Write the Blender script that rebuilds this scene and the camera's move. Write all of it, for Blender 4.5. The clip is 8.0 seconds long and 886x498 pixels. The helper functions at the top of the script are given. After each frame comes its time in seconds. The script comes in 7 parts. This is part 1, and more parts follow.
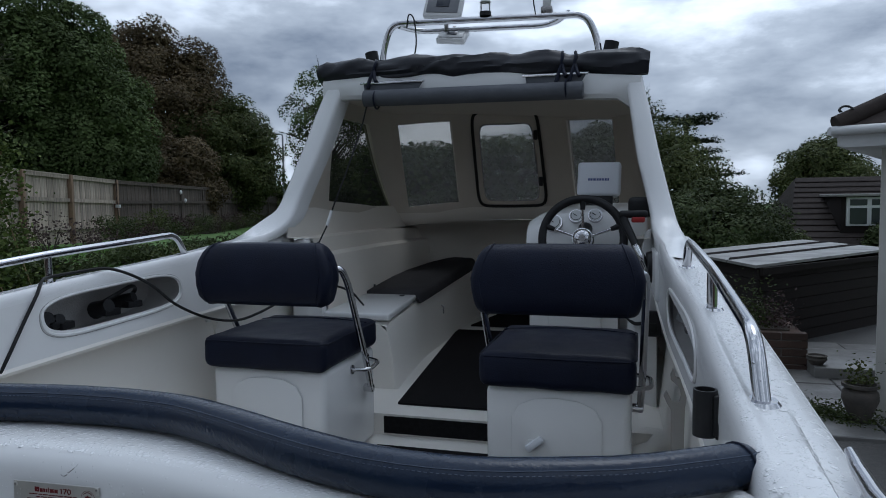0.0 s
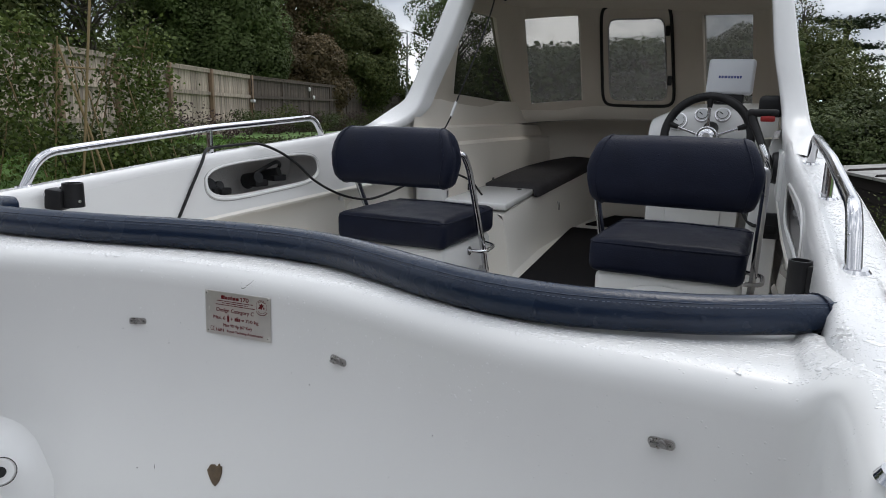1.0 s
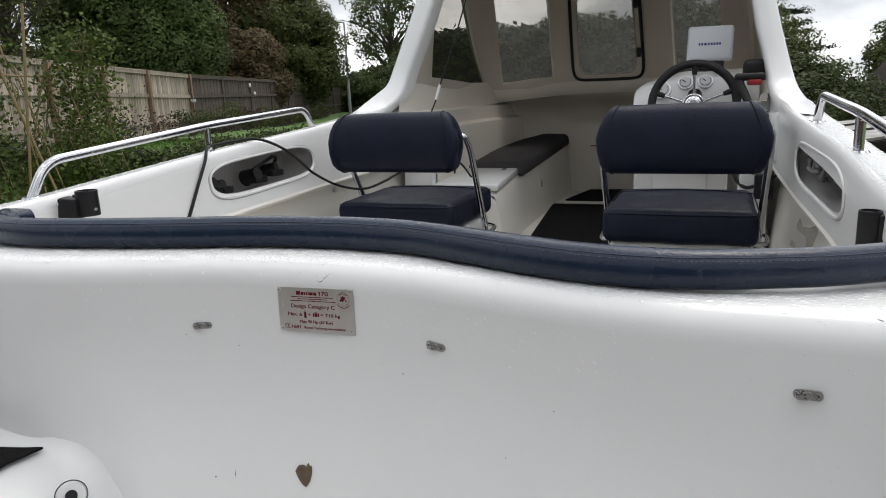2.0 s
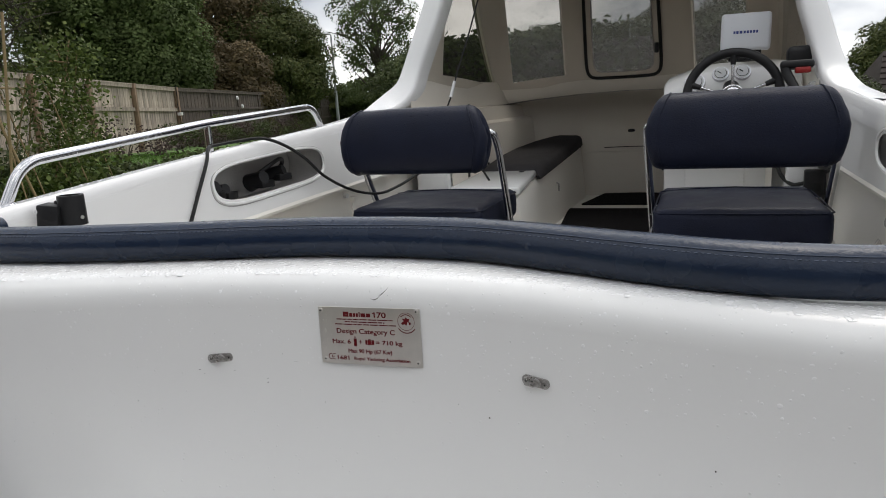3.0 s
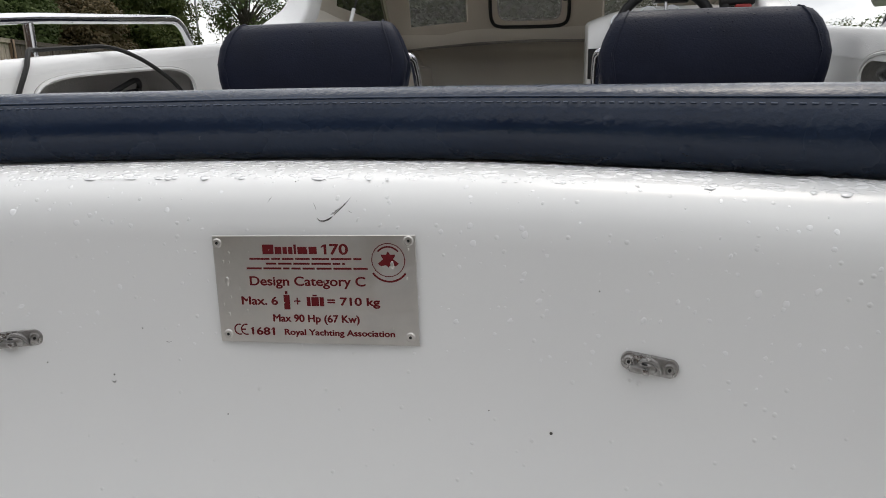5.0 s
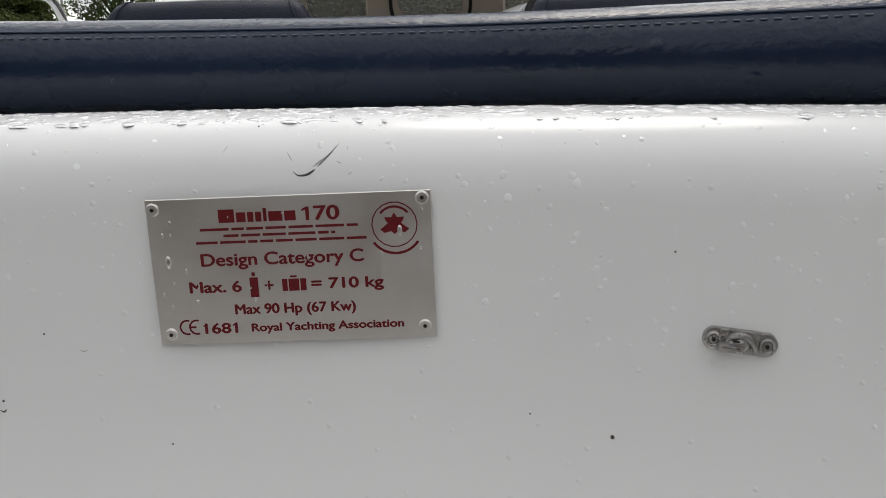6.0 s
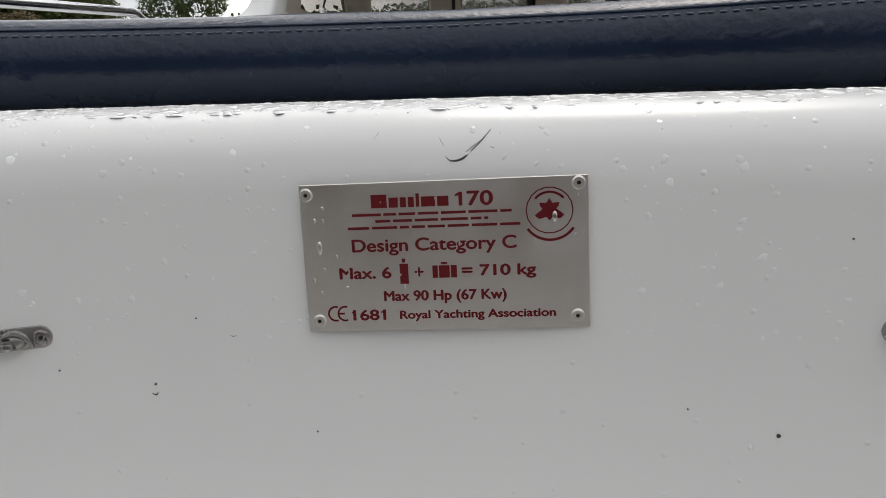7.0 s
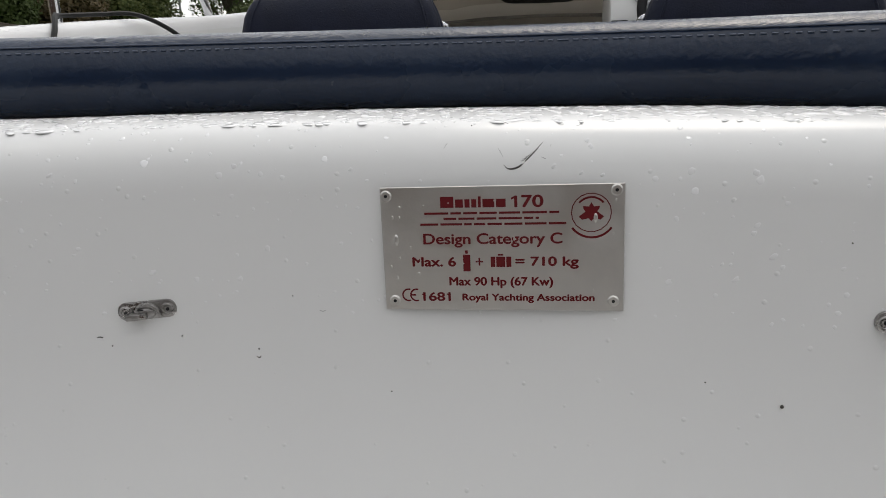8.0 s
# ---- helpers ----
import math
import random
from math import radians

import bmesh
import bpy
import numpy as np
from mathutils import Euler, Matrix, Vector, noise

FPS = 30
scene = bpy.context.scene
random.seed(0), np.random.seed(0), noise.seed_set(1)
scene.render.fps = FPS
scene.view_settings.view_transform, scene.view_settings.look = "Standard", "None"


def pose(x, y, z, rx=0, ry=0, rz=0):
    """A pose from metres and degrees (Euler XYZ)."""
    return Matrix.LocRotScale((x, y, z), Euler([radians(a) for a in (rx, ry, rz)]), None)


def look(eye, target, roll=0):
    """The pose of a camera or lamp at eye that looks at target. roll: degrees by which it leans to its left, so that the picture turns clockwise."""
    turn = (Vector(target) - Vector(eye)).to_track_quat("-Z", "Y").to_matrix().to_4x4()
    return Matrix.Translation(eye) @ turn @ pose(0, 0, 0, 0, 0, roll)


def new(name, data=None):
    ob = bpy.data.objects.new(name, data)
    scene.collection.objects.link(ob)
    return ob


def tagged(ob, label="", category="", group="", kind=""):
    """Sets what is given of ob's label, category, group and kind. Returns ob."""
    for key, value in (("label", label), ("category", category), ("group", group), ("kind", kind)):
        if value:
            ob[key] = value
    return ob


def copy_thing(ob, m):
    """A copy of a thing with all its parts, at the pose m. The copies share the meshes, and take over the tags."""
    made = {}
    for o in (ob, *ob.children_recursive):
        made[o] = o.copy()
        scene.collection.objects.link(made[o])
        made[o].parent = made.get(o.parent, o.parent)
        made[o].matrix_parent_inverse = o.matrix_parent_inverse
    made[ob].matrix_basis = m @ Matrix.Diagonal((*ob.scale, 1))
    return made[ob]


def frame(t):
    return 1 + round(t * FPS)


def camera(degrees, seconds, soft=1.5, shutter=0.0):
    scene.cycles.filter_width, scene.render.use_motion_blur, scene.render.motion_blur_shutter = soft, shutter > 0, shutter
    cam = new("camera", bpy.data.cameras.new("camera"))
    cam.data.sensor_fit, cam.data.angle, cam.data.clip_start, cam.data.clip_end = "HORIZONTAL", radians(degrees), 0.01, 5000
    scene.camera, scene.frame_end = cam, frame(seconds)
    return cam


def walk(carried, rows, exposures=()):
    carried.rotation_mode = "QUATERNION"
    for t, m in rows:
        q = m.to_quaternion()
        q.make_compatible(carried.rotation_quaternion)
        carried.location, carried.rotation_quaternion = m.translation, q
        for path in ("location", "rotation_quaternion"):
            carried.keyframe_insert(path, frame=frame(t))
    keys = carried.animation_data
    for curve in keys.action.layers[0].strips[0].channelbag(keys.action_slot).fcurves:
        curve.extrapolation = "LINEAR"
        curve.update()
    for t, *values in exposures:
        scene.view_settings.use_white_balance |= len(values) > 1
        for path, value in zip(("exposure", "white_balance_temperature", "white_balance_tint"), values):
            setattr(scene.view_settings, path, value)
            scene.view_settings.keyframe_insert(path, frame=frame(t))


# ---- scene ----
from mathutils import bvhtree

cam = camera(65.9, 8.0, soft=0.95)
PATH = [
    (0, (0.656, -0.624, 1.602), (0.101, 1.293, 1.466), -0.8),
    (0.5, (0.676, -0.683, 1.574), (0.038, 1.196, 1.324), -0.2),
    (1, (0.697, -0.744, 1.555), (-0.159, 1.017, 1.147), 1.0),
    (1.5, (0.645, -0.785, 1.557), (-0.325, 0.917, 1.154), -0.5),
    (2, (0.522, -0.808, 1.544), (-0.2, 1.003, 1.098), -2.5),
    (2.2, (0.476, -0.804, 1.544), (-0.19, 1.031, 1.11), -3.5),
    (3.3, (0.293, -0.586, 1.479), (-0.408, 1.244, 1.081), -3.3),
    (3.5, (0.259, -0.553, 1.473), (-0.37, 1.313, 1.12), -3.3),
    (4, (0.191, -0.485, 1.431), (-0.344, 1.392, 0.991), -2.0),
    (4.5, (0.167, -0.432, 1.401), (-0.211, 1.478, 0.947), -1.5),
    (5, (0.144, -0.372, 1.371), (-0.196, 1.534, 0.868), -1.2),
    (5.2, (0.129, -0.348, 1.356), (-0.184, 1.559, 0.842), -1.0),
    (6.3, (0.054, -0.29, 1.322), (0.063, 1.654, 0.851), -1.1),
    (6.5, (0.043, -0.293, 1.317), (-0.016, 1.655, 0.867), -1.1),
    (7, (0.028, -0.293, 1.317), (-0.161, 1.646, 0.865), -1.6),
    (7.5, (0.022, -0.299, 1.319), (-0.176, 1.635, 0.85), -1.3),
    (8, (0.024, -0.346, 1.345), (-0.277, 1.553, 0.795), -1.5),
]
EXPOSURES = [(0.0, -2.0, 5350, 8), (0.3, -1.78, 5450, 8), (0.6, -1.25, 5850, 10), (1.0, -1.19, 6100, 10), (1.5, -0.97, 6350, 10), (4.0, -1.04, 6420, 10), (5.0, -1.04, 6450, 10), (6.5, -1.16, 6500, 10), (8.0, -1.17, 6500, 10)]
walk(cam, [(t, look(eye, target, roll)) for t, eye, target, roll in PATH], EXPOSURES)

# ---- light ----
SUN_AZ, SUN_EL = 14.0, 63.0
world = bpy.data.worlds.new("overcast_sky")
scene.world = world
world.use_nodes = True
wn, wl = world.node_tree.nodes, world.node_tree.links
wn.clear()
w_out, w_bg = wn.new("ShaderNodeOutputWorld"), wn.new("ShaderNodeBackground")
w_sky = wn.new("ShaderNodeTexSky")
w_sky.sky_type, w_sky.sun_disc = "NISHITA", False
w_sky.sun_elevation, w_sky.sun_rotation = radians(SUN_EL), radians(SUN_AZ)
w_sky.dust_density, w_sky.air_density = 3.0, 1.0
w_co = wn.new("ShaderNodeTexCoord")
w_map = wn.new("ShaderNodeMapping")
w_map.inputs["Scale"].default_value = (1.0, 1.0, 2.6)
w_no = wn.new("ShaderNodeTexNoise")
w_no.inputs["Scale"].default_value, w_no.inputs["Detail"].default_value, w_no.inputs["Roughness"].default_value = 2.6, 9.0, 0.56
w_ramp = wn.new("ShaderNodeValToRGB")
w_ramp.color_ramp.elements[0].position, w_ramp.color_ramp.elements[0].color = 0.34, (2.9, 3.2, 3.75, 1)
w_ramp.color_ramp.elements[1].position, w_ramp.color_ramp.elements[1].color = 0.62, (16.5, 16.3, 16.0, 1)
w_mid = w_ramp.color_ramp.elements.new(0.5)
w_mid.color = (7.8, 7.9, 8.0, 1)
# the cloud is brighter towards the hidden sun
w_dot = wn.new("ShaderNodeVectorMath")
w_dot.operation = "DOT_PRODUCT"
ca, sa, ce, se = math.cos(radians(SUN_AZ)), math.sin(radians(SUN_AZ)), math.cos(radians(SUN_EL)), math.sin(radians(SUN_EL))
w_dot.inputs[1].default_value = (sa * ce, ca * ce, se)
w_glow = wn.new("ShaderNodeMapRange")
w_glow.inputs["From Min"].default_value, w_glow.inputs["From Max"].default_value = -0.2, 1.0
w_glow.inputs["To Min"].default_value, w_glow.inputs["To Max"].default_value = 0.92, 2.8
w_mul = wn.new("ShaderNodeVectorMath")
w_mul.operation = "SCALE"
w_mix = wn.new("ShaderNodeMix")
w_mix.data_type = "RGBA"
w_mix.inputs["Factor"].default_value = 0.86
wl.new(w_co.outputs["Generated"], w_map.inputs["Vector"])
wl.new(w_map.outputs["Vector"], w_no.inputs["Vector"])
wl.new(w_no.outputs["Fac"], w_ramp.inputs["Fac"])
wl.new(w_co.outputs["Generated"], w_dot.inputs[0])
wl.new(w_dot.outputs["Value"], w_glow.inputs["Value"])
wl.new(w_ramp.outputs["Color"], w_mul.inputs[0])
wl.new(w_glow.outputs["Result"], w_mul.inputs["Scale"])
wl.new(w_sky.outputs["Color"], w_mix.inputs["A"])
wl.new(w_mul.outputs["Vector"], w_mix.inputs["B"])
wl.new(w_mix.outputs["Result"], w_bg.inputs["Color"])
w_bg.inputs["Strength"].default_value = 0.145
wl.new(w_bg.outputs["Background"], w_out.inputs["Surface"])
sun = new("sun", bpy.data.lights.new("sun", "SUN"))
sun.data.energy, sun.data.angle, sun.data.color = 1.8, radians(25), (1.0, 0.93, 0.84)
sun.matrix_world = look((sa * ce * 50, ca * ce * 50, se * 50), (0, 0, 0))


# ---- materials ----
def material(name, color, rough=0.5, metal=0.0, spec=0.5, second=None, scale=8.0, detail=6.0, amount=0.5, bump=0.0, bump_scale=60.0,
             drops=0.0, drop_scale=90.0, drop_strength=0.5, coat=0.0, rough_var=0.0, object_random=0.0, stretch=(1, 1, 1), subsurf=0.0):
    """A surface with a colour that wanders between two tones, fine relief and, where wet, beads of water."""
    m = bpy.data.materials.new(name)
    m.use_nodes = True
    n, l = m.node_tree.nodes, m.node_tree.links
    b = n["Principled BSDF"]
    b.inputs["Base Color"].default_value = (*color, 1)
    b.inputs["Roughness"].default_value, b.inputs["Metallic"].default_value = rough, metal
    b.inputs["Specular IOR Level"].default_value = spec
    b.inputs["Coat Weight"].default_value, b.inputs["Coat Roughness"].default_value = coat, 0.08
    co, mp = n.new("ShaderNodeTexCoord"), n.new("ShaderNodeMapping")
    mp.inputs["Scale"].default_value = stretch
    l.new(co.outputs["Object"], mp.inputs["Vector"])
    noise_a = n.new("ShaderNodeTexNoise")
    noise_a.inputs["Scale"].default_value, noise_a.inputs["Detail"].default_value = scale, detail
    l.new(mp.outputs["Vector"], noise_a.inputs["Vector"])
    if second:
        mix = n.new("ShaderNodeMix")
        mix.data_type = "RGBA"
        mix.inputs["A"].default_value, mix.inputs["B"].default_value = (*color, 1), (*second, 1)
        rng = n.new("ShaderNodeMapRange")
        rng.inputs["From Min"].default_value, rng.inputs["From Max"].default_value = 0.5 - 0.25 / max(amount, 0.05) * 0.5, 0.5 + 0.25 / max(amount, 0.05) * 0.5
        l.new(noise_a.outputs["Fac"], rng.inputs["Value"])
        l.new(rng.outputs["Result"], mix.inputs["Factor"])
        top = mix.outputs["Result"]
        if object_random:
            info, hsv = n.new("ShaderNodeObjectInfo"), n.new("ShaderNodeHueSaturation")
            r2 = n.new("ShaderNodeMapRange")
            r2.inputs["To Min"].default_value, r2.inputs["To Max"].default_value = 1 - object_random, 1 + object_random
            l.new(info.outputs["Random"], r2.inputs["Value"])
            l.new(r2.outputs["Result"], hsv.inputs["Value"])
            l.new(top, hsv.inputs["Color"])
            top = hsv.outputs["Color"]
        l.new(top, b.inputs["Base Color"])
    if rough_var:
        rr = n.new("ShaderNodeMapRange")
        rr.inputs["From Min"].default_value, rr.inputs["From Max"].default_value = 0.3, 0.7
        rr.inputs["To Min"].default_value, rr.inputs["To Max"].default_value = max(rough - rough_var, 0.02), min(rough + rough_var, 1)
        l.new(noise_a.outputs["Fac"], rr.inputs["Value"])
        l.new(rr.outputs["Result"], b.inputs["Roughness"])
    last = None
    if bump:
        noise_b, bp = n.new("ShaderNodeTexNoise"), n.new("ShaderNodeBump")
        noise_b.inputs["Scale"].default_value, noise_b.inputs["Detail"].default_value = bump_scale, 5.0
        l.new(mp.outputs["Vector"], noise_b.inputs["Vector"])
        bp.inputs["Strength"].default_value, bp.inputs["Distance"].default_value = bump, 0.01
        l.new(noise_b.outputs["Fac"], bp.inputs["Height"])
        last = bp
    if drops:
        vo, bp2 = n.new("ShaderNodeTexVoronoi"), n.new("ShaderNodeBump")
        vo.inputs["Scale"].default_value = drop_scale
        vo.inputs["Randomness"].default_value = 1.0
        l.new(co.outputs["Object"], vo.inputs["Vector"])
        rd = n.new("ShaderNodeMapRange")
        rd.interpolation_type = "SMOOTHSTEP"
        rd.inputs["From Min"].default_value, rd.inputs["From Max"].default_value = 0.12, 0.34
        rd.inputs["To Min"].default_value, rd.inputs["To Max"].default_value = 1.0, 0.0
        l.new(vo.outputs["Distance"], rd.inputs["Value"])
        # only some of the beads lie there
        sep, gt, mu = n.new("ShaderNodeSeparateColor"), n.new("ShaderNodeMath"), n.new("ShaderNodeMath")
        gt.operation, mu.operation = "GREATER_THAN", "MULTIPLY"
        gt.inputs[1].default_value = 1 - drops
        l.new(vo.outputs["Color"], sep.inputs["Color"])
        l.new(sep.outputs["Red"], gt.inputs[0])
        l.new(rd.outputs["Result"], mu.inputs[0])
        l.new(gt.outputs["Value"], mu.inputs[1])
        bp2.inputs["Strength"].default_value, bp2.inputs["Distance"].default_value = drop_strength, 0.0018
        l.new(mu.outputs["Value"], bp2.inputs["Height"])
        if last:
            l.new(last.outputs["Normal"], bp2.inputs["Normal"])
        last = bp2
    if last:
        l.new(last.outputs["Normal"], b.inputs["Normal"])
    return m


GEL = material("wet_white_gelcoat", (0.735, 0.735, 0.725), 0.22, second=(0.70, 0.70, 0.695), scale=5.5, amount=0.3, drops=0.035, drop_scale=230, drop_strength=0.30, bump=0.02, bump_scale=14)
GELTOP = material("rain_beaded_white_gelcoat", (0.80, 0.80, 0.80), 0.14, second=(0.74, 0.74, 0.74), scale=3, amount=0.4, rough_var=0.08, drops=0.55, drop_scale=420, drop_strength=0.5, bump=0.02, bump_scale=20)
CREAM = material("cream_moulded_liner", (0.80, 0.775, 0.725), 0.30, second=(0.74, 0.71, 0.65), scale=2.6, amount=0.22, rough_var=0.0, bump=0.03, bump_scale=18)
LEDGE = material("cream_beige_cabin_moulding", (0.76, 0.715, 0.64), 0.34, second=(0.69, 0.645, 0.57), scale=2.6, amount=0.25, bump=0.03, bump_scale=18)
LINING = material("beige_cabin_lining", (0.58, 0.53, 0.455), 0.62, second=(0.50, 0.455, 0.385), scale=3.0, amount=0.4, bump=0.05, bump_scale=90)
NAVY = material("navy_vinyl", (0.005, 0.0068, 0.0165), 0.46, spec=0.16, second=(0.009, 0.012, 0.027), scale=9, amount=0.5, bump=0.16, bump_scale=260, rough_var=0.12, drops=0.05, drop_scale=120)
NAVYWET = material("wet_navy_vinyl", (0.0075, 0.0145, 0.033), 0.24, spec=0.34, second=(0.0135, 0.025, 0.051), scale=12, amount=0.5, bump=0.10, bump_scale=220, rough_var=0.14, drops=0.06, drop_scale=70)
STITCH = material("pale_thread", (0.078, 0.096, 0.138), 0.7)
STEEL = material("polished_stainless_steel", (0.62, 0.62, 0.63), 0.13, 1.0, second=(0.50, 0.50, 0.52), scale=14, rough_var=0.06, drops=0.12, drop_scale=160)
DULL = material("dull_stainless_casting", (0.44, 0.43, 0.42), 0.32, 1.0, second=(0.24, 0.23, 0.22), scale=120, rough_var=0.15, bump=0.15, bump_scale=300)
BLACK = material("black_plastic", (0.009, 0.009, 0.010), 0.42, spec=0.25, second=(0.02, 0.02, 0.021), scale=20, bump=0.08, bump_scale=200)
RUBBER = material("black_rubber", (0.009, 0.009, 0.009), 0.55, spec=0.2, second=(0.02, 0.02, 0.02), scale=30)
MAT = material("black_ribbed_carpet", (0.009, 0.0085, 0.009), 0.95, spec=0.1, second=(0.017, 0.016, 0.017), scale=60, bump=0.6, bump_scale=400)
CHARCOAL = material("charcoal_cushion_cloth", (0.034, 0.032, 0.034), 0.8, spec=0.2, second=(0.05, 0.047, 0.05), scale=10, bump=0.2, bump_scale=350)
CANVAS = material("black_canvas", (0.008, 0.009, 0.013), 0.42, spec=0.35, second=(0.022, 0.023, 0.03), scale=9, bump=0.22, bump_scale=16, drops=0.1, drop_scale=70)
BLIND = material("grey_cloth_blind", (0.075, 0.08, 0.092), 0.7, second=(0.10, 0.105, 0.12), scale=14, bump=0.2, bump_scale=60)
ALU = material("brushed_aluminium_plate", (0.63, 0.605, 0.57), 0.42, 1.0, second=(0.54, 0.525, 0.505), scale=40, stretch=(1, 1, 30), rough_var=0.08, bump=0.03, bump_scale=400)
RED = material("dark_red_print", (0.115, 0.007, 0.010), 0.5, spec=0.2)
REDPL = material("red_plastic", (0.28, 0.014, 0.012), 0.4)
BLUEPR = material("blue_print", (0.03, 0.05, 0.20), 0.5)
COVER = material("pale_grey_plastic_cover", (0.70, 0.72, 0.75), 0.4, second=(0.62, 0.64, 0.68), scale=6, drops=0.05)
DIAL = material("white_dial_face", (0.55, 0.56, 0.56), 0.3, second=(0.48, 0.49, 0.5), scale=30)
CHIP = material("bare_brown_laminate", (0.13, 0.09, 0.05), 0.7, second=(0.07, 0.05, 0.03), scale=80, bump=0.4, bump_scale=300)
GRIME = material("dark_grime", (0.05, 0.045, 0.04), 0.8)
ROPE = material("grey_rope", (0.22, 0.22, 0.22), 0.8, second=(0.12, 0.12, 0.12), scale=120, bump=0.4, bump_scale=300)
SOLAR = material("solar_cell", (0.03, 0.035, 0.05), 0.15, second=(0.05, 0.055, 0.07), scale=40)
WHITEPL = material("white_plastic", (0.70, 0.70, 0.69), 0.35, second=(0.62, 0.62, 0.62), scale=9)


def glass_material(name, tint, drops, film=0.0, ior=1.3):
    """Thin glazing: tinted clear sheet with a sheen, a dull film of dirt and standing drops that bend the light."""
    m = bpy.data.materials.new(name)
    m.use_nodes = True
    n, l = m.node_tree.nodes, m.node_tree.links
    n.remove(n["Principled BSDF"])
    out = n["Material Output"]
    clear, sheen, fres, mix = n.new("ShaderNodeBsdfTransparent"), n.new("ShaderNodeBsdfGlossy"), n.new("ShaderNodeFresnel"), n.new("ShaderNodeMixShader")
    clear.inputs["Color"].default_value = (*tint, 1)
    sheen.inputs["Roughness"].default_value = 0.05
    fres.inputs["IOR"].default_value = ior
    l.new(fres.outputs["Fac"], mix.inputs["Fac"])
    l.new(clear.outputs["BSDF"], mix.inputs[1])
    l.new(sheen.outputs["BSDF"], mix.inputs[2])
    last = mix
    if film:
        dull, mx = n.new("ShaderNodeBsdfTranslucent"), n.new("ShaderNodeMixShader")
        dull.inputs["Color"].default_value = (0.62, 0.61, 0.57, 1)
        mx.inputs["Fac"].default_value = film
        l.new(last.outputs["Shader"], mx.inputs[1])
        l.new(dull.outputs["BSDF"], mx.inputs[2])
        last = mx
    if drops:
        co, vo, rd, bp = n.new("ShaderNodeTexCoord"), n.new("ShaderNodeTexVoronoi"), n.new("ShaderNodeMapRange"), n.new("ShaderNodeBump")
        vo.inputs["Scale"].default_value = 215
        l.new(co.outputs["Object"], vo.inputs["Vector"])
        rd.inputs["From Min"].default_value, rd.inputs["From Max"].default_value = 0.0, 0.42
        rd.inputs["To Min"].default_value, rd.inputs["To Max"].default_value = 1.0, 0.0
        l.new(vo.outputs["Distance"], rd.inputs["Value"])
        sep, gt, mu, on = n.new("ShaderNodeSeparateColor"), n.new("ShaderNodeMath"), n.new("ShaderNodeMath"), n.new("ShaderNodeMath")
        gt.operation, mu.operation, on.operation = "GREATER_THAN", "MULTIPLY", "GREATER_THAN"
        gt.inputs[1].default_value, on.inputs[1].default_value = 1 - drops, 0.05
        l.new(vo.outputs["Color"], sep.inputs["Color"])
        l.new(sep.outputs["Green"], gt.inputs[0])
        l.new(rd.outputs["Result"], mu.inputs[0])
        l.new(gt.outputs["Value"], mu.inputs[1])
        l.new(mu.outputs["Value"], on.inputs[0])
        bp.inputs["Strength"].default_value, bp.inputs["Distance"].default_value = 0.8, 0.0025
        l.new(mu.outputs["Value"], bp.inputs["Height"])
        bend, mx = n.new("ShaderNodeBsdfRefraction"), n.new("ShaderNodeMixShader")
        bend.inputs["IOR"].default_value, bend.inputs["Roughness"].default_value = 1.33, 0.02
        bend.inputs["Color"].default_value = (0.62, 0.61, 0.58, 1)
        l.new(bp.outputs["Normal"], bend.inputs["Normal"])
        l.new(on.outputs["Value"], mx.inputs["Fac"])
        l.new(last.outputs["Shader"], mx.inputs[1])
        l.new(bend.outputs["BSDF"], mx.inputs[2])
        last = mx
    l.new(last.outputs["Shader"], out.inputs["Surface"])
    return m


GLASS = glass_material("rain_spotted_window", (0.28, 0.272, 0.255), 0.26, 0.05)
GLASSDARK = glass_material("smoked_window", (0.27, 0.26, 0.24), 0.10, 0.012, 1.03)
CLEARPL = glass_material("clear_plastic", (0.9, 0.9, 0.9), 0.0)


# ---- mesh helpers ----
def link(name, bm, mat, parent=None, label="", smooth=38.0):
    me = bpy.data.meshes.new(name)
    bm.normal_update()
    bm.to_mesh(me)
    bm.free()
    me.materials.append(mat)
    if smooth:
        me.polygons.foreach_set("use_smooth", [True] * len(me.polygons))
        me.set_sharp_from_angle(angle=radians(smooth))
    ob = new(name, me)
    if parent:
        ob.parent = parent
    if label:
        tagged(ob, label)
    return ob


def part(name, bm, mat, parent, label="", smooth=38.0):
    return link(name, bm, mat, parent, label, smooth)


def thing(name, label, category, at=(0, 0, 0), group="", kind=""):
    ob = new(name)
    ob.location = at
    ob.empty_display_size = 0.05
    return tagged(ob, label, category, group, kind)


def xform(bm, m, verts=None):
    bmesh.ops.transform(bm, matrix=m, verts=verts or bm.verts)
    return bm


def block(size, at=(0, 0, 0), r=0.0, seg=2, bm=None, turn=None):
    b = bmesh.new()
    bmesh.ops.create_cube(b, size=1.0)
    bmesh.ops.scale(b, vec=size, verts=b.verts)
    if r:
        bmesh.ops.bevel(b, geom=b.edges, offset=r, segments=seg, profile=0.5, affect="EDGES", clamp_overlap=True)
    if turn is not None:
        xform(b, turn)
    bmesh.ops.translate(b, vec=at, verts=b.verts)
    if bm is None:
        return b
    return merge(bm, b)


def merge(bm, other):
    me = bpy.data.meshes.new("tmp")
    other.to_mesh(me)
    other.free()
    bm.from_mesh(me)
    bpy.data.meshes.remove(me)
    return bm


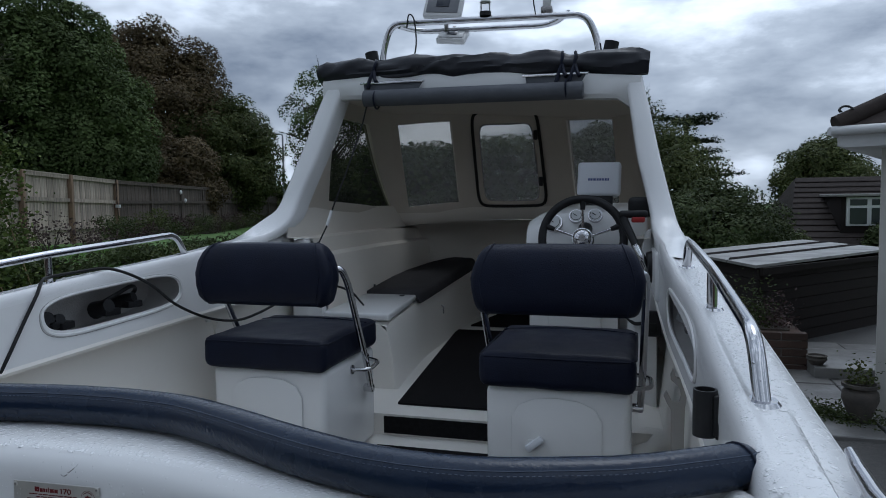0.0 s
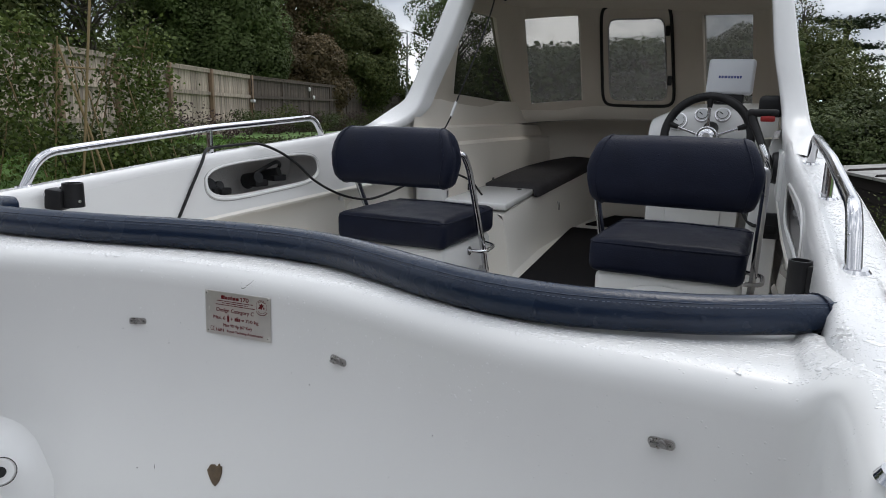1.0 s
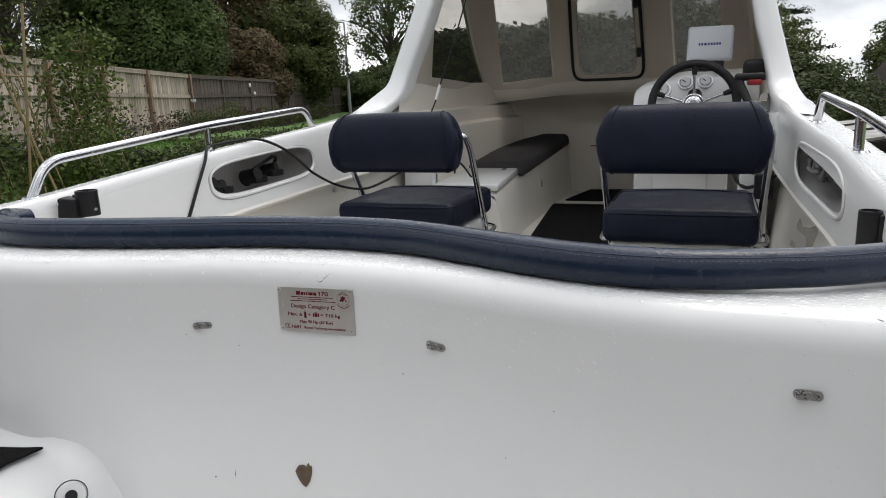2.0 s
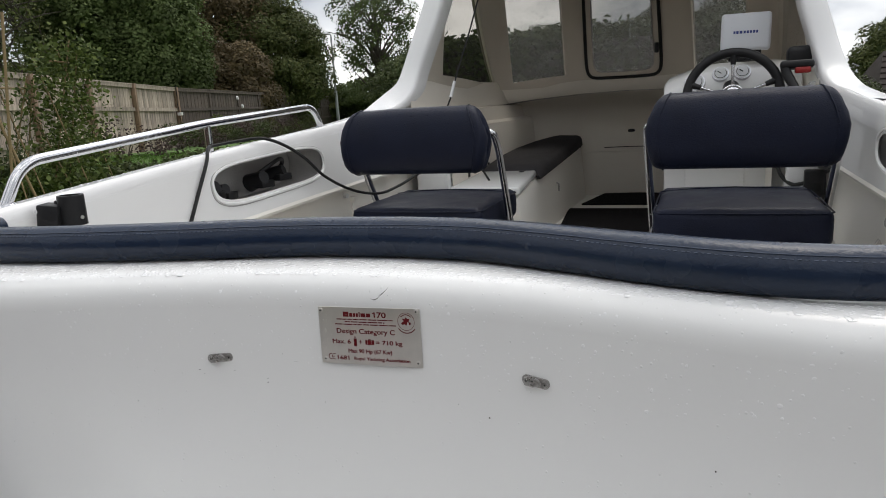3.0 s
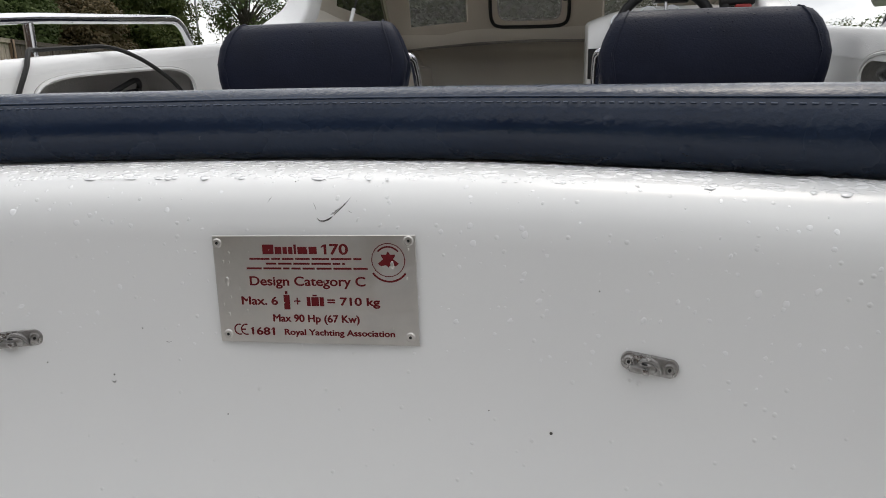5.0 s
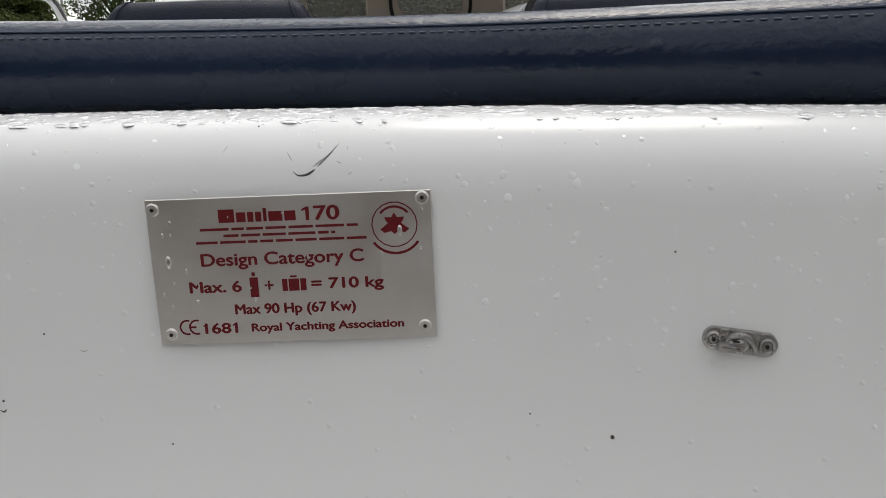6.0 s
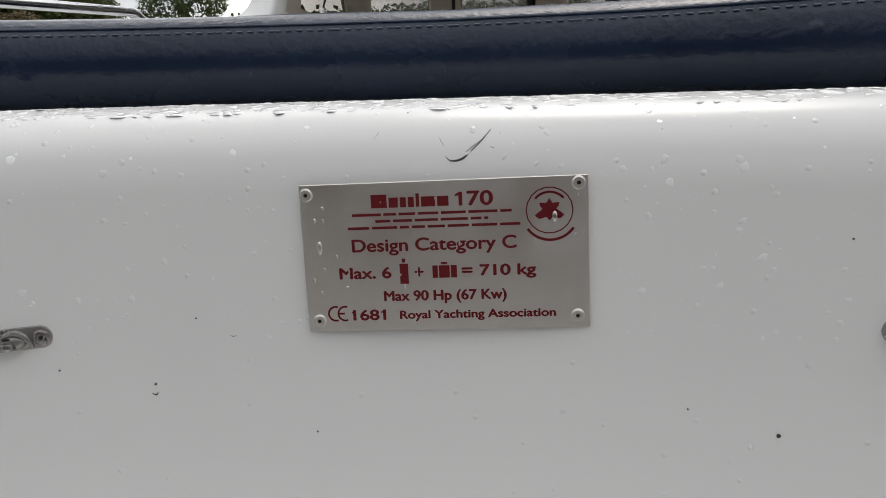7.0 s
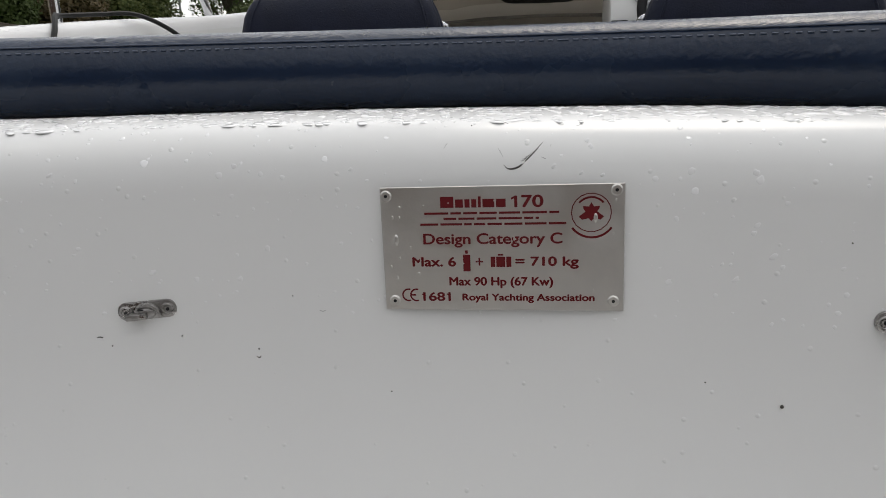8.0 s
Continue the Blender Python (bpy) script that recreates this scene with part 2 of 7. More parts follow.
def grid(rows, bm=None, close_u=False, close_v=False, flip=False):
    """A skin over rows of points."""
    bm = bm or bmesh.new()
    vs = [[bm.verts.new(p) for p in row] for row in rows]
    nu, nv = len(vs), len(vs[0])
    for i in range(nu if close_u else nu - 1):
        for j in range(nv if close_v else nv - 1):
            q = [vs[i][j], vs[(i + 1) % nu][j], vs[(i + 1) % nu][(j + 1) % nv], vs[i][(j + 1) % nv]]
            q = list(dict.fromkeys(q))
            if len(q) > 2:
                bm.faces.new(q[::-1] if flip else q)
    return bm


def tube(points, r, sides=10, bm=None, caps=True, closed=False, squash=1.0):
    """A round bar along points; r is one radius or one for each point."""
    pts = [Vector(p) for p in points]
    n = len(pts)
    rad = r if isinstance(r, (list, tuple)) else [r] * n
    bm = bm or bmesh.new()
    side, rings = None, []
    for i, p in enumerate(pts):
        a, b = (pts[i - 1], pts[(i + 1) % n]) if closed else (pts[max(i - 1, 0)], pts[min(i + 1, n - 1)])
        d = (b - a).normalized()
        if side is None:
            side = d.orthogonal().normalized() if abs(d.z) > 0.95 else d.cross(Vector((0, 0, 1))).normalized()
        side = (side - d * side.dot(d)).normalized()
        up = side.cross(d)
        rings.append([bm.verts.new(p + (side * math.cos(2 * math.pi * k / sides) + up * math.sin(2 * math.pi * k / sides) * squash) * rad[i]) for k in range(sides)])
    for i in range(n if closed else n - 1):
        for k in range(sides):
            bm.faces.new((rings[i][k], rings[i][(k + 1) % sides], rings[(i + 1) % n][(k + 1) % sides], rings[(i + 1) % n][k]))
    if caps and not closed:
        bm.faces.new(rings[0][::-1])
        bm.faces.new(rings[-1])
    bmesh.ops.recalc_face_normals(bm, faces=bm.faces)
    return bm


def arc_path(points, r=0.05, steps=6):
    """A path with rounded corners."""
    pts = [Vector(p) for p in points]
    out = [pts[0]]
    for a, b, c in zip(pts, pts[1:], pts[2:]):
        u, v = (a - b), (c - b)
        k = min(r, u.length * 0.48, v.length * 0.48)
        p, q = b + u.normalized() * k, b + v.normalized() * k
        for s in range(steps + 1):
            t = s / steps
            out.append((1 - t) ** 2 * p + 2 * t * (1 - t) * b + t * t * q)
    return out + [pts[-1]]


def spline(points, steps=8):
    """A Catmull-Rom path through points."""
    pts = [Vector(p) for p in points]
    pts = [2 * pts[0] - pts[1]] + pts + [2 * pts[-1] - pts[-2]]
    out = []
    for a, b, c, d in zip(pts, pts[1:], pts[2:], pts[3:]):
        for s in range(steps):
            t = s / steps
            out.append(0.5 * (2 * b + (c - a) * t + (2 * a - 5 * b + 4 * c - d) * t * t + (3 * b - a - 3 * c + d) * t ** 3))
    return out + [pts[-2]]


def curve_at(table, v):
    """Smooth reading of a table of (v, value)."""
    xs = [t[0] for t in table]
    if v <= xs[0]:
        return table[0][1]
    for (a, fa), (b, fb) in zip(table, table[1:]):
        if v <= b:
            t = (v - a) / (b - a)
            i = xs.index(a)
            m0 = (fb - table[i - 1][1]) / (b - xs[i - 1]) if i > 0 else (fb - fa) / (b - a)
            m1 = (table[i + 2][1] - fa) / (xs[i + 2] - a) if i + 2 < len(table) else (fb - fa) / (b - a)
            h = b - a
            return (2 * t ** 3 - 3 * t * t + 1) * fa + (t ** 3 - 2 * t * t + t) * h * m0 + (-2 * t ** 3 + 3 * t * t) * fb + (t ** 3 - t * t) * h * m1
    return table[-1][1]


def disc(r, depth, at, axis, sides=20, r2=None, bm=None):
    """A short round bar centred at a place along an axis."""
    b = bmesh.new()
    bmesh.ops.create_cone(b, cap_ends=True, segments=sides, radius1=r, radius2=r if r2 is None else r2, depth=depth)
    xform(b, Matrix.Translation(at) @ Vector(axis).to_track_quat("Z", "Y").to_matrix().to_4x4())
    if bm is None:
        return b
    return merge(bm, b)


def solid(outline, depth):
    """A plate from a flat outline of 3D points and a vector of thickness."""
    b = bmesh.new()
    lo = [b.verts.new(p) for p in outline]
    hi = [b.verts.new(Vector(p) + Vector(depth)) for p in outline]
    b.faces.new(lo[::-1])
    b.faces.new(hi)
    for i in range(len(lo)):
        j = (i + 1) % len(lo)
        b.faces.new((lo[i], lo[j], hi[j], hi[i]))
    bmesh.ops.recalc_face_normals(b, faces=b.faces)
    return b


def lettering(name, text, size, m, mat, parent, bold=0.0, align="CENTER", spacing=1.0):
    cu = bpy.data.curves.new("tmp", "FONT")
    cu.body, cu.size, cu.align_x, cu.align_y, cu.offset, cu.extrude, cu.space_character = text, size, align, "CENTER", bold, 0.00008, spacing
    tmp = new("tmp", cu)
    me = bpy.data.meshes.new_from_object(tmp.evaluated_get(bpy.context.evaluated_depsgraph_get()))
    bpy.data.objects.remove(tmp)
    bpy.data.curves.remove(cu)
    me.name = name
    me.transform(m)
    me.materials.clear()
    me.materials.append(mat)
    ob = new(name, me)
    ob.parent = parent
    return ob


# ---- the boat: hull, decks, engine-well wall ----
def zg(y):
    """Height of the gunwale."""
    return curve_at([(-0.6, 1.315), (0.0, 1.347), (0.26, 1.369), (0.78, 1.413), (1.3, 1.448), (1.7, 1.485), (1.85, 1.50), (3.2, 1.51), (4.7, 1.56)], y)


def xin(y, s=0):
    if s > 0:
        return curve_at([(-0.6, 0.772), (0.0, 0.760), (0.25, 0.756), (0.43, 0.751), (0.77, 0.743), (1.1, 0.725), (1.5, 0.712), (1.95, 0.700)], y)
    return (0.010 if s < 0 else 0.0) + curve_at([(-0.6, 0.80), (0.0, 0.775), (0.3, 0.762), (0.8, 0.757), (1.3, 0.745), (1.85, 0.715)], y)


def xout(y, s=0):
    if s > 0:
        return curve_at([(-0.6, 0.875), (0.15, 0.868), (0.45, 0.863), (0.8, 0.857), (1.2, 0.851), (1.5, 0.836), (2.2, 0.81), (3.0, 0.735), (3.8, 0.48), (4.4, 0.20), (4.7, 0.03)], y)
    return (0.012 if s < 0 else 0.0) * min(max((2.4 - y) / 0.8, 0), 1) + curve_at([(-0.6, 0.91), (0.3, 0.915), (1.3, 0.895), (2.2, 0.86), (3.0, 0.74), (3.8, 0.48), (4.4, 0.20), (4.7, 0.03)], y)


def lip(y):
    return 1.232 + 0.034 * (y - 0.6)


def floor_z(y):
    return 0.78 if y < 1.62 else (0.855 + 0.05 * (y - 1.7))


boat = thing("fishing_boat", "white fibreglass fishing boat with small cabin and open wet cockpit", "boat")

# hull outside
rows = []
for i in range(29):
    y = -0.50 + 5.2 * i / 28
    k = max(0.0, (y - 2.6) / 2.1)
    g = zg(y) - 0.06
    chine_z, keel_z = 0.52 + 0.62 * k ** 1.6, 0.02 + 0.75 * k ** 2.4
    half = [(1.0, g), (0.985, g - 0.25), (0.93 - 0.1 * k, chine_z + 0.08), (0.86 - 0.2 * k, chine_z), (0.45, (chine_z + keel_z) / 2 - 0.02), (0.0, keel_z)]
    rows.append([(-x * xout(y, -1), y, z) for x, z in half] + [(x * xout(y, 1), y, z) for x, z in half[-2::-1]])
bm = grid(rows)
part("hull", bm, GEL, boat)
# transom board low down at the stern
part("transom", solid([(-0.88, -0.50, 1.10), (-0.80, -0.50, 0.52), (0, -0.50, 0.02), (0.80, -0.50, 0.52), (0.88, -0.50, 1.10)], (0, 0.04, 0)), GEL, boat)
part("splash_well_floor", block((1.62, 0.42, 0.03), (0, -0.29, 0.70), 0.008), GEL, boat)

# foredeck ahead of the cabin
rows = []
for i in range(13):
    y = 2.95 + 1.75 * i / 12
    b = xout(y)
    rows.append([(b * s, y, zg(y) - 0.05 + 0.05 * (1 - s * s) * (1 - i / 14)) for s in (-1, -0.7, -0.35, 0, 0.35, 0.7, 1)])
part("foredeck", grid(rows), GELTOP, boat)


SEAMGREY = material("grey_sealant", (0.33, 0.32, 0.31), 0.7, second=(0.24, 0.235, 0.23), scale=30)
# the grey carries the shade inside the white pocket
POCKETSHADE = material("shade_grey_pocket_inside", (0.50, 0.49, 0.475), 0.8, second=(0.42, 0.41, 0.40), scale=14, bump=0.3, bump_scale=180)


def oval(cy, cz, ly, lz, n=40, slope=0.0):
    """A long slot with round ends, as (y, z) points."""
    out = []
    for i in range(n):
        a = 2 * math.pi * (i + 0.5) / n
        c, s = math.cos(a), math.sin(a)
        yy = math.copysign(abs(c) ** 0.42, c) * ly / 2
        zz = math.copysign(abs(s) ** 0.75, s) * lz / 2
        out.append((cy + yy, cz + zz + slope * yy))
    return out


def top_profile(y, s):
    """Section of the gunwale: rounded inner bead, flat wet deck, a low step and the outer rounding."""
    z, a, b = zg(y), xin(y, s), xout(y, s)
    f = min(max((y - 0.02) / 0.2, 0), 1)
    r = curve_at([(-0.5, 0.822), (-0.1, 0.827), (0.2, 0.828), (0.9, 0.822), (1.6, 0.800), (2.0, 0.785)], y) if s > 0 else a + (b - a) * 0.66
    pts = [(a - 0.001, z - (0.033 if s < 0 else 0.060)), (a, z - (0.024 if s < 0 else 0.030)), (a + 0.002, z - 0.014), (a + 0.007, z - 0.004), (a + 0.013, z - 0.0005), (a + 0.018, z), (a + 0.023, z - 0.0015 * f),
           (a + 0.029, z - 0.006 * f), (a + 0.035, z - 0.008 * f), (r - 0.010, z - 0.009 * f), (r - 0.003, z - 0.011), (r, z - 0.020), (r + 0.003, z - 0.026), (b - 0.008, z - 0.031), (b - 0.001, z - 0.036), (b + 0.001, z - 0.046), (b + 0.003, z - 0.066)]
    return [(s * x, y, zz) for x, zz in pts]


def side_coaming(s):
    """Gunwale, inner side panel with its pocket, lip and inner skin of one side (s = -1 port, 1 starboard)."""
    under = 0.026 if s < 0 else 0.045
    ys = [0.045 + 0.045 * i for i in range(42)]
    deck = part("gunwale", grid([top_profile(y, s) for y in ys], flip=s > 0), GELTOP, boat)
    strake = tube([(s * (xout(y, s) + 0.006), y, zg(y) - 0.075) for y in [-0.5 + 0.15 * i for i in range(33)]], 0.017, 8)
    part("rubbing_strake", strake, WHITEPL, boat)

    def px(y, t):
        """Inner panel: t = 0 at the lip, 1 under the gunwale's rounding."""
        z0, z1 = lip(y), zg(y) - under
        return (s * (xin(y, s) - (0.026 if s < 0 else -0.001) * (1 - t)), y, z0 + (z1 - z0) * t)

    def at_z(y, z):
        return px(y, (z - lip(y)) / (zg(y) - under - lip(y)))
    y0, y1, n = (0.62, 1.30, 48) if s < 0 else (0.53, 1.22, 48)
    bm = bmesh.new()
    for a, b, k in ((0.06, y0, 8), (y1, 1.92, 8)):
        grid([[px(a + (b - a) * i / k, t) for t in (0, 0.33, 0.66, 1)] for i in range(k + 1)], bm, flip=s < 0)
    hole = oval(0.960, 1.338, 0.500, 0.092, n, 0.041) if s < 0 else oval(0.875, 1.333, 0.55, 0.088, n, 0.03)
    cy, cz = (0.960, 1.338) if s < 0 else (0.875, 1.331)
    outer = []
    for y, z in hole:
        dy, dz = y - cy, z - cz
        # run outwards to the panel's border
        k = 1e9
        if abs(dy) > 1e-6:
            k = min(k, ((y1 if dy > 0 else y0) - cy) / dy)
        if abs(dz) > 1e-6:
            k = min(k, ((1.0 if dz > 0 else 0.0) - (cz - lip(cy)) / (zg(cy) - under - lip(cy))) / (dz / (zg(cy) - under - lip(cy))))
        yy = min(max(cy + dy * k, y0), y1)
        tt = (cz - lip(cy) + dz * k) / (zg(cy) - under - lip(cy))
        outer.append((yy, min(max(tt, 0.0), 1.0)))
    ring0 = [at_z(y, z) for y, z in hole]
    ring1 = [px(y, t) for y, t in outer]
    grid([ring0, ring1], bm, close_v=True, flip=s < 0)
    # close the four corners of the frame round the slot
    for cyy, ct in ((y0, 0.0), (y0, 1.0), (y1, 0.0), (y1, 1.0)):
        i = next((i for i in range(n) if {outer[i][0] == cyy, outer[(i + 1) % n][0] == cyy} == {True, False} and abs(outer[i][1] - ct) < 0.6 and abs(outer[(i + 1) % n][1] - ct) < 0.6
                  and abs(outer[i][0] - cyy) < 0.25 and abs(outer[(i + 1) % n][0] - cyy) < 0.25), None)
        if i is not None:
            tri = [bm.verts.new(ring1[i]), bm.verts.new(px(cyy, ct)), bm.verts.new(ring1[(i + 1) % n])]
            bm.faces.new(tri if s < 0 else tri[::-1])
    panel = part("side_panel", bm, GEL, boat, "cream white moulded inner side panel with a long pocket")
    # the pocket behind it
    bm = bmesh.new()
    wide = [(cy + (y - cy) * 1.12, cz + (z - cz) * 1.35 - 0.012) for y, z in hole]
    back = [(s * (xout(y, s) - 0.022), y, z) for y, z in wide]
    mid = [(s * (xin(y, s) + 0.014), y, z) for y, z in wide]
    grid([ring0, mid, back], bm, close_v=True, flip=s < 0)
    bm.faces.new([bm.verts.new(p) for p in back])
    part("side_pocket", bm, POCKETSHADE, boat, "long oval stowage pocket with shade put into its grey inside")
    part("pocket_trim", tube([at_z(cy + (y - cy) * 1.035, cz + (0.0 if s < 0 else 0.004) + (z - cz - 0.004) * (1.13 if s < 0 else 1.17)) for y, z in hole], 0.0045, 6, closed=True), WHITEPL, boat, "raised pale trim round the pocket")
    part("trim_seam", tube([at_z(cy + (y - cy) * 1.058, cz + (0.0 if s < 0 else 0.004) + (z - cz - 0.004) * (1.22 if s < 0 else 1.27)) for y, z in hole], 0.0011, 5, closed=True), SEAMGREY, boat, "fine grey seam round the pocket trim")
    # lip and the hull's inner skin under it
    rows = []
    for i in range(28):
        y = 0.08 + 1.85 * i / 27
        a, z = xin(y, s) - (0.026 if s < 0 else -0.001), lip(y)
        pts = [(a, z), (a - 0.004, z - 0.008), (a, z - 0.016), (a + 0.06, z - 0.020), (a + 0.062, z - 0.05), (a + 0.045, z - 0.2), (a + 0.02, 0.86), (a - 0.03, floor_z(y) + 0.01), (a - 0.08, floor_z(y) - 0.01)]
        rows.append([(s * x, y, zz) for x, zz in pts])
    part("inner_skin", grid(rows, flip=s < 0), CREAM, boat, "cream inner skin of the hull below the lip")


side_coaming(-1)
side_coaming(1)

# engine-well wall: its plan, a shallow S on both sides and a rounded corner running aft
WALL = [(0.0, 0.002), (0.1, -0.001), (0.19, -0.012), (0.3, -0.038), (0.4, -0.066), (0.5, -0.084), (0.62, -0.083), (0.70, -0.083), (0.80, -0.083)]
WALL_S = [(0.0, 0.002), (0.1, -0.003), (0.19, -0.017), (0.3, -0.043), (0.4, -0.068), (0.5, -0.084), (0.62, -0.083)]
WALL_END = [(0.68, -0.083), (0.722, -0.085), (0.745, -0.093), (0.757, -0.108), (0.762, -0.14), (0.764, -0.20), (0.766, -0.30), (0.768, -0.48)]
CONTACT_S = [(0.0, 0.089), (0.1, 0.077), (0.2, 0.042), (0.3, 0.0), (0.4, -0.030), (0.5, -0.034), (0.6, -0.008), (0.65, 0.010), (0.70, 0.038), (0.73, 0.056), (0.765, 0.078)]
CONTACT_P = [(0.0, 0.089), (0.1, 0.084), (0.2, 0.068), (0.3, 0.043), (0.4, 0.023), (0.5, 0.006), (0.6, -0.002), (0.7, 0.022), (0.76, 0.10)]


def smooth_step(v):
    v = min(max(v, 0.0), 1.0)
    return v * v * (3 - 2 * v)


def wall_y(x, z):
    """Face of the engine-well wall at a height."""
    return curve_at(WALL_S if x > 0 else WALL, abs(x)) + curve_at([(-0.31, -0.058), (-0.18, -0.018), (-0.105, -0.004), (-0.038, 0.0), (-0.023, 0.003), (-0.012, 0.010), (-0.004, 0.022)], z - 1.313)


def contact(x):
    return curve_at(CONTACT_S if x > 0 else CONTACT_P, min(abs(x), 0.765))


plan = spline([(-x, y, 0) for x, y in WALL[::-1]] + [(x, y, 0) for x, y in WALL_S[1:] + WALL_END], 6)
rows = []
for i, p in enumerate(plan):
    a, b = plan[max(i - 1, 0)], plan[min(i + 1, len(plan) - 1)]
    d = (b - a).normalized()
    out = Vector((d.y, -d.x, 0))
    prof = [(0.075, -0.005), (0.055, -0.0005), (0.036, 0.0), (0.022, -0.004), (0.010, -0.012), (0.003, -0.023), (0.0, -0.038), (-0.004, -0.105), (-0.018, -0.18), (-0.058, -0.31), (-0.085, -0.42), (-0.12, -0.60)]
    row = []
    steep = 1 - 0.6 * smooth_step((-p.x - 0.28) / 0.16)
    for o, dz in prof:
        o *= steep if dz < -0.1 else 1.0
        q = p - out * o
        if o > 0.03:
            reach = (contact(p.x) + 0.03 - p.y)
            turned = smooth_step((p.x - 0.738) / 0.02)
            q = (p + Vector((0, 1, 0)) * (0.03 + (o - 0.03) / 0.045 * max(reach - 0.03, 0.01))).lerp(q, turned)
        # port: the last stretch curls up into the side of the quarter deck; starboard: it rises to the deck
        k = min(max((-p.x - 0.722) / 0.06, 0), 1) ** 2
        lift = (zg(p.y) + 0.0006 - 1.313) * smooth_step((p.x - 0.728) / 0.034) * min(max((dz + 0.31) / 0.2, 0), 1)
        row.append((q.x, q.y - 0.012 * k * (1 if o < 0.02 else 0), 1.313 + dz + lift + 0.016 * k * (1 if dz > -0.1 else 0)))
    rows.append(row)
rows_well = rows
well = part("well_wall", grid(rows, flip=True), GEL, boat, "white curved moulded wall of the engine well with rain beads")
# its cockpit face and the flat top under the bolster
rows = []
for i in range(61):
    x = -0.76 + 1.52 * i / 60
    y = contact(x)
    rows.append([(x, y + 0.012, 1.3095), (x, y + 0.03, 1.3105), (x, y + 0.052, 1.309), (x, y + 0.062, 1.295), (x, y + 0.066, 1.2), (x, y + 0.075, 0.76)])
part("cockpit_bulkhead", grid(rows, flip=True), GEL, boat)
# quarter decks beside the well
DECKS = [rows_well]
for s in (-1, 1):
    rows = []
    edge = 0.770 if s > 0 else 0.790
    for i in range(14):
        y = -0.50 + 0.56 * i / 13
        z = zg(y) + 0.0004
        g = top_profile(y, s)
        flare = (0.748 - edge if s > 0 else 0) * (1 - min(max((0.02 - y) / 0.16, 0), 1))
        e = edge + flare
        inner = [(e - 0.012, 0.70), (e - 0.006, 1.10), (e - 0.001, z - 0.10), (e, z - 0.060), (e + 0.003, z - 0.036), (e + 0.009, z - 0.019), (e + 0.019, z - 0.008), (e + 0.030, z - 0.002), (e + 0.040, z)]
        if s > 0:
            # runs out into the section of the gunwale
            k = smooth_step((y + 0.04) / 0.085)
            for q, w in ((3, 0), (4, 1), (5, 2), (6, 3), (7, 4), (8, 6)):
                inner[q] = (inner[q][0] + (g[w][0] - inner[q][0]) * k, inner[q][1] + (g[w][2] + 0.0004 - inner[q][1]) * k)
        rows.append([(s * x, y, zz) for x, zz in inner] + [(gx, y, gz + 0.0004) for gx, gy, gz in g[9:]])
    part("quarter_deck", grid(rows, flip=s > 0), GELTOP, boat)
    DECKS.append([row[5:] for row in rows])

# boarding step in the port corner of the well
rows = []
for i in range(24):
    t = max(i - 10, 0) / 13
    xe = -0.40 + 0.055 * math.sin(t * math.pi * 0.9)
    row = []
    for x, z in ((-0.80, 1.02), (-0.70, 1.016), (-0.60, 1.012), (xe - 0.06, 1.006), (xe - 0.02, 0.998), (xe + 0.015, 0.978), (xe + 0.035, 0.945), (xe + 0.045, 0.88), (xe + 0.06, 0.70)):
        yw = curve_at(WALL, abs(x)) + curve_at([(-0.60, -0.12), (-0.42, -0.085), (-0.31, -0.058), (-0.18, -0.018), (-0.105, -0.004)], z + 0.03 - 1.313) * (1 - 0.6 * smooth_step((-x - 0.28) / 0.16))
        a = math.pi / 2 * (1 - min(i, 10) / 10)
        side = smooth_step((1.004 - z) / 0.06)
        r_f = 0.040 + 0.050 * side
        y0, rise = yw - r_f + r_f * math.sin(a) + 0.004, r_f - r_f * math.cos(a)
        row.append((x + rise * side, y0 + (-0.50 - y0) * t, z + rise * (1 - side)))
    rows.append(row)
part("boarding_step", grid(rows, flip=True), GEL, boat, "white moulded boarding step in the well corner")
pad = [(p.x, p.y, 1.0135 + 0.00003 * i) for i, p in enumerate(spline([(-0.79, -0.150, 0), (-0.72, -0.150, 0), (-0.64, -0.148, 0), (-0.56, -0.143, 0), (-0.50, -0.132, 0), (-0.458, -0.118, 0)], 4) + [Vector(p) for p in ((-0.470, -0.17, 0), (-0.468, -0.22, 0), (-0.470, -0.28, 0), (-0.475, -0.36, 0), (-0.48, -0.49, 0), (-0.79, -0.49, 0))])]
part("non_slip_pad", solid(pad, (0, 0, 0.004)), MAT, boat, "black non-slip pad on the boarding step")

# cockpit floor in two levels and the raised sole forward
part("cockpit_floor", block((1.50, 1.58, 0.04), (0, 0.87, 0.755), 0.0), CREAM, boat)
rows = [[(x, y, floor_z(y)) for x in (-0.78, -0.3, 0.3, 0.78)] for y in (1.62, 2.2, 2.95)]
bm = grid(rows)
grid([[(x, 1.62, 0.76) for x in (-0.78, 0.78)], [(x, 1.62, floor_z(1.63)) for x in (-0.78, 0.78)]], bm)
part("cabin_sole", bm, CREAM, boat)
part("forward_step", block((1.30, 0.55, 0.13), (0, 3.225, 0.855), 0.012), CREAM, boat)


def mat(name, outline, label):
    ob = link(name, solid(outline, (0, 0, 0.008)), MAT)
    return tagged(ob, label, "floor mat")


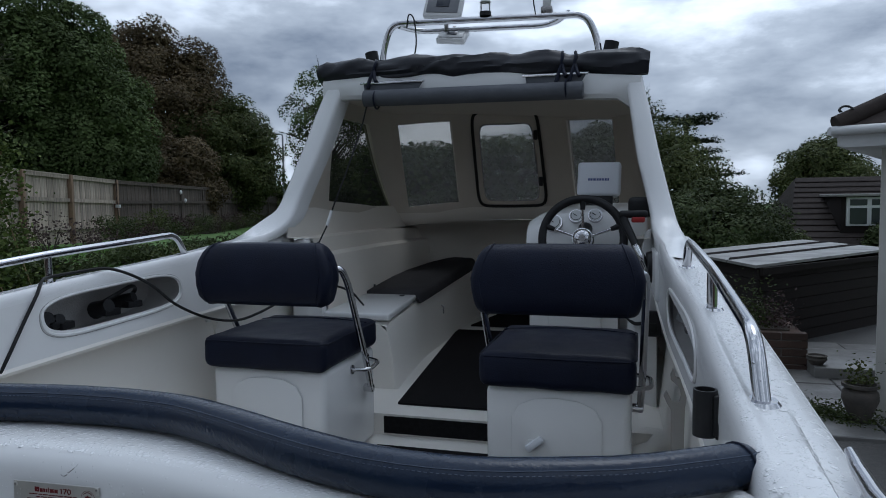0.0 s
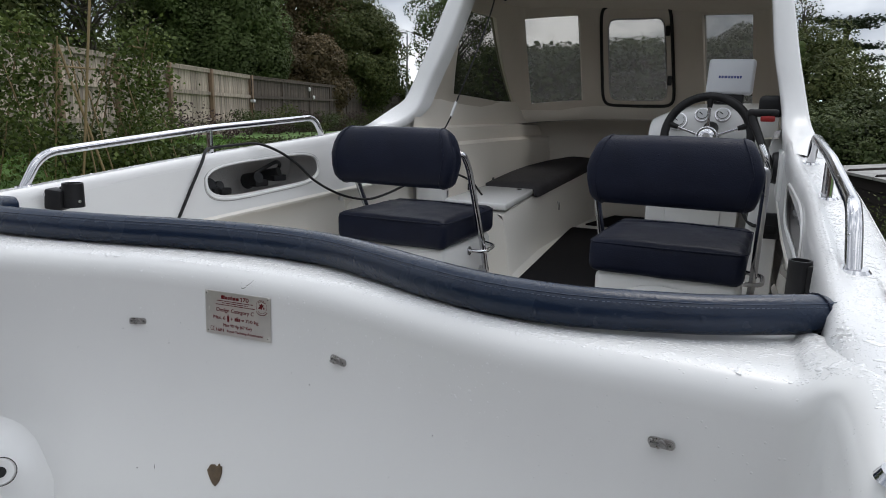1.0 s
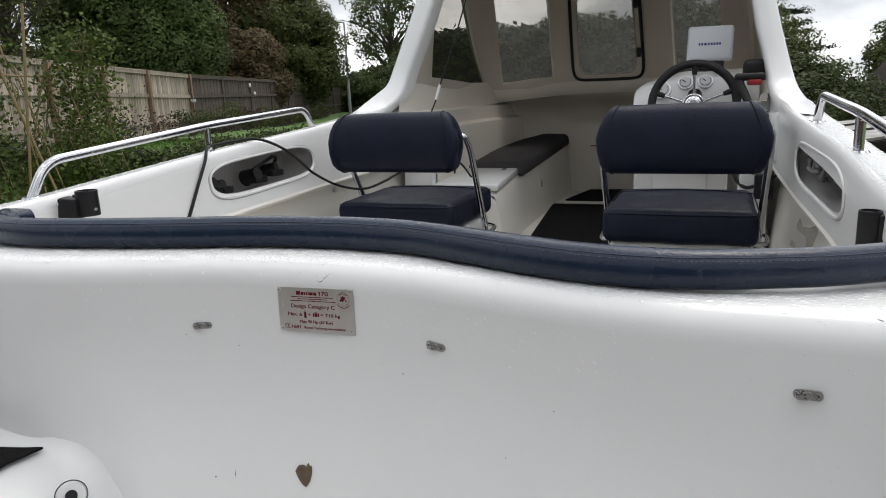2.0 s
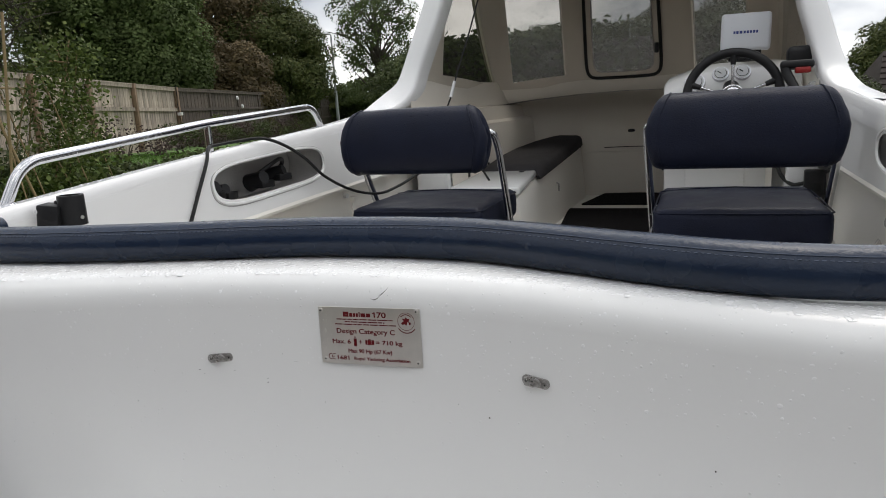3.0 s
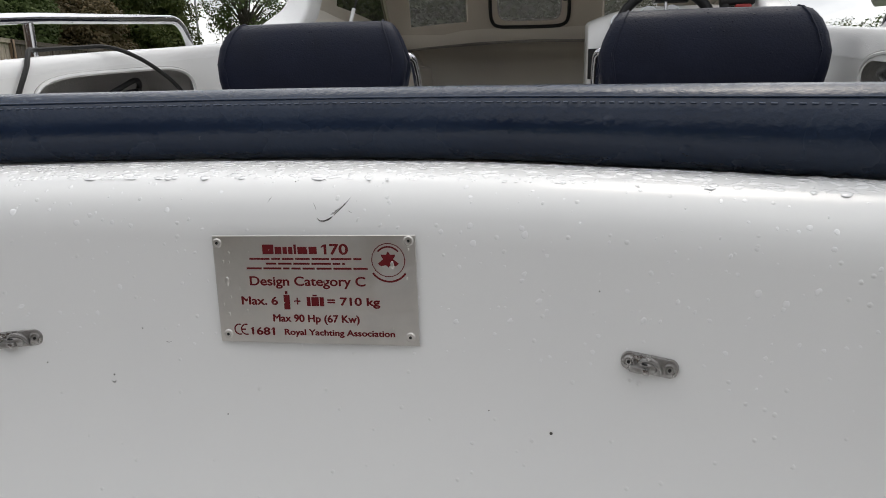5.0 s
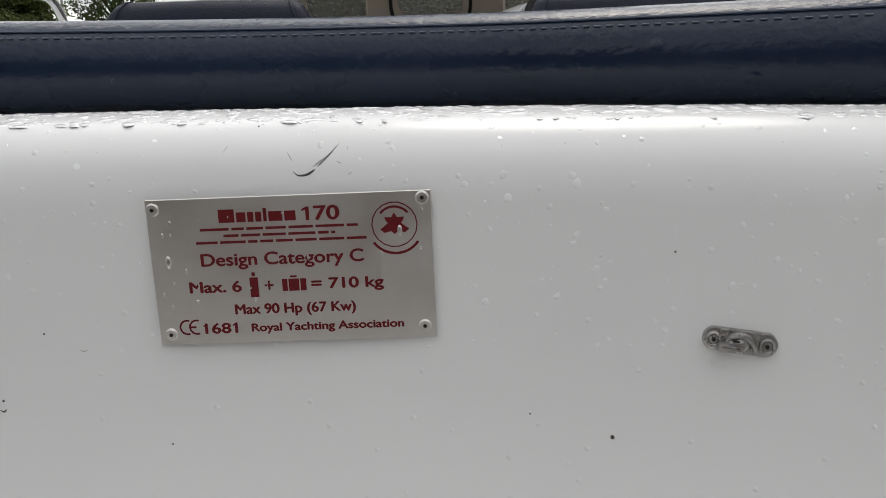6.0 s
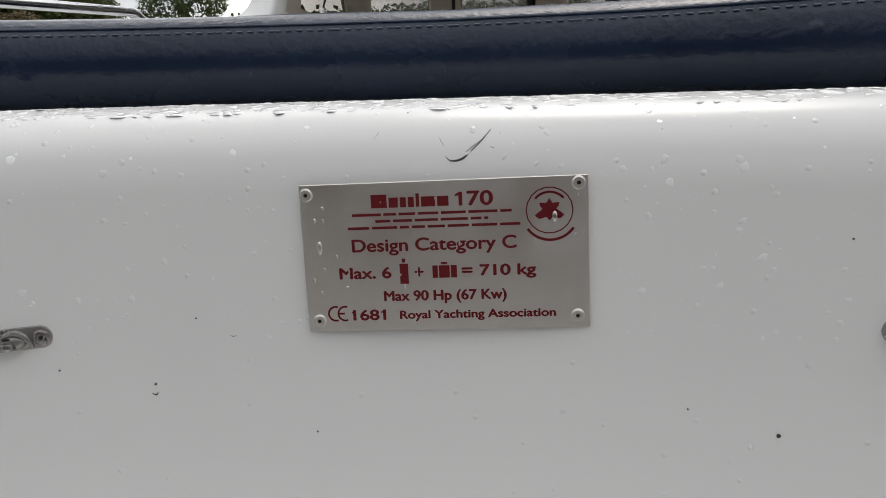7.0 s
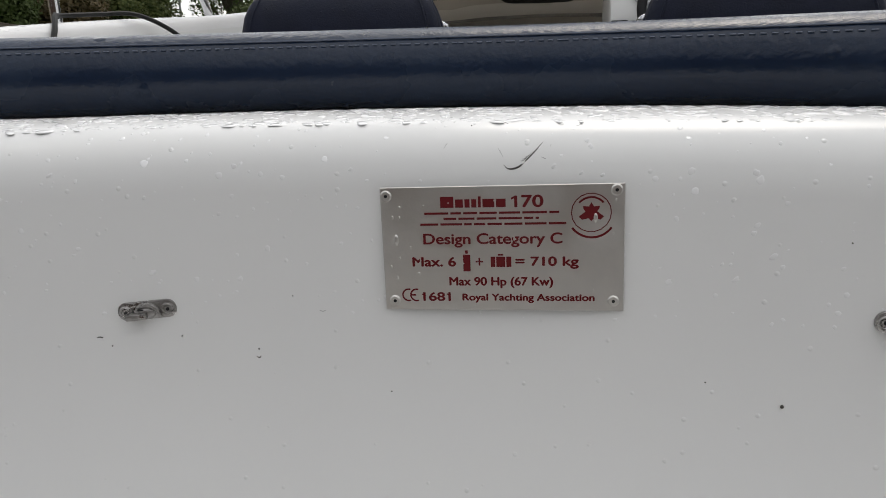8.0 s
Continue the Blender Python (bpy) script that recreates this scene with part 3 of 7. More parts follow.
mat("floor_mat", [(-0.205, 1.72, floor_z(1.72) + 0.001), (0.30, 1.72, floor_z(1.72) + 0.001), (0.30, 2.88, floor_z(2.88) + 0.001), (-0.285, 2.88, floor_z(2.88) + 0.001)], "black ribbed carpet mat on the cabin sole")
mat("floor_mat", [(-0.235, 2.985, 0.9215), (0.55, 2.985, 0.9215), (0.50, 3.40, 0.9215), (-0.16, 3.40, 0.9215)], "black carpet mat on the forward step")
mat("floor_mat", [(-0.20, 0.30, 0.776), (0.62, 0.30, 0.776), (0.62, 1.50, 0.776), (-0.20, 1.50, 0.776)], "black carpet mat on the cockpit floor")
riser = link("step_carpet", solid([(-0.22, 1.617, 0.785), (0.62, 1.617, 0.785), (0.62, 1.617, 0.845), (-0.22, 1.617, 0.845)], (0, -0.006, 0)), MAT)
tagged(riser, "black carpet on the riser of the cockpit step", "floor mat")

# ---- cabin ----
# plan at three heights: sill, waist of the windows, roof edge
SILL = [(-0.755, 1.90), (-0.745, 2.25), (-0.735, 2.70), (-0.715, 3.02), (-0.605, 3.07), (-0.30, 3.24), (0.0, 3.27)]
ROOF = [(-0.655, 2.13), (-0.65, 2.30), (-0.64, 2.52), (-0.625, 2.66), (-0.575, 2.74), (-0.27, 2.92), (0.0, 2.96)]
ZS, ZR = 1.545, 2.085


def slanted(k, h):
    """The side windows' upright edges lean: shifts them along the plan by height."""
    t = (h - 0.08) / 0.74
    a, b = 0.85 - 0.45 * t, 3.03 - 1.12 * t
    if k <= 0.7:
        return k / 0.7 * a
    if k <= 2.9:
        return a + (b - a) * (k - 0.7) / 2.2
    return b + (3.3 - b) * (k - 2.9) / 0.4 if k < 3.3 else k


def dip(k, h):
    """The sill and the front windows drop towards the corners of the cabin front."""
    d = curve_at([(0.0, 0.045), (0.85, 0.04), (2.9, -0.05), (3.3, -0.06), (3.86, -0.05), (4.83, 0.0), (6.0, 0.0)], k)
    side = 1 - smooth_step((k - 2.9) / 0.4)
    return d * (1 - side * min(max(h / 0.8, 0), 1)) * (1 - max(h - 0.9, 0) / 0.1) * (h > 0.01)


def wall_point(k, h, inset=0.0):
    """A point of the cabin's side and front: k runs along the plan 0 to 12 (port aft, bow, starboard aft), h from sill 0 to roof 1."""
    s = 1 if k > 6 else -1
    kk = slanted(12 - k if k > 6 else k, h)
    h += dip(12 - k if k > 6 else k, h)
    i = min(int(kk), 5)
    f = kk - i
    a = Vector(SILL[i]) * (1 - f) + Vector(SILL[i + 1]) * f
    b = Vector(ROOF[i]) * (1 - f) + Vector(ROOF[i + 1]) * f
    p = a * (1 - h) + b * h
    x, y = (abs(p.x) if s > 0 else p.x), p.y
    c = Vector((0.0, 2.4))
    d = (Vector((x, y)) - c)
    q = Vector((x, y)) - d.normalized() * inset
    return Vector((q.x, q.y, ZS + (ZR - ZS) * h))


def window_skin(name, mats, inset, flip, holes, label):
    """The cabin's wall as a skin with openings; holes: (k0, k1, h0, h1) per pane, shaped by quads."""
    ks = sorted({0, 12, *[v for h in holes for v in h[:2]], *[i * 0.5 for i in range(25)], 3.3, 8.7})
    hs = sorted({0.0, 0.3, 0.55, 1.0, *[v for h in holes for v in h[2:]]})
    bm = bmesh.new()
    vs = {(k, h): bm.verts.new(wall_point(k, h, inset)) for k in ks for h in hs}
    for k0, k1 in zip(ks, ks[1:]):
        for h0, h1 in zip(hs, hs[1:]):
            km, hm = (k0 + k1) / 2, (h0 + h1) / 2
            if any(a < km < b and c < hm < d for a, b, c, d in holes):
                continue
            q = [vs[k0, h0], vs[k1, h0], vs[k1, h1], vs[k0, h1]]
            bm.faces.new(q[::-1] if flip else q)
    return part(name, bm, mats, boat, label)


HOLES = [(0.70, 2.90, 0.09, 0.82), (3.86, 4.83, 0.11, 0.90), (5.24, 6.52, 0.07, 0.96), (7.10, 7.90, 0.09, 0.86), (9.10, 11.30, 0.09, 0.82)]
window_skin("cabin_shell", GEL, 0.0, True, HOLES, "white moulded cabin shell with window openings")
window_skin("cabin_lining", LINING, 0.035, False, HOLES, "beige inner lining of the cabin")
for n_h, (k0, k1, h0, h1) in enumerate(HOLES):
    ks = [k0 + (k1 - k0) * i / 6 for i in range(7)]
    edge = [(k, h0) for k in ks] + [(k1, h0 + (h1 - h0) * i / 5) for i in range(1, 5)] + [(k, h1) for k in ks[::-1]] + [(k0, h1 + (h0 - h1) * i / 5) for i in range(1, 5)]
    # reveal
    part("window_reveal", grid([[wall_point(k, h, 0.0) for k, h in edge], [wall_point(k, h, 0.035) for k, h in edge]], close_v=True), LINING, boat)
    side = n_h in (0, 4)
    bm = grid([[wall_point(k, h0 + (h1 - h0) * j / 4, 0.016) for k in ks] for j in range(5)])
    pane = part("window_pane", bm, GLASSDARK if side else GLASS, boat, "smoked cabin side window" if side else "rain-spotted cabin front window")
    pane.visible_shadow = False

# roof
rows = []
for j in range(9):
    u = -1 + 2 * j / 8
    row = []
    for i in range(9):
        v = i / 8
        y = 2.10 + (2.955 - 0.17 * abs(u) ** 2.5 - 2.10) * v
        x = u * (0.66 - 0.02 * v - 0.13 * max(v - 0.72, 0) / 0.28)
        z = ZR + 0.045 * (1 - abs(u) ** 3) * (1 - 0.5 * max(v - 0.7, 0) / 0.3) - 0.0 * v
        row.append((x, y, z + 0.006 - 0.018 - 0.032 * u))
    rows.append(row)
bm = grid(rows)
geom = bmesh.ops.extrude_face_region(bm, geom=bm.faces[:])
bmesh.ops.translate(bm, vec=(0, 0, -0.045), verts=[e for e in geom["geom"] if isinstance(e, bmesh.types.BMVert)])
bmesh.ops.recalc_face_normals(bm, faces=bm.faces)
part("cabin_roof", bm, GELTOP, boat, "white cabin roof")
rows2 = [[(x * 0.97, y, z - 0.048) for x, y, z in row] for row in rows]
part("head_lining", grid(rows2, flip=True), LINING, boat)

# aft pillars that flare into the gunwale: outer and inner edge by height, for each side
PILLAR = {1: ([(1.44, 0.815), (1.47, 0.795), (1.515, 0.780), (1.569, 0.767), (1.663, 0.745), (1.749, 0.725), (2.0, 0.676), (2.13, 0.650)],
              [(1.44, 0.705), (1.514, 0.691), (1.56, 0.686), (1.649, 0.668), (1.752, 0.644), (2.0, 0.606), (2.13, 0.578)]),
          -1: ([(1.49, 0.885), (1.51, 0.855), (1.552, 0.800), (1.58, 0.770), (1.642, 0.754), (1.75, 0.728), (1.867, 0.699), (2.0, 0.670), (2.114, 0.640)],
               [(1.48, 0.70), (1.54, 0.682), (1.63, 0.674), (1.84, 0.618), (2.042, 0.577), (2.13, 0.56)])}
for s in (-1, 1):
    aft = [(p.x, p.y) for p in spline([(1.30, 1.446, 0), (1.50, 1.462, 0), (1.68, 1.487, 0), (1.80, 1.530, 0), (1.875, 1.61, 0), (1.93, 1.72, 0), (2.00, 1.88, 0), (2.075, 2.05, 0), (2.10, 2.118, 0)], 6)]
    rows = []
    for y, z in aft:
        z -= (0.048 if s > 0 else 0.0) * min(max((z - 1.9) / 0.2, 0), 1)
        xo, xi = curve_at(PILLAR[s][0], z), curve_at(PILLAR[s][1], z)
        w = min(max((1.84 - y) / (0.36 if s > 0 else 0.20), 0), 1)
        w = w * w * (3 - 2 * w)
        g = top_profile(y, s)
        g = [g[0], g[1], g[4], g[5], g[9], g[11], g[14], g[16]]
        own = [(xi, y + 0.11, z), (xi, y + 0.020, z - 0.003), (xi + 0.004, y + 0.005, z), (xi + 0.014, y - 0.001, z + 0.002), (xo - 0.014, y - 0.001, z + 0.002), (xo - 0.004, y + 0.005, z), (xo, y + 0.02, z - 0.006), (xo + 0.001, y + 0.14, z - 0.02)]
        rows.append([(s * (ox * (1 - w) + abs(gx) * w), oy * (1 - w) + gy * w, oz * (1 - w) + (gz + 0.0003 + 0.0012 * min(max((y - 1.3) / 0.3, 0), 1)) * w) for (ox, oy, oz), (gx, gy, gz) in zip(own, g)])
    part("cabin_pillar", grid(rows, flip=s > 0), GELTOP, boat, "white flared cabin pillar beaded with rain", smooth=60)
    # cabin side below the windows, outside and in
    rows = []
    for i in range(9):
        y = 1.93 + 1.12 * i / 8
        xs = curve_at([(1.8, 0.775), (2.25, 0.75), (2.7, 0.737), (3.05, 0.70)], y) - (0.03 if s > 0 else 0)
        rows.append([(s * min(xout(y, s) - 0.005, 0.79 + (y - 1.93) * 0.16), y, zg(y) - 0.03), (s * min(xs + 0.05, xout(y, s) - 0.01, 0.775 + (y - 1.93) * 0.16), y, 1.50 + 0.02 * i / 8), (s * min(xs + 0.01, 0.765 + (y - 1.93) * 0.1), y, 1.53), (s * min(xs, 0.755 + (y - 1.93) * 0.1), y, 1.56)])
    part("cabin_side", grid(rows, flip=s < 0), GEL, boat)
    rows = []
    for i in range(11):
        y = 1.925 + 1.255 * i / 10
        t = max(0.0, (y - 2.6) / 0.6)
        xs = 0.70 - 0.06 * t
        ya, yb, yc = (y, y, y) if i else (1.880, 1.845, 1.80)
        rows.append([(s * (xs + 0.010), ya, 1.588), (s * xs, yb, 1.55), (s * (xs - 0.012), yc, 1.47), (s * (xs - 0.06), y, 1.462), (s * (xs - 0.068), y, 1.40), (s * (xs - 0.11), y, 1.388), (s * (xs - 0.12), y, 1.30), (s * (xs - 0.125), y, 0.85)])
    part("cabin_ledge", grid(rows, flip=s < 0), LEDGE, boat, "cream stepped ledge along the cabin side")
for s in (-1, 1):
    edge = [(0.715, 1.47), (0.69, 1.50), (0.672, 1.49), (0.655, 1.40), (0.63, 1.30), (0.612, 1.15), (0.605, 0.84), (0.715, 0.84)]
    if s < 0:
        edge = [(0.715, 1.44), (0.688, 1.464), (0.645, 1.458), (0.634, 1.405), (0.592, 1.386), (0.582, 1.30), (0.577, 0.84), (0.715, 0.84)]
    b = solid([(s * x, 1.875, z) for x, z in edge], (0, 0.05, 0))
    bmesh.ops.bevel(b, geom=b.edges, offset=0.012, segments=2, profile=0.5, affect="EDGES", clamp_overlap=True)
    part("half_bulkhead", b, GEL, boat, "white half bulkhead at the cabin entrance")
# box of the throttle on the starboard side, run into the half bulkhead
b = block((0.052, 0.42, 0.16), (0.726, 1.775, 1.362), 0.014, 3)
for v in b.verts:
    v.co.x += (-0.012 if v.co.x < 0.70 else 0) * (v.co.y - 1.56) / 0.42
part("throttle_box", b, GEL, boat, "white moulded box that carries the throttle")
# header above the aft opening
rows = []
for j in range(17):
    u = -1 + 2 * j / 16
    e = max(abs(u) - 0.86, 0) / 0.14
    t = -0.016 - 0.032 * u
    rows.append([(u * 0.655, 2.10, 2.118 + t + 0.02 * (1 - u * u)), (u * 0.655, 2.088, 2.10 + t), (u * 0.65, 2.088, 2.050 + t - 0.05 * e * e), (u * 0.65, 2.10, 2.035 + t - 0.06 * e * e), (u * 0.65, 2.15, 2.035 + t - 0.06 * e * e)])
part("roof_header", grid(rows, flip=True), GEL, boat)

# bulkhead under the front windows
rows = []
for j in range(25):
    k = 3.0 + 6.0 * j / 24
    p = wall_point(k, 0.06, 0.033)
    d = Vector((p.x * 0.12, 1, 0)).normalized()
    rows.append([tuple(p + d * f + Vector((0, 0, z - p.z))) for f, z in ((0.0, 1.578), (0.012, 1.545), (0.035, 1.50), (0.070, 1.47), (0.105, 1.452), (0.135, 1.40), (0.155, 1.30), (0.165, 1.172), (0.178, 1.170), (0.185, 0.86))])
part("cabin_bulkhead", grid(rows, flip=True), LEDGE, boat, "cream moulded forward bulkhead with a locker")
line = []
for j in range(17):
    p = wall_point(5.45 + 1.45 * j / 16, 0.06, 0.033)
    d = Vector((p.x * 0.12, 1, 0)).normalized()
    line.append(p + d * 0.1605 + Vector((0, 0, 1.195 - p.z)))
part("locker_seam", tube(line, 0.0028, 6), GRIME, boat)
lk = part("locker_catch", block((0.038, 0.012, 0.016), (-0.011, 3.372, 1.285), 0.005), BLACK, boat)


# ---- bolster on the engine-well wall ----
path = [Vector((-0.752, 0.150, 1.336)), Vector((-0.752, 0.105, 1.336))]
for i in range(45):
    x = -0.735 + 1.47 * i / 44
    path.append(Vector((x, contact(x) + 0.026, 1.336)))
for x in (0.7435, 0.751, 0.758, 0.7595):
    path.append(Vector((x, contact(x) + 0.026 + (0.004 if x > 0.755 else 0), 1.336)))
rad = [0.0255 - 0.003 * min(max((p.x - 0.3) / 0.35, 0), 1) for p in path]
rad[0], rad[-2], rad[-1] = 0.017, 0.0205, 0.0165
bolster = thing("coaming_bolster", "long navy vinyl padded bolster along the wet engine-well wall", "bolster", (0, 0, 0))
part("cover", tube(path, rad, 22), NAVYWET, bolster)
seam = []
for a, p, b in zip(path, path[1:], path[2:]):
    d = (b - a).normalized()
    side = Vector((d.y, -d.x, 0))
    k = 1 - 0.118 * min(max((p.x - 0.3) / 0.35, 0), 1)
    seam.append(p + side * 0.0178 * k + Vector((0, 0, 0.0188 * k)))
part("seam", tube(seam, 0.0006, 5), STITCH, bolster, "pale stitched seam")
stitches, run = bmesh.new(), 0.0
for (a, b_) in zip(seam, seam[1:]):
    d, step_l = (b_ - a).normalized(), (b_ - a).length
    q = 0.0
    while q < step_l - 0.003:
        drop = Vector((d.y, -d.x, 0)) * 0.0032 + Vector((0, 0, -0.0036))
        tube([a + d * q + drop, a + d * (q + 0.0032) + drop], 0.00042, 4, stitches)
        q += 0.0058
part("stitches", stitches, STITCH, bolster, "row of pale stitches")
for at, ax in ((path[3], path[4] - path[2]), (path[-3], path[-1] - path[-4])):
    d = ax.normalized()
    u = d.cross(Vector((0, 0, 1))).normalized()
    part("end_piping", tube([at + (u * math.cos(2 * math.pi * k / 20) + Vector((0, 0, 1)) * math.sin(2 * math.pi * k / 20)) * (0.0258 if at.x < 0 else 0.0228) for k in range(20)], 0.0016, 6, closed=True), NAVY, bolster)


# ---- builder's plate ----
plate = thing("builder_plate", "brushed aluminium capacity plate with red print riveted to white wall", "plate", (0, -0.0024, 1.2463))
PM = pose(0, 0, 0, 86.6, -1.4, 0)
plate.matrix_basis = Matrix.Translation((0, -0.0030, 1.2463)) @ PM
b = block((0.1255, 0.0665, 0.0011), (0, 0, 0), 0.0003, 1)
part("sheet", b, ALU, plate, smooth=20)
WETMETAL = material("water_drop_on_metal", (0.60, 0.585, 0.56), 0.30, 1.0, coat=0.3)
rng = random.Random(12)
drops = bmesh.new()
for i in range(42):
    u, v = rng.uniform(-0.060, 0.060), rng.uniform(-0.032, 0.028)
    size = (0.0004 + 0.0007 * rng.random() ** 2) * (0.6 if -0.042 < u < 0.036 else 1.2)
    one = bmesh.new()
    bmesh.ops.create_uvsphere(one, u_segments=10, v_segments=6, radius=1)
    xform(one, Matrix.Translation((u, v, 0.0006)) @ Matrix.Diagonal((size, size * rng.uniform(1.0, 2.4), size * 0.5, 1)))
    merge(drops, one)
xform(drops, plate.matrix_basis)
wet = link("plate_raindrops", drops, WETMETAL)
tagged(wet, "raindrops clinging to the brushed metal plate", "raindrops", kind="stuff")


def pp(px, py):
    return (px - 891) / 3440, (437 - py) / 3440 - 0.0


def plate_text(name, text, x0, x1, yc, cap, bold=0.0):
    ob = lettering(name, text, 0.01, Matrix.Identity(4), RED, plate)
    vs = np.empty(len(ob.data.vertices) * 3)
    ob.data.vertices.foreach_get("co", vs)
    vs = vs.reshape(-1, 3)
    caps = max(vs[:, 1].max() - max(vs[:, 1].min(), vs[:, 1].max() - 0.0073), 1e-5)
    (u0, v0), (u1, _) = pp(x0, yc), pp(x1, yc)
    sx, sy = (u1 - u0) / (vs[:, 0].max() - vs[:, 0].min()), cap / 3440 / caps
    top = vs[:, 1].max()
    ob.data.transform(Matrix.Translation((u0 - sx * vs[:, 0].min(), v0 + cap / 6880 - sy * top, 0.00062)) @ Matrix.Diagonal((sx, sy, 1, 1)))
    # a second strike beside the first gives the heavy face
    b = bmesh.new()
    for du, dv, dz in ((-bold, 0, 0), (bold, 0, 0.00002), (0, bold * 0.7, 0.00004), (0, -bold * 0.7, 0.00006)) if bold else ((0, 0, 0),):
        ob.data.transform(Matrix.Translation((du, dv, dz)))
        b.from_mesh(ob.data)
        ob.data.transform(Matrix.Translation((-du, -dv, -dz)))
    b.to_mesh(ob.data)
    b.free()
    return ob


def plate_bar(name, x0, x1, y0, y1, mats=RED, r=0.0):
    (u0, v0), (u1, v1) = pp(x0, y0), pp(x1, y1)
    return part(name, block((abs(u1 - u0), abs(v1 - v0), 0.00016), ((u0 + u1) / 2, (v0 + v1) / 2, 0.00064), 0.0), mats, plate, smooth=0)


def plate_flag(x, y, size):
    """The slanted stroke at the head of a figure one."""
    (u, v), k = pp(x, y), size / 3440
    return part("number_stroke", solid([(u + k * 0.2, v, 0.00062), (u + k * 0.2, v - k * 0.62, 0.00062), (u - k * 0.85, v - k * 1.05, 0.00062), (u - k * 0.85, v - k * 0.55, 0.00062)], (0, 0, 0.00015)), RED, plate, smooth=0)


# maker's name and address lines stand as bars
for x0, x1, hi in ((785, 809, 0), (812, 826, 5), (829, 838, 5), (841, 850, 5), (853, 858, 0), (861, 882, 5), (885, 902, 5)):
    plate_bar("name_bar", x0, x1, 341 + hi, 361)
plate_bar("number_stroke", 917, 922.5, 341, 361.5)
plate_flag(917, 341, 6.5)
plate_text("number", "70", 930, 967, 351, 21, 0.0003)
for y, x0, x1 in ((371, 755, 995), (381, 790, 960), (391, 747, 1007)):
    x, k = x0, 0
    while x < x1:
        w = min(14 + (k * 37 + int(y)) % 31, x1 - x)
        plate_bar("address_bar", x, x + w, y - 2.0, y + 2.0)
        x, k = x + w + 4.0, k + 1
plate_text("wording", "Design Category C", 752, 1000, 418, 20, 0.00022)
plate_text("wording", "Max. 6", 730, 809, 460, 17, 0.00028)
plate_text("wording", "+", 846, 859, 460, 14, 0.0001)
plate_text("wording", "= 710 kg", 918, 1028, 460, 17, 0.00028)
plate_text("wording", "Max 90 Hp (67 Kw)", 797, 983, 497, 16, 0.00025)
plate_text("wording", "1681", 747, 797, 526, 16, 0.00024)
plate_flag(748, 518.5, 4.5)
plate_flag(794, 518.5, 4.5)
plate_text("wording", "Royal Yachting Association", 820, 1056, 527, 13, 0.00022)
plate_bar("symbol_bar", 823, 836, 447, 478)
plate_bar("symbol_bar", 827, 832, 439, 445)
for x0, x1 in ((873, 881), (883, 899), (901, 910)):
    plate_bar("symbol_bar", x0, x1, 451, 470)
plate_bar("symbol_bar", 886, 896, 446, 449)


def plate_arc(px, py, r, a0, a1, w):
    u, v = pp(px, py)
    n = 18
    rows = [[(u + (r + k) / 3440 * math.cos(radians(a0 + (a1 - a0) * i / n)), v + (r + k) / 3440 * math.sin(radians(a0 + (a1 - a0) * i / n)), 0.0007) for k in (-w / 2, w / 2)] for i in range(n + 1)]
    return part("print_arc", grid(rows), RED, plate, smooth=0)


plate_arc(719, 523, 11, 70, 290, 3)
plate_arc(734, 523, 11, 70, 290, 3)
plate_bar("symbol_bar", 723, 733, 521.5, 524.5)
plate_arc(1050, 373, 34, 0, 360, 1.8)
plate_arc(1050, 373, 27, 40, 140, 3.5)
plate_arc(1051, 376, 41, 215, 325, 4)
u, v = pp(1050, 370)
blob = [(u + rr * math.cos(radians(a)) / 3440, v + rr * math.sin(radians(a)) / 3440, 0.0006) for a, rr in ((90, 15), (120, 9), (150, 17), (165, 14), (185, 10), (205, 24), (225, 22), (250, 14), (270, 18), (290, 14), (315, 22), (335, 24), (355, 10), (15, 14), (30, 17), (60, 9))]
part("emblem", solid(blob, (0, 0, 0.00014)), RED, plate, smooth=0)
for px, py in ((686, 338), (1093, 334), (693, 534), (1089, 533)):
    u, v = pp(px, py)
    rv = part("rivet", disc(0.0032, 0.0007, (u, v, 0.0008), (0, 0, 1), 18, 0.0023), ALU, plate, "domed rivet")
    part("rivet_hole", disc(0.0009, 0.0003, (u, v, 0.0012), (0, 0, 1), 10), BLACK, rv)


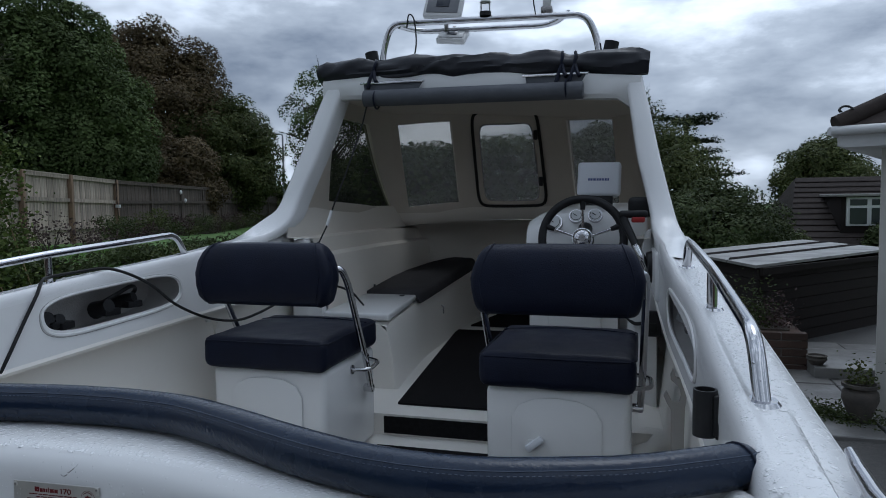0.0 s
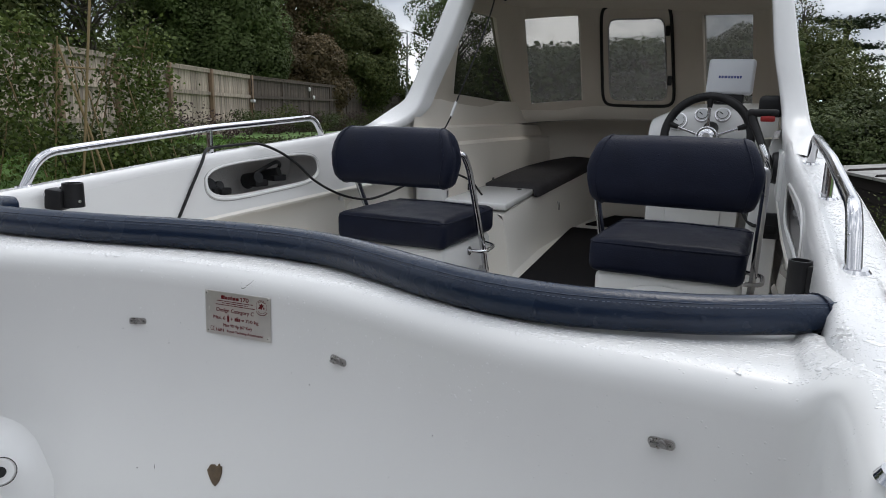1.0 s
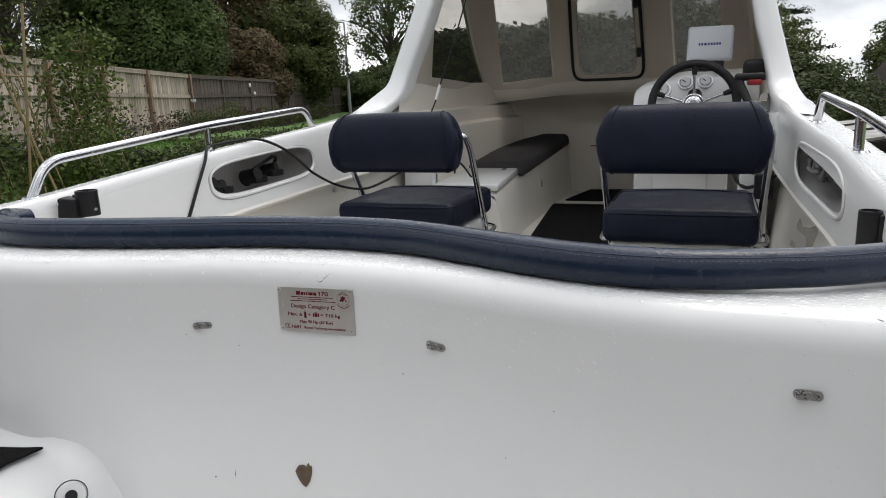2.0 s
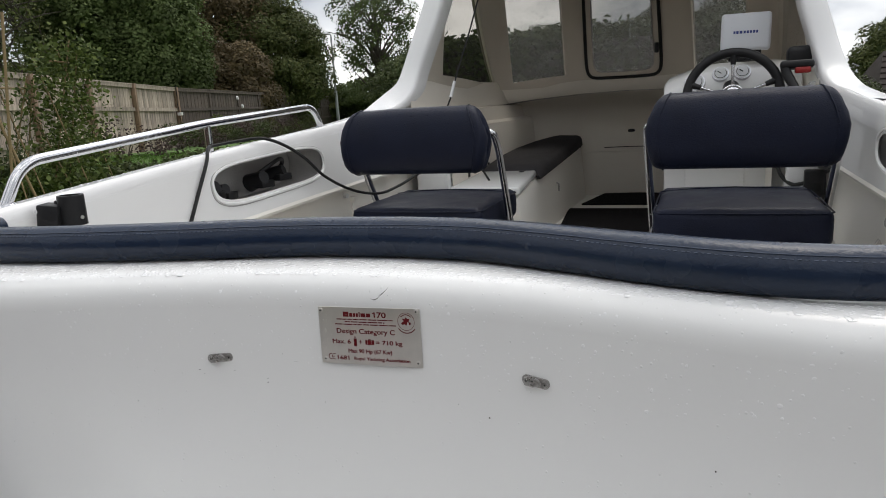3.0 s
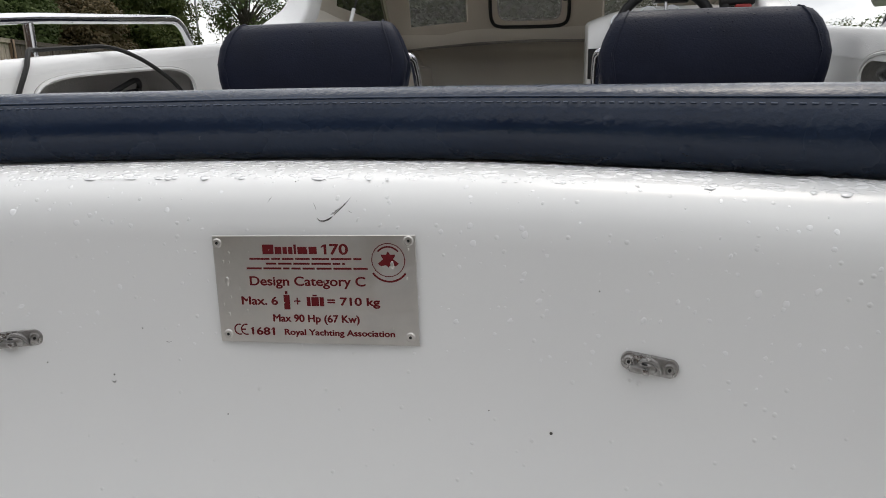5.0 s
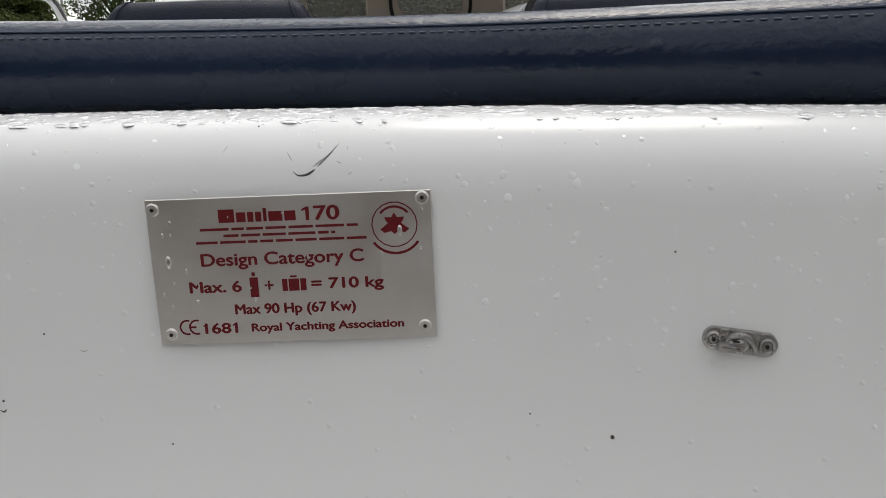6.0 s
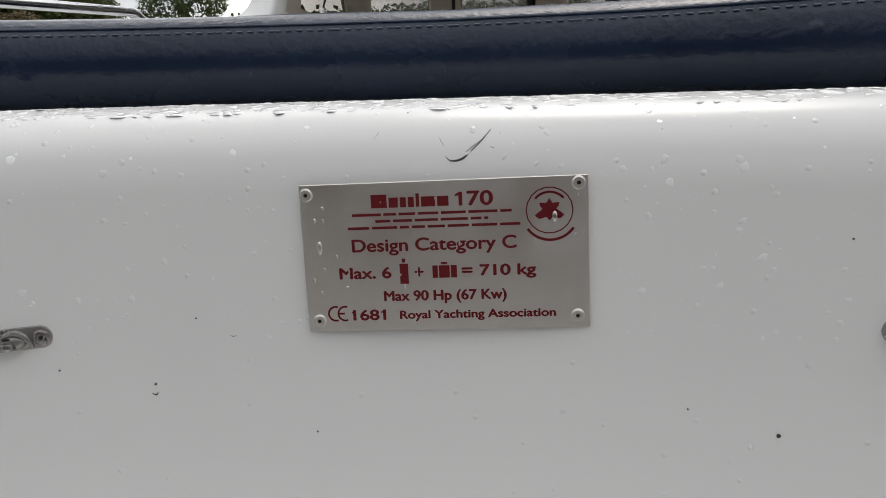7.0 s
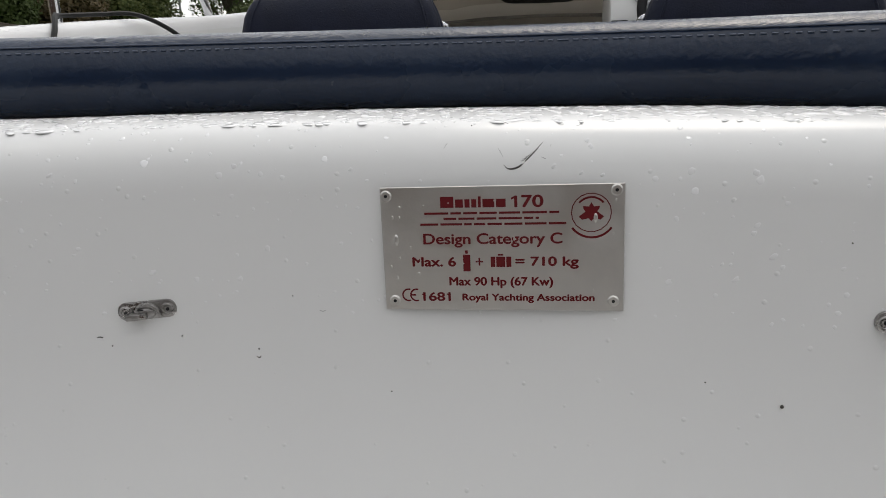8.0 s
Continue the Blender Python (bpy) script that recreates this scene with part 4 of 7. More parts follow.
# ---- canopy catches on the wall ----
def canopy_catch():
    c = thing("canopy_catch", "small cast steel canopy fastener screwed to white wall", "fastener", group="canopy fasteners on the wall")
    out = []
    for i in range(32):
        a = 2 * math.pi * (i + 0.5) / 32
        cx = 0.0122 if math.cos(a) > 0 else -0.0122
        out.append((cx + 0.0056 * math.cos(a), 0, 0.0056 * math.sin(a)))
    b = solid(out, (0, -0.0026, 0))
    bmesh.ops.bevel(b, geom=[e for e in b.edges if abs(e.verts[0].co.y - e.verts[1].co.y) < 1e-5 and e.verts[0].co.y < -0.001], offset=0.0009, segments=2, profile=0.5, affect="EDGES")
    part("base", b, DULL, c)
    for s in (-1, 1):
        bs = part("boss", tube([(s * 0.0126 + 0.0031 * math.cos(2 * math.pi * k / 20), -0.0028, 0.0031 * math.sin(2 * math.pi * k / 20)) for k in range(20)], 0.0009, 8, closed=True), DULL, c, "raised ring round the screw")
        part("screw", disc(0.0021, 0.0008, (s * 0.0126, -0.0028, 0), (0, -1, 0), 14), DULL, bs)
        part("screw_hole", disc(0.0010, 0.0006, (s * 0.0126, -0.0034, 0), (0, -1, 0), 10), BLACK, bs)
    part("arch", tube([(0.0076 * math.cos(a), -0.0030 - 0.0008 * math.sin(a), -0.0044 + 0.0078 * math.sin(a)) for a in [math.pi * k / 18 for k in range(19)]], [0.0010 + 0.0008 * math.sin(math.pi * k / 18) for k in range(19)], 8), DULL, c)
    dome = bmesh.new()
    bmesh.ops.create_uvsphere(dome, u_segments=18, v_segments=10, radius=1)
    xform(dome, Matrix.Translation((-0.0012, -0.0024, -0.0008)) @ Matrix.Diagonal((0.0068, 0.0036, 0.0044, 1)))
    part("dome", dome, DULL, c)
    part("slot", block((0.0036, 0.0012, 0.0009), (-0.0026, -0.0054, 0.0014), 0.0004), BLACK, c)
    part("tab", block((0.0122, 0.0062, 0.0036), (-0.0050, -0.0056, -0.0018), 0.0007, 2), DULL, c)
    return c


catch = canopy_catch()
for n_c, (x, y, z, tilt, rz) in enumerate(((-0.1965, -0.0155, 1.2113, -3.5, 12), (0.1922, -0.0205, 1.2175, 5, -13), (0.622, -0.0870, 1.233, -5, -14), (-0.622, -0.0870, 1.222, 3, 14))):
    m = Matrix.Translation((x, y, z)) @ pose(0, 0, 0, 0, tilt, rz) @ Matrix.Diagonal((0.92 if abs(x) < 0.5 else 0.85, 1, 0.97, 1))
    if n_c == 0:
        catch.matrix_basis = m
    else:
        copy_thing(catch, m)

# drain, chip and marks
drain = thing("drain_fitting", "round white drain flange with a dark bung hole", "drain", (-0.343, -0.17, 0.985))
dn = Vector((0.75, -0.58, 0.32)).normalized()
part("flange", disc(0.0215, 0.007, (0, 0, 0), dn, 24, 0.019), WHITEPL, drain)
part("hole", disc(0.0085, 0.004, dn * 0.003, dn, 16), BLACK, drain)
part("grime_ring", tube([(dn.orthogonal().normalized() * math.cos(2 * math.pi * k / 24) + dn.cross(dn.orthogonal().normalized()) * math.sin(2 * math.pi * k / 24)) * 0.0218 - dn * 0.001 for k in range(24)], 0.0008, 5, closed=True), GRIME, drain)
chip = [(-0.0145, 0.003), (-0.010, 0.011), (-0.003, 0.0125), (0.003, 0.010), (0.0055, 0.016), (0.008, 0.012), (0.0115, 0.013), (0.0125, 0.002), (0.010, -0.009), (0.005, -0.0165), (-0.001, -0.014), (-0.007, -0.008), (-0.011, -0.003)]
wall_mark = link("gelcoat_chip", solid([(-0.011 + x, -0.0545 + 0.27 * z - 0.0010, 1.012 + z) for x, z in chip], (0, 0.004, 0)), CHIP, smooth=0)
tagged(wall_mark, "brown chip where the white gelcoat has broken away", "chip")
marks = bmesh.new()
well_face = bvhtree.BVHTree.FromPolygons([v.co for v in well.data.vertices], [tuple(f.vertices) for f in well.data.polygons])


def face_y(x, z):
    """The wall's face as it was built, straight forward of a point in the well."""
    hit = well_face.ray_cast(Vector((x, -0.6, z)), Vector((0, 1, 0)))[0]
    return hit.y if hit else wall_y(x, z)


def scratch(points, r, taper=True):
    """A dark crack in the wall through (x, z) points, thickest in the middle."""
    line = spline([(x, face_y(x, z) + 0.0001, z) for x, z in points], 6)
    n = len(line) - 1
    tube(line, [r * (0.25 + 0.75 * math.sin(math.pi * i / n) if taper else 1.0) for i in range(n + 1)], 5, marks)


scratch([(-0.005, 1.302), (-0.002, 1.297), (0.0005, 1.293), (0.001, 1.289)], 0.00011)
scratch([(0.001, 1.289), (0.004, 1.287), (0.0095, 1.2885), (0.016, 1.2945), (0.021, 1.300)], 0.00050)
for k in range(4):
    scratch([(0.0065 + 0.0012 * k, 1.2892 + 0.0009 * k), (0.011 + 0.001 * k, 1.2910 + 0.0009 * k), (0.0155 + 0.0008 * k, 1.2948 + 0.0007 * k)], 0.00014)
crack = link("gelcoat_crack", marks, GRIME)
tagged(crack, "fine dark curved crack in the white gelcoat", "crack")
marks = bmesh.new()
scratch([(-0.0005, 1.309), (0.0012, 1.3086), (0.003, 1.308)], 0.00020)
scratch([(0.0118, 1.307), (0.0118, 1.2985)], 0.00008)
scratch([(-0.0245, 1.304), (-0.0285, 1.300), (-0.0315, 1.2955)], 0.00008)
scratch([(0.043, 1.295), (0.048, 1.2918), (0.052, 1.2897)], 0.00008)
scratch([(0.020, 1.293), (0.023, 1.2918)], 0.00018)
scratch([(0.025, 1.300), (0.025, 1.2965)], 0.00012)
scratch([(-0.101, 1.210), (-0.0985, 1.2090), (-0.096, 1.210)], 0.00020)
scratch([(-0.137, 1.184), (-0.135, 1.1830), (-0.1338, 1.1842)], 0.00040)
scratch([(-0.2245, 1.1968), (-0.2225, 1.1972), (-0.2205, 1.1966)], 0.00040)
scratch([(-0.128, 1.002), (-0.1277, 0.992)], 0.0005)
scratches = link("gelcoat_scratches", marks, GRIME)
tagged(scratches, "short hairline scratches scattered over white gelcoat", "scratches", kind="stuff")
marks = bmesh.new()
for x, z, r in ((0.141, 1.1715, 0.0009), (-0.135, 1.188, 0.0005), (-0.115, 1.218, 0.0004), (-0.216, 1.192, 0.0004), (-0.178, 1.196, 0.0004), (-0.017, 1.3075, 0.0003), (-0.0215, 1.310, 0.0003), (-0.06, 1.165, 0.0004), (0.165, 1.255, 0.0004), (0.36, 1.17, 0.0008), (0.105, 1.18, 0.0004), (-0.16, 0.99, 0.0012), (0.30, 1.10, 0.0007), (-0.30, 1.16, 0.0006)):
    merge(marks, disc(r, 0.0016, (x, face_y(x, z) + 0.0004, z), (0, 1, 0), 7))
specks = link("grime_specks", marks, GRIME)
tagged(specks, "small dark specks of grime on white gelcoat", "grime", kind="stuff")


# ---- stainless grab rails ----
def grab_rail(s):
    r = thing("grab_rail", "polished stainless grab rail wet with rain on the gunwale", "rail", (s * 0.82, 0.78, zg(0.78)), "gunwale rails")
    o = Vector(r.location)
    feet = ((0.848, 0.235), (0.832, 0.80), (0.806, 1.325)) if s < 0 else ((0.796, 0.245), (0.783, 0.71), (0.767, 1.18))
    (xa, ya), (xm, ym), (xf, yf) = feet
    pts = arc_path([(s * xa, ya, zg(ya) - 0.01), (s * (xa - 0.003), ya + 0.045, zg(ya + 0.04) + 0.062), (s * xm, ym, zg(ym) + 0.066), (s * (xf + 0.003), yf - 0.04, zg(yf - 0.04) + 0.062), (s * xf, yf, zg(yf) - 0.01)], 0.055, 7)
    part("tube", tube([p - o for p in pts], 0.0105, 14), STEEL, r)
    part("post", tube([Vector((s * xm, ym, zg(ym) - 0.01)) - o, Vector((s * xm, ym, zg(ym) + 0.058)) - o], 0.0095, 12), STEEL, r)
    for x, y in feet:
        part("flange", disc(0.021, 0.005, Vector((s * x, y, zg(y) - 0.0065)) - o, (0, -0.07, 1), 20, 0.017), STEEL, r)


grab_rail(-1)
grab_rail(1)


# ---- helm seats ----
BACKS = []


def helm_seat(cx):
    s = thing("helm_chair", "navy vinyl helm chair with flip backrest on white moulded locker", "chair", (cx, 1.40, 0.775), "helm chairs")
    o = Vector(s.location)

    def L(x, y, z):
        return (x, y - o.y, z - o.z)
    b = block((0.385, 0.40, 0.325), L(0, 1.405, 0.938), 0.02, 3)
    part("seat_locker", b, GEL, s, "white moulded seat locker")
    door = []
    for x, z in ((-0.12, 0.80), (0.12, 0.80), (0.12, 1.02), (0.10, 1.055), (0.06, 1.072), (0.0, 1.078), (-0.06, 1.072), (-0.10, 1.055), (-0.12, 1.02)):
        door.append(L(x, 1.203, z))
    b = solid(door, (0, -0.006, 0))
    bmesh.ops.bevel(b, geom=b.edges, offset=0.0025, segments=2, profile=0.5, affect="EDGES", clamp_overlap=True)
    dr = part("locker_door", b, GEL, s)
    lt = part("turn_latch", disc(0.017, 0.010, L(-0.066, 1.196, 0.945), (0, -1, 0), 18), GEL, dr, "white turn latch")
    part("latch_lever", block((0.055, 0.014, 0.020), L(-0.056, 1.186, 0.953), 0.006, 2, turn=pose(0, 0, 0, 0, -38, 0)), COVER, dr)
    # cushion: two panels with a seam between them
    b = block((0.412, 0.435, 0.098), (0, 0, 0), 0.026, 4)
    bmesh.ops.subdivide_edges(b, edges=[e for e in b.edges if e.calc_length() > 0.2], cuts=5, use_grid_fill=True)
    for v in b.verts:
        x, y, z = v.co
        if z > 0:
            v.co.z += 0.010 * (1 - (x / 0.21) ** 2) * (1 - (y / 0.22) ** 2)
        v.co += Vector((0.004 * noise.noise((x * 9 + cx, y * 9, z * 9)), 0.004 * noise.noise((x * 9, y * 9 + cx, 5)), 0.003 * noise.noise((x * 14, y * 14, cx))))
    xform(b, Matrix.Translation(L(0, 1.392, 1.150)))
    cu = part("cushion", b, NAVY, s, smooth=60)
    part("cushion_seam", tube([L(-0.20, 1.52, 1.2035 - 0.006), L(-0.1, 1.52, 1.2065), L(0, 1.52, 1.2085), L(0.1, 1.52, 1.2065), L(0.20, 1.52, 1.2035 - 0.006)], 0.0022, 6), NAVY, cu)
    part("cushion_piping", tube([L(x, y, 1.188) for x, y in ((-0.19, 1.178), (-0.06, 1.1745), (0.06, 1.1745), (0.19, 1.178), (0.2065, 1.20), (0.208, 1.4), (0.2065, 1.585), (0.19, 1.606), (-0.19, 1.606), (-0.2065, 1.585), (-0.208, 1.4), (-0.2065, 1.2))], 0.0022, 6, closed=True), NAVY, cu)
    # backrest: a folded, rounded pad
    prof = [(-0.040, -0.080), (-0.050, -0.045), (-0.053, 0.0), (-0.050, 0.040), (-0.041, 0.070), (-0.024, 0.089), (0.0, 0.096), (0.024, 0.089), (0.040, 0.066), (0.047, 0.025), (0.047, -0.02), (0.043, -0.062), (0.034, -0.088), (0.018, -0.094), (0.0, -0.096), (-0.02, -0.094)]
    rows = []
    stations = [(-0.220, 0.30, 0.50), (-0.2185, 0.60, 0.74), (-0.213, 0.82, 0.88), (-0.203, 0.95, 0.96), (-0.19, 1.0, 1.0), (-0.10, 1.0, 1.0), (0.0, 1.0, 1.0), (0.10, 1.0, 1.0), (0.19, 1.0, 1.0), (0.203, 0.95, 0.96), (0.213, 0.82, 0.88), (0.2185, 0.60, 0.74), (0.220, 0.30, 0.50)]
    lean = pose(0, 0, 0, -7, 0, 0)
    for x, ky, kz in stations:
        row = []
        for y, z in prof:
            sag = 1.0 + (0.02 * noise.noise((x * 12, z * 20, cx)))
            # the pad's ends bulge at mid height
            xx = x * (1 + min(max((abs(x) - 0.10) / 0.09, 0), 1) * (0.045 - (0.125 if z > 0 else 0.055) * min(abs(z) / 0.096, 1) ** 1.6))
            row.append(Vector(L(0, 1.222, 1.392)) + (lean @ Vector((xx, y * ky * sag, z * kz * sag))))
        rows.append(row)
    BACKS.append([[tuple(p + o) for p in row[3:10]] for row in rows[2:-2]])
    b = grid(rows, close_v=True)
    b.faces.new([v for v in list(b.verts)[:len(prof)]])
    b.faces.new([v for v in list(b.verts)[-len(prof):]][::-1])
    bmesh.ops.recalc_face_normals(b, faces=b.faces)
    br = part("backrest", b, NAVY, s, smooth=60)
    for x in (-0.196, 0.196):
        part("backrest_piping", tube([Vector(L(0, 1.222, 1.392)) + (lean @ Vector((x * (1.03 - (0.17 if z > 0 else 0.09) * min(abs(z) / 0.096, 1) ** 1.3), y * 1.0, z * 1.0))) for y, z in prof], 0.0024, 6, closed=True), NAVY, br)
    for k in (-1, 1):
        rod = arc_path([L(k * 0.195, 1.245, 1.402), L(k * 0.228, 1.262, 1.408), L(k * 0.230, 1.305, 1.360), L(k * 0.222, 1.46, 1.075), L(k * 0.215, 1.515, 0.965)], 0.035, 6)
        part("backrest_rod", tube(rod, 0.0105, 12), STEEL, s, "polished steel backrest rod")
        lo = arc_path([L(k * 0.192, 1.405, 1.062), L(k * 0.247, 1.42, 1.060), L(k * 0.247, 1.515, 1.068), L(k * 0.192, 1.53, 1.072)], 0.03, 5)
        part("stop_loop", tube(lo, 0.0068, 10), STEEL, s)
        for y, z in ((1.405, 1.062), (1.53, 1.072)):
            part("loop_flange", disc(0.016, 0.005, L(k * 0.1945, y, z), (1, 0, 0), 16), STEEL, s)
        part("pivot", disc(0.014, 0.03, L(k * 0.208, 1.510, 0.975), (1, 0, 0), 16), STEEL, s)
    return s


seat = helm_seat(-0.440)
seat2 = copy_thing(seat, Matrix.Translation((0.442, 1.375, 0.775)))

# ---- port locker bench with its cushion ----
bench = thing("locker_bench", "white moulded locker bench with hinged lid in the cabin", "bench", (-0.52, 2.1, 0.87))
o = Vector(bench.location)
rows = []
for y, xr, zt in ((1.885, -0.305, 1.120), (1.90, -0.298, 1.130), (2.36, -0.328, 1.150), (2.8, -0.305, 1.185), (3.30, -0.285, 1.225)):
    rows.append([Vector(p) - o for p in ((-0.70, y, zt), (xr - 0.03, y, zt), (xr - 0.008, y, zt - 0.006), (xr, y, zt - 0.025), (xr + 0.004, y, zt - 0.07), (xr + 0.018, y, 1.0), (xr + 0.028, y, 0.87), (xr + 0.05, y, 0.845))])
b = grid(rows)
f = [(-0.70, 1.885, 1.120), (-0.70, 1.885, 0.845), (-0.255, 1.885, 0.845), (-0.277, 1.885, 0.87), (-0.287, 1.885, 1.0), (-0.305, 1.885, 1.095), (-0.335, 1.885, 1.120)]
b.faces.new([b.verts.new(Vector(p) - o) for p in f])
bmesh.ops.recalc_face_normals(b, faces=b.faces)
part("body", b, CREAM, bench)
b = solid([Vector(p) - o for p in ((-0.69, 1.895, 1.136), (-0.294, 1.880, 1.136), (-0.330, 2.335, 1.152), (-0.66, 2.335, 1.152))], (0, 0, 0.030))
bmesh.ops.bevel(b, geom=b.edges, offset=0.009, segments=3, profile=0.5, affect="EDGES", clamp_overlap=True)
lid = part("lid", b, GEL, bench, "white hinged locker lid")
part("lid_button", disc(0.012, 0.004, Vector((-0.385, 2.29, 1.182)) - o, (0, 0, 1), 16), BLACK, lid)
for y in (2.10, 2.40):
    part("hinge", block((0.030, 0.022, 0.035), Vector((-0.590, y + 0.04, 1.195)) - o, 0.004), BLACK, bench)
part("hook", tube(arc_path([Vector((-0.296, 2.62, 1.09)) - o, Vector((-0.285, 2.62, 1.085)) - o, Vector((-0.285, 2.62, 1.05)) - o], 0.01), 0.004, 8), DULL, bench)
rows = []
for y, xr, zt, xl in ((2.335, -0.325, 1.176, -0.585), (2.345, -0.318, 1.196, -0.590), (2.42, -0.312, 1.203, -0.592), (2.8, -0.292, 1.236, -0.590), (3.1, -0.276, 1.262, -0.52), (3.25, -0.272, 1.276, -0.45), (3.29, -0.285, 1.268, -0.42), (3.30, -0.295, 1.25, -0.41)):
    flap = 0.055 if y > 2.34 else 0.02
    rows.append([(xl, y, zt - 0.03), (xl + 0.006, y, zt - 0.006), (xl + 0.02, y, zt), (xr - 0.12, y, zt + 0.004), (xr - 0.022, y, zt), (xr - 0.006, y, zt - 0.007), (xr + 0.002, y, zt - 0.022), (xr + 0.006, y, zt - flap), (xr - 0.01, y, zt - flap)])
cush = link("bench_cushion", grid(rows), CHARCOAL, smooth=60)
tagged(cush, "charcoal grey cushion lying on the locker bench", "cushion")

# ---- helm console ----
con = thing("helm_console", "white moulded helm console with three round gauges", "console", (0.455, 2.1, 0.87))
o = Vector(con.location)
prof = [(2.165, 0.86), (2.165, 1.215), (2.150, 1.235), (2.085, 1.262), (2.078, 1.30), (2.082, 1.46), (2.100, 1.525), (2.125, 1.556), (2.165, 1.570), (2.46, 1.590), (2.46, 0.86)]
rows = []
for x, drop in ((0.216, 0.062), (0.219, 0.054), (0.226, 0.047), (0.25, 0.037), (0.31, 0.017), (0.36, 0.006), (0.42, 0.0), (0.62, 0.0), (0.671, 0.006), (0.678, 0.012), (0.681, 0.020)):
    edge = 0.006 if x in (0.216, 0.681) else 0.0
    rows.append([Vector((x, y + edge * (1 if y < 2.3 else -1), z - drop * min(max((z - 1.36) / 0.18, 0), 1))) - o for y, z in prof])
b = grid(rows, close_v=True)
b.verts.ensure_lookup_table()
b.faces.new(list(b.verts)[:len(prof)])
b.faces.new(list(b.verts)[-len(prof):][::-1])
bmesh.ops.recalc_face_normals(b, faces=b.faces)
part("body", b, GEL, con, smooth=30)
part("access_panel", block((0.21, 0.008, 0.15), Vector((0.40, 2.160, 1.12)) - o, 0.003), GEL, con)
gn = Vector((0, -0.86, 0.5)).normalized()
for x, y, z, r in ((0.413, 2.106, 1.540, 0.030), (0.486, 2.106, 1.542, 0.030), (0.325, 2.094, 1.515, 0.038)):
    g = part("gauge", disc(r, 0.012, Vector((x, y, z)) - o, gn, 28, r * 0.93), STEEL, con, "round gauge with chrome bezel")
    part("dial", disc(r * 0.83, 0.003, Vector((x, y, z)) - o + gn * 0.0062, gn, 26), DIAL, g)
    part("needle", block((r * 0.9, 0.0012, 0.003), Vector((x, y, z)) - o + gn * 0.0085, 0.0, turn=pose(0, 0, 0, 30, 0, 0) @ pose(0, 0, 0, 0, 40, 0)), BLACK, g)
    part("scale_arc", tube([Vector((x, y, z)) - o + gn * 0.0085 + (Vector((1, 0, 0)) * math.cos(a) + gn.cross(Vector((1, 0, 0))) * -math.sin(a)) * r * 0.66 for a in [math.pi * (-0.2 + 1.4 * k / 14) for k in range(15)]], 0.0012, 4), BLACK, g)
sp = part("switch_panel", block((0.055, 0.010, 0.10), Vector((0.246, 2.076, 1.385)) - o, 0.003), BLACK, con, "black switch panel")
for k in range(4):
    part("switch", block((0.018, 0.008, 0.012), Vector((0.246, 2.069, 1.350 + 0.023 * k)) - o, 0.002), RUBBER, sp)
wheel = thing("steering_wheel", "black rimmed steering wheel with three steel spokes", "steering wheel", (0.449, 1.954, 1.461))
wm = pose(0, 0, 0, -10, 0, 0)
part("rim", tube([wm @ Vector((0.149 * math.cos(2 * math.pi * k / 48), 0, 0.149 * math.sin(2 * math.pi * k / 48))) for k in range(48)], 0.0155, 12, closed=True), BLACK, wheel)
for a in (90, 161, 19):
    d = Vector((math.cos(radians(a)), 0, math.sin(radians(a))))
    sk = part("spoke", tube([wm @ (d * 0.03 + Vector((0, 0.012, 0))), wm @ (d * 0.145)], 0.0052, 10), STEEL, wheel)
    part("spoke_grip", tube([wm @ (d * 0.108), wm @ (d * 0.146)], [0.0085, 0.013], 10), BLACK, sk)
part("boss", disc(0.040, 0.045, wm @ Vector((0, 0.022, 0)), wm.to_3x3() @ Vector((0, -1, 0)), 24, 0.030), BLACK, wheel)
dome = bmesh.new()
bmesh.ops.create_uvsphere(dome, u_segments=28, v_segments=14, radius=1)
xform(dome, wm @ Matrix.Translation((0, -0.006, 0)) @ Matrix.Diagonal((0.035, 0.020, 0.035, 1)))
cp = part("hub_cap", dome, STEEL, wheel, "chrome hub cap")
part("hub_ring", tube([wm @ Vector((0.036 * math.cos(2 * math.pi * k / 28), -0.004, 0.036 * math.sin(2 * math.pi * k / 28))) for k in range(28)], 0.0035, 8, closed=True), STEEL, cp)
part("hub_badge", disc(0.013, 0.003, wm @ Vector((0, -0.0255, 0)), wm.to_3x3() @ Vector((0, -1, 0)), 20), DULL, cp)
part("column", tube([wm @ Vector((0, 0.03, 0)), Vector((0.0, 0.14, 0.03))], 0.028, 14), BLACK, wheel)

plot = thing("chartplotter", "chartplotter under a pale grey plastic cover on the console", "chartplotter", (0.494, 2.165, 1.60))
pm = pose(0, 0, 0, -9, 1.2, -4)
b = block((0.168, 0.040, 0.134), (0, 0, 0.086), 0.012, 3)
part("cover", xform(b, pm), COVER, plot)
for k in range(8):
    w = (0.0075, 0.0088, 0.011, 0.0085, 0.0088, 0.0085, 0.0085, 0.0075)[k]
    x = (-0.0405, -0.0305, -0.0185, -0.0065, 0.0040, 0.0145, 0.0250, 0.0345)[k]
    part("name_bar", xform(block((w * 0.86, 0.0008, 0.0095), (x + 0.003, -0.0204, 0.082)), pm), BLUEPR, plot, smooth=0)
part("bracket", xform(block((0.11, 0.035, 0.045), (0, 0.01, 0.006), 0.006), pm), BLACK, plot)

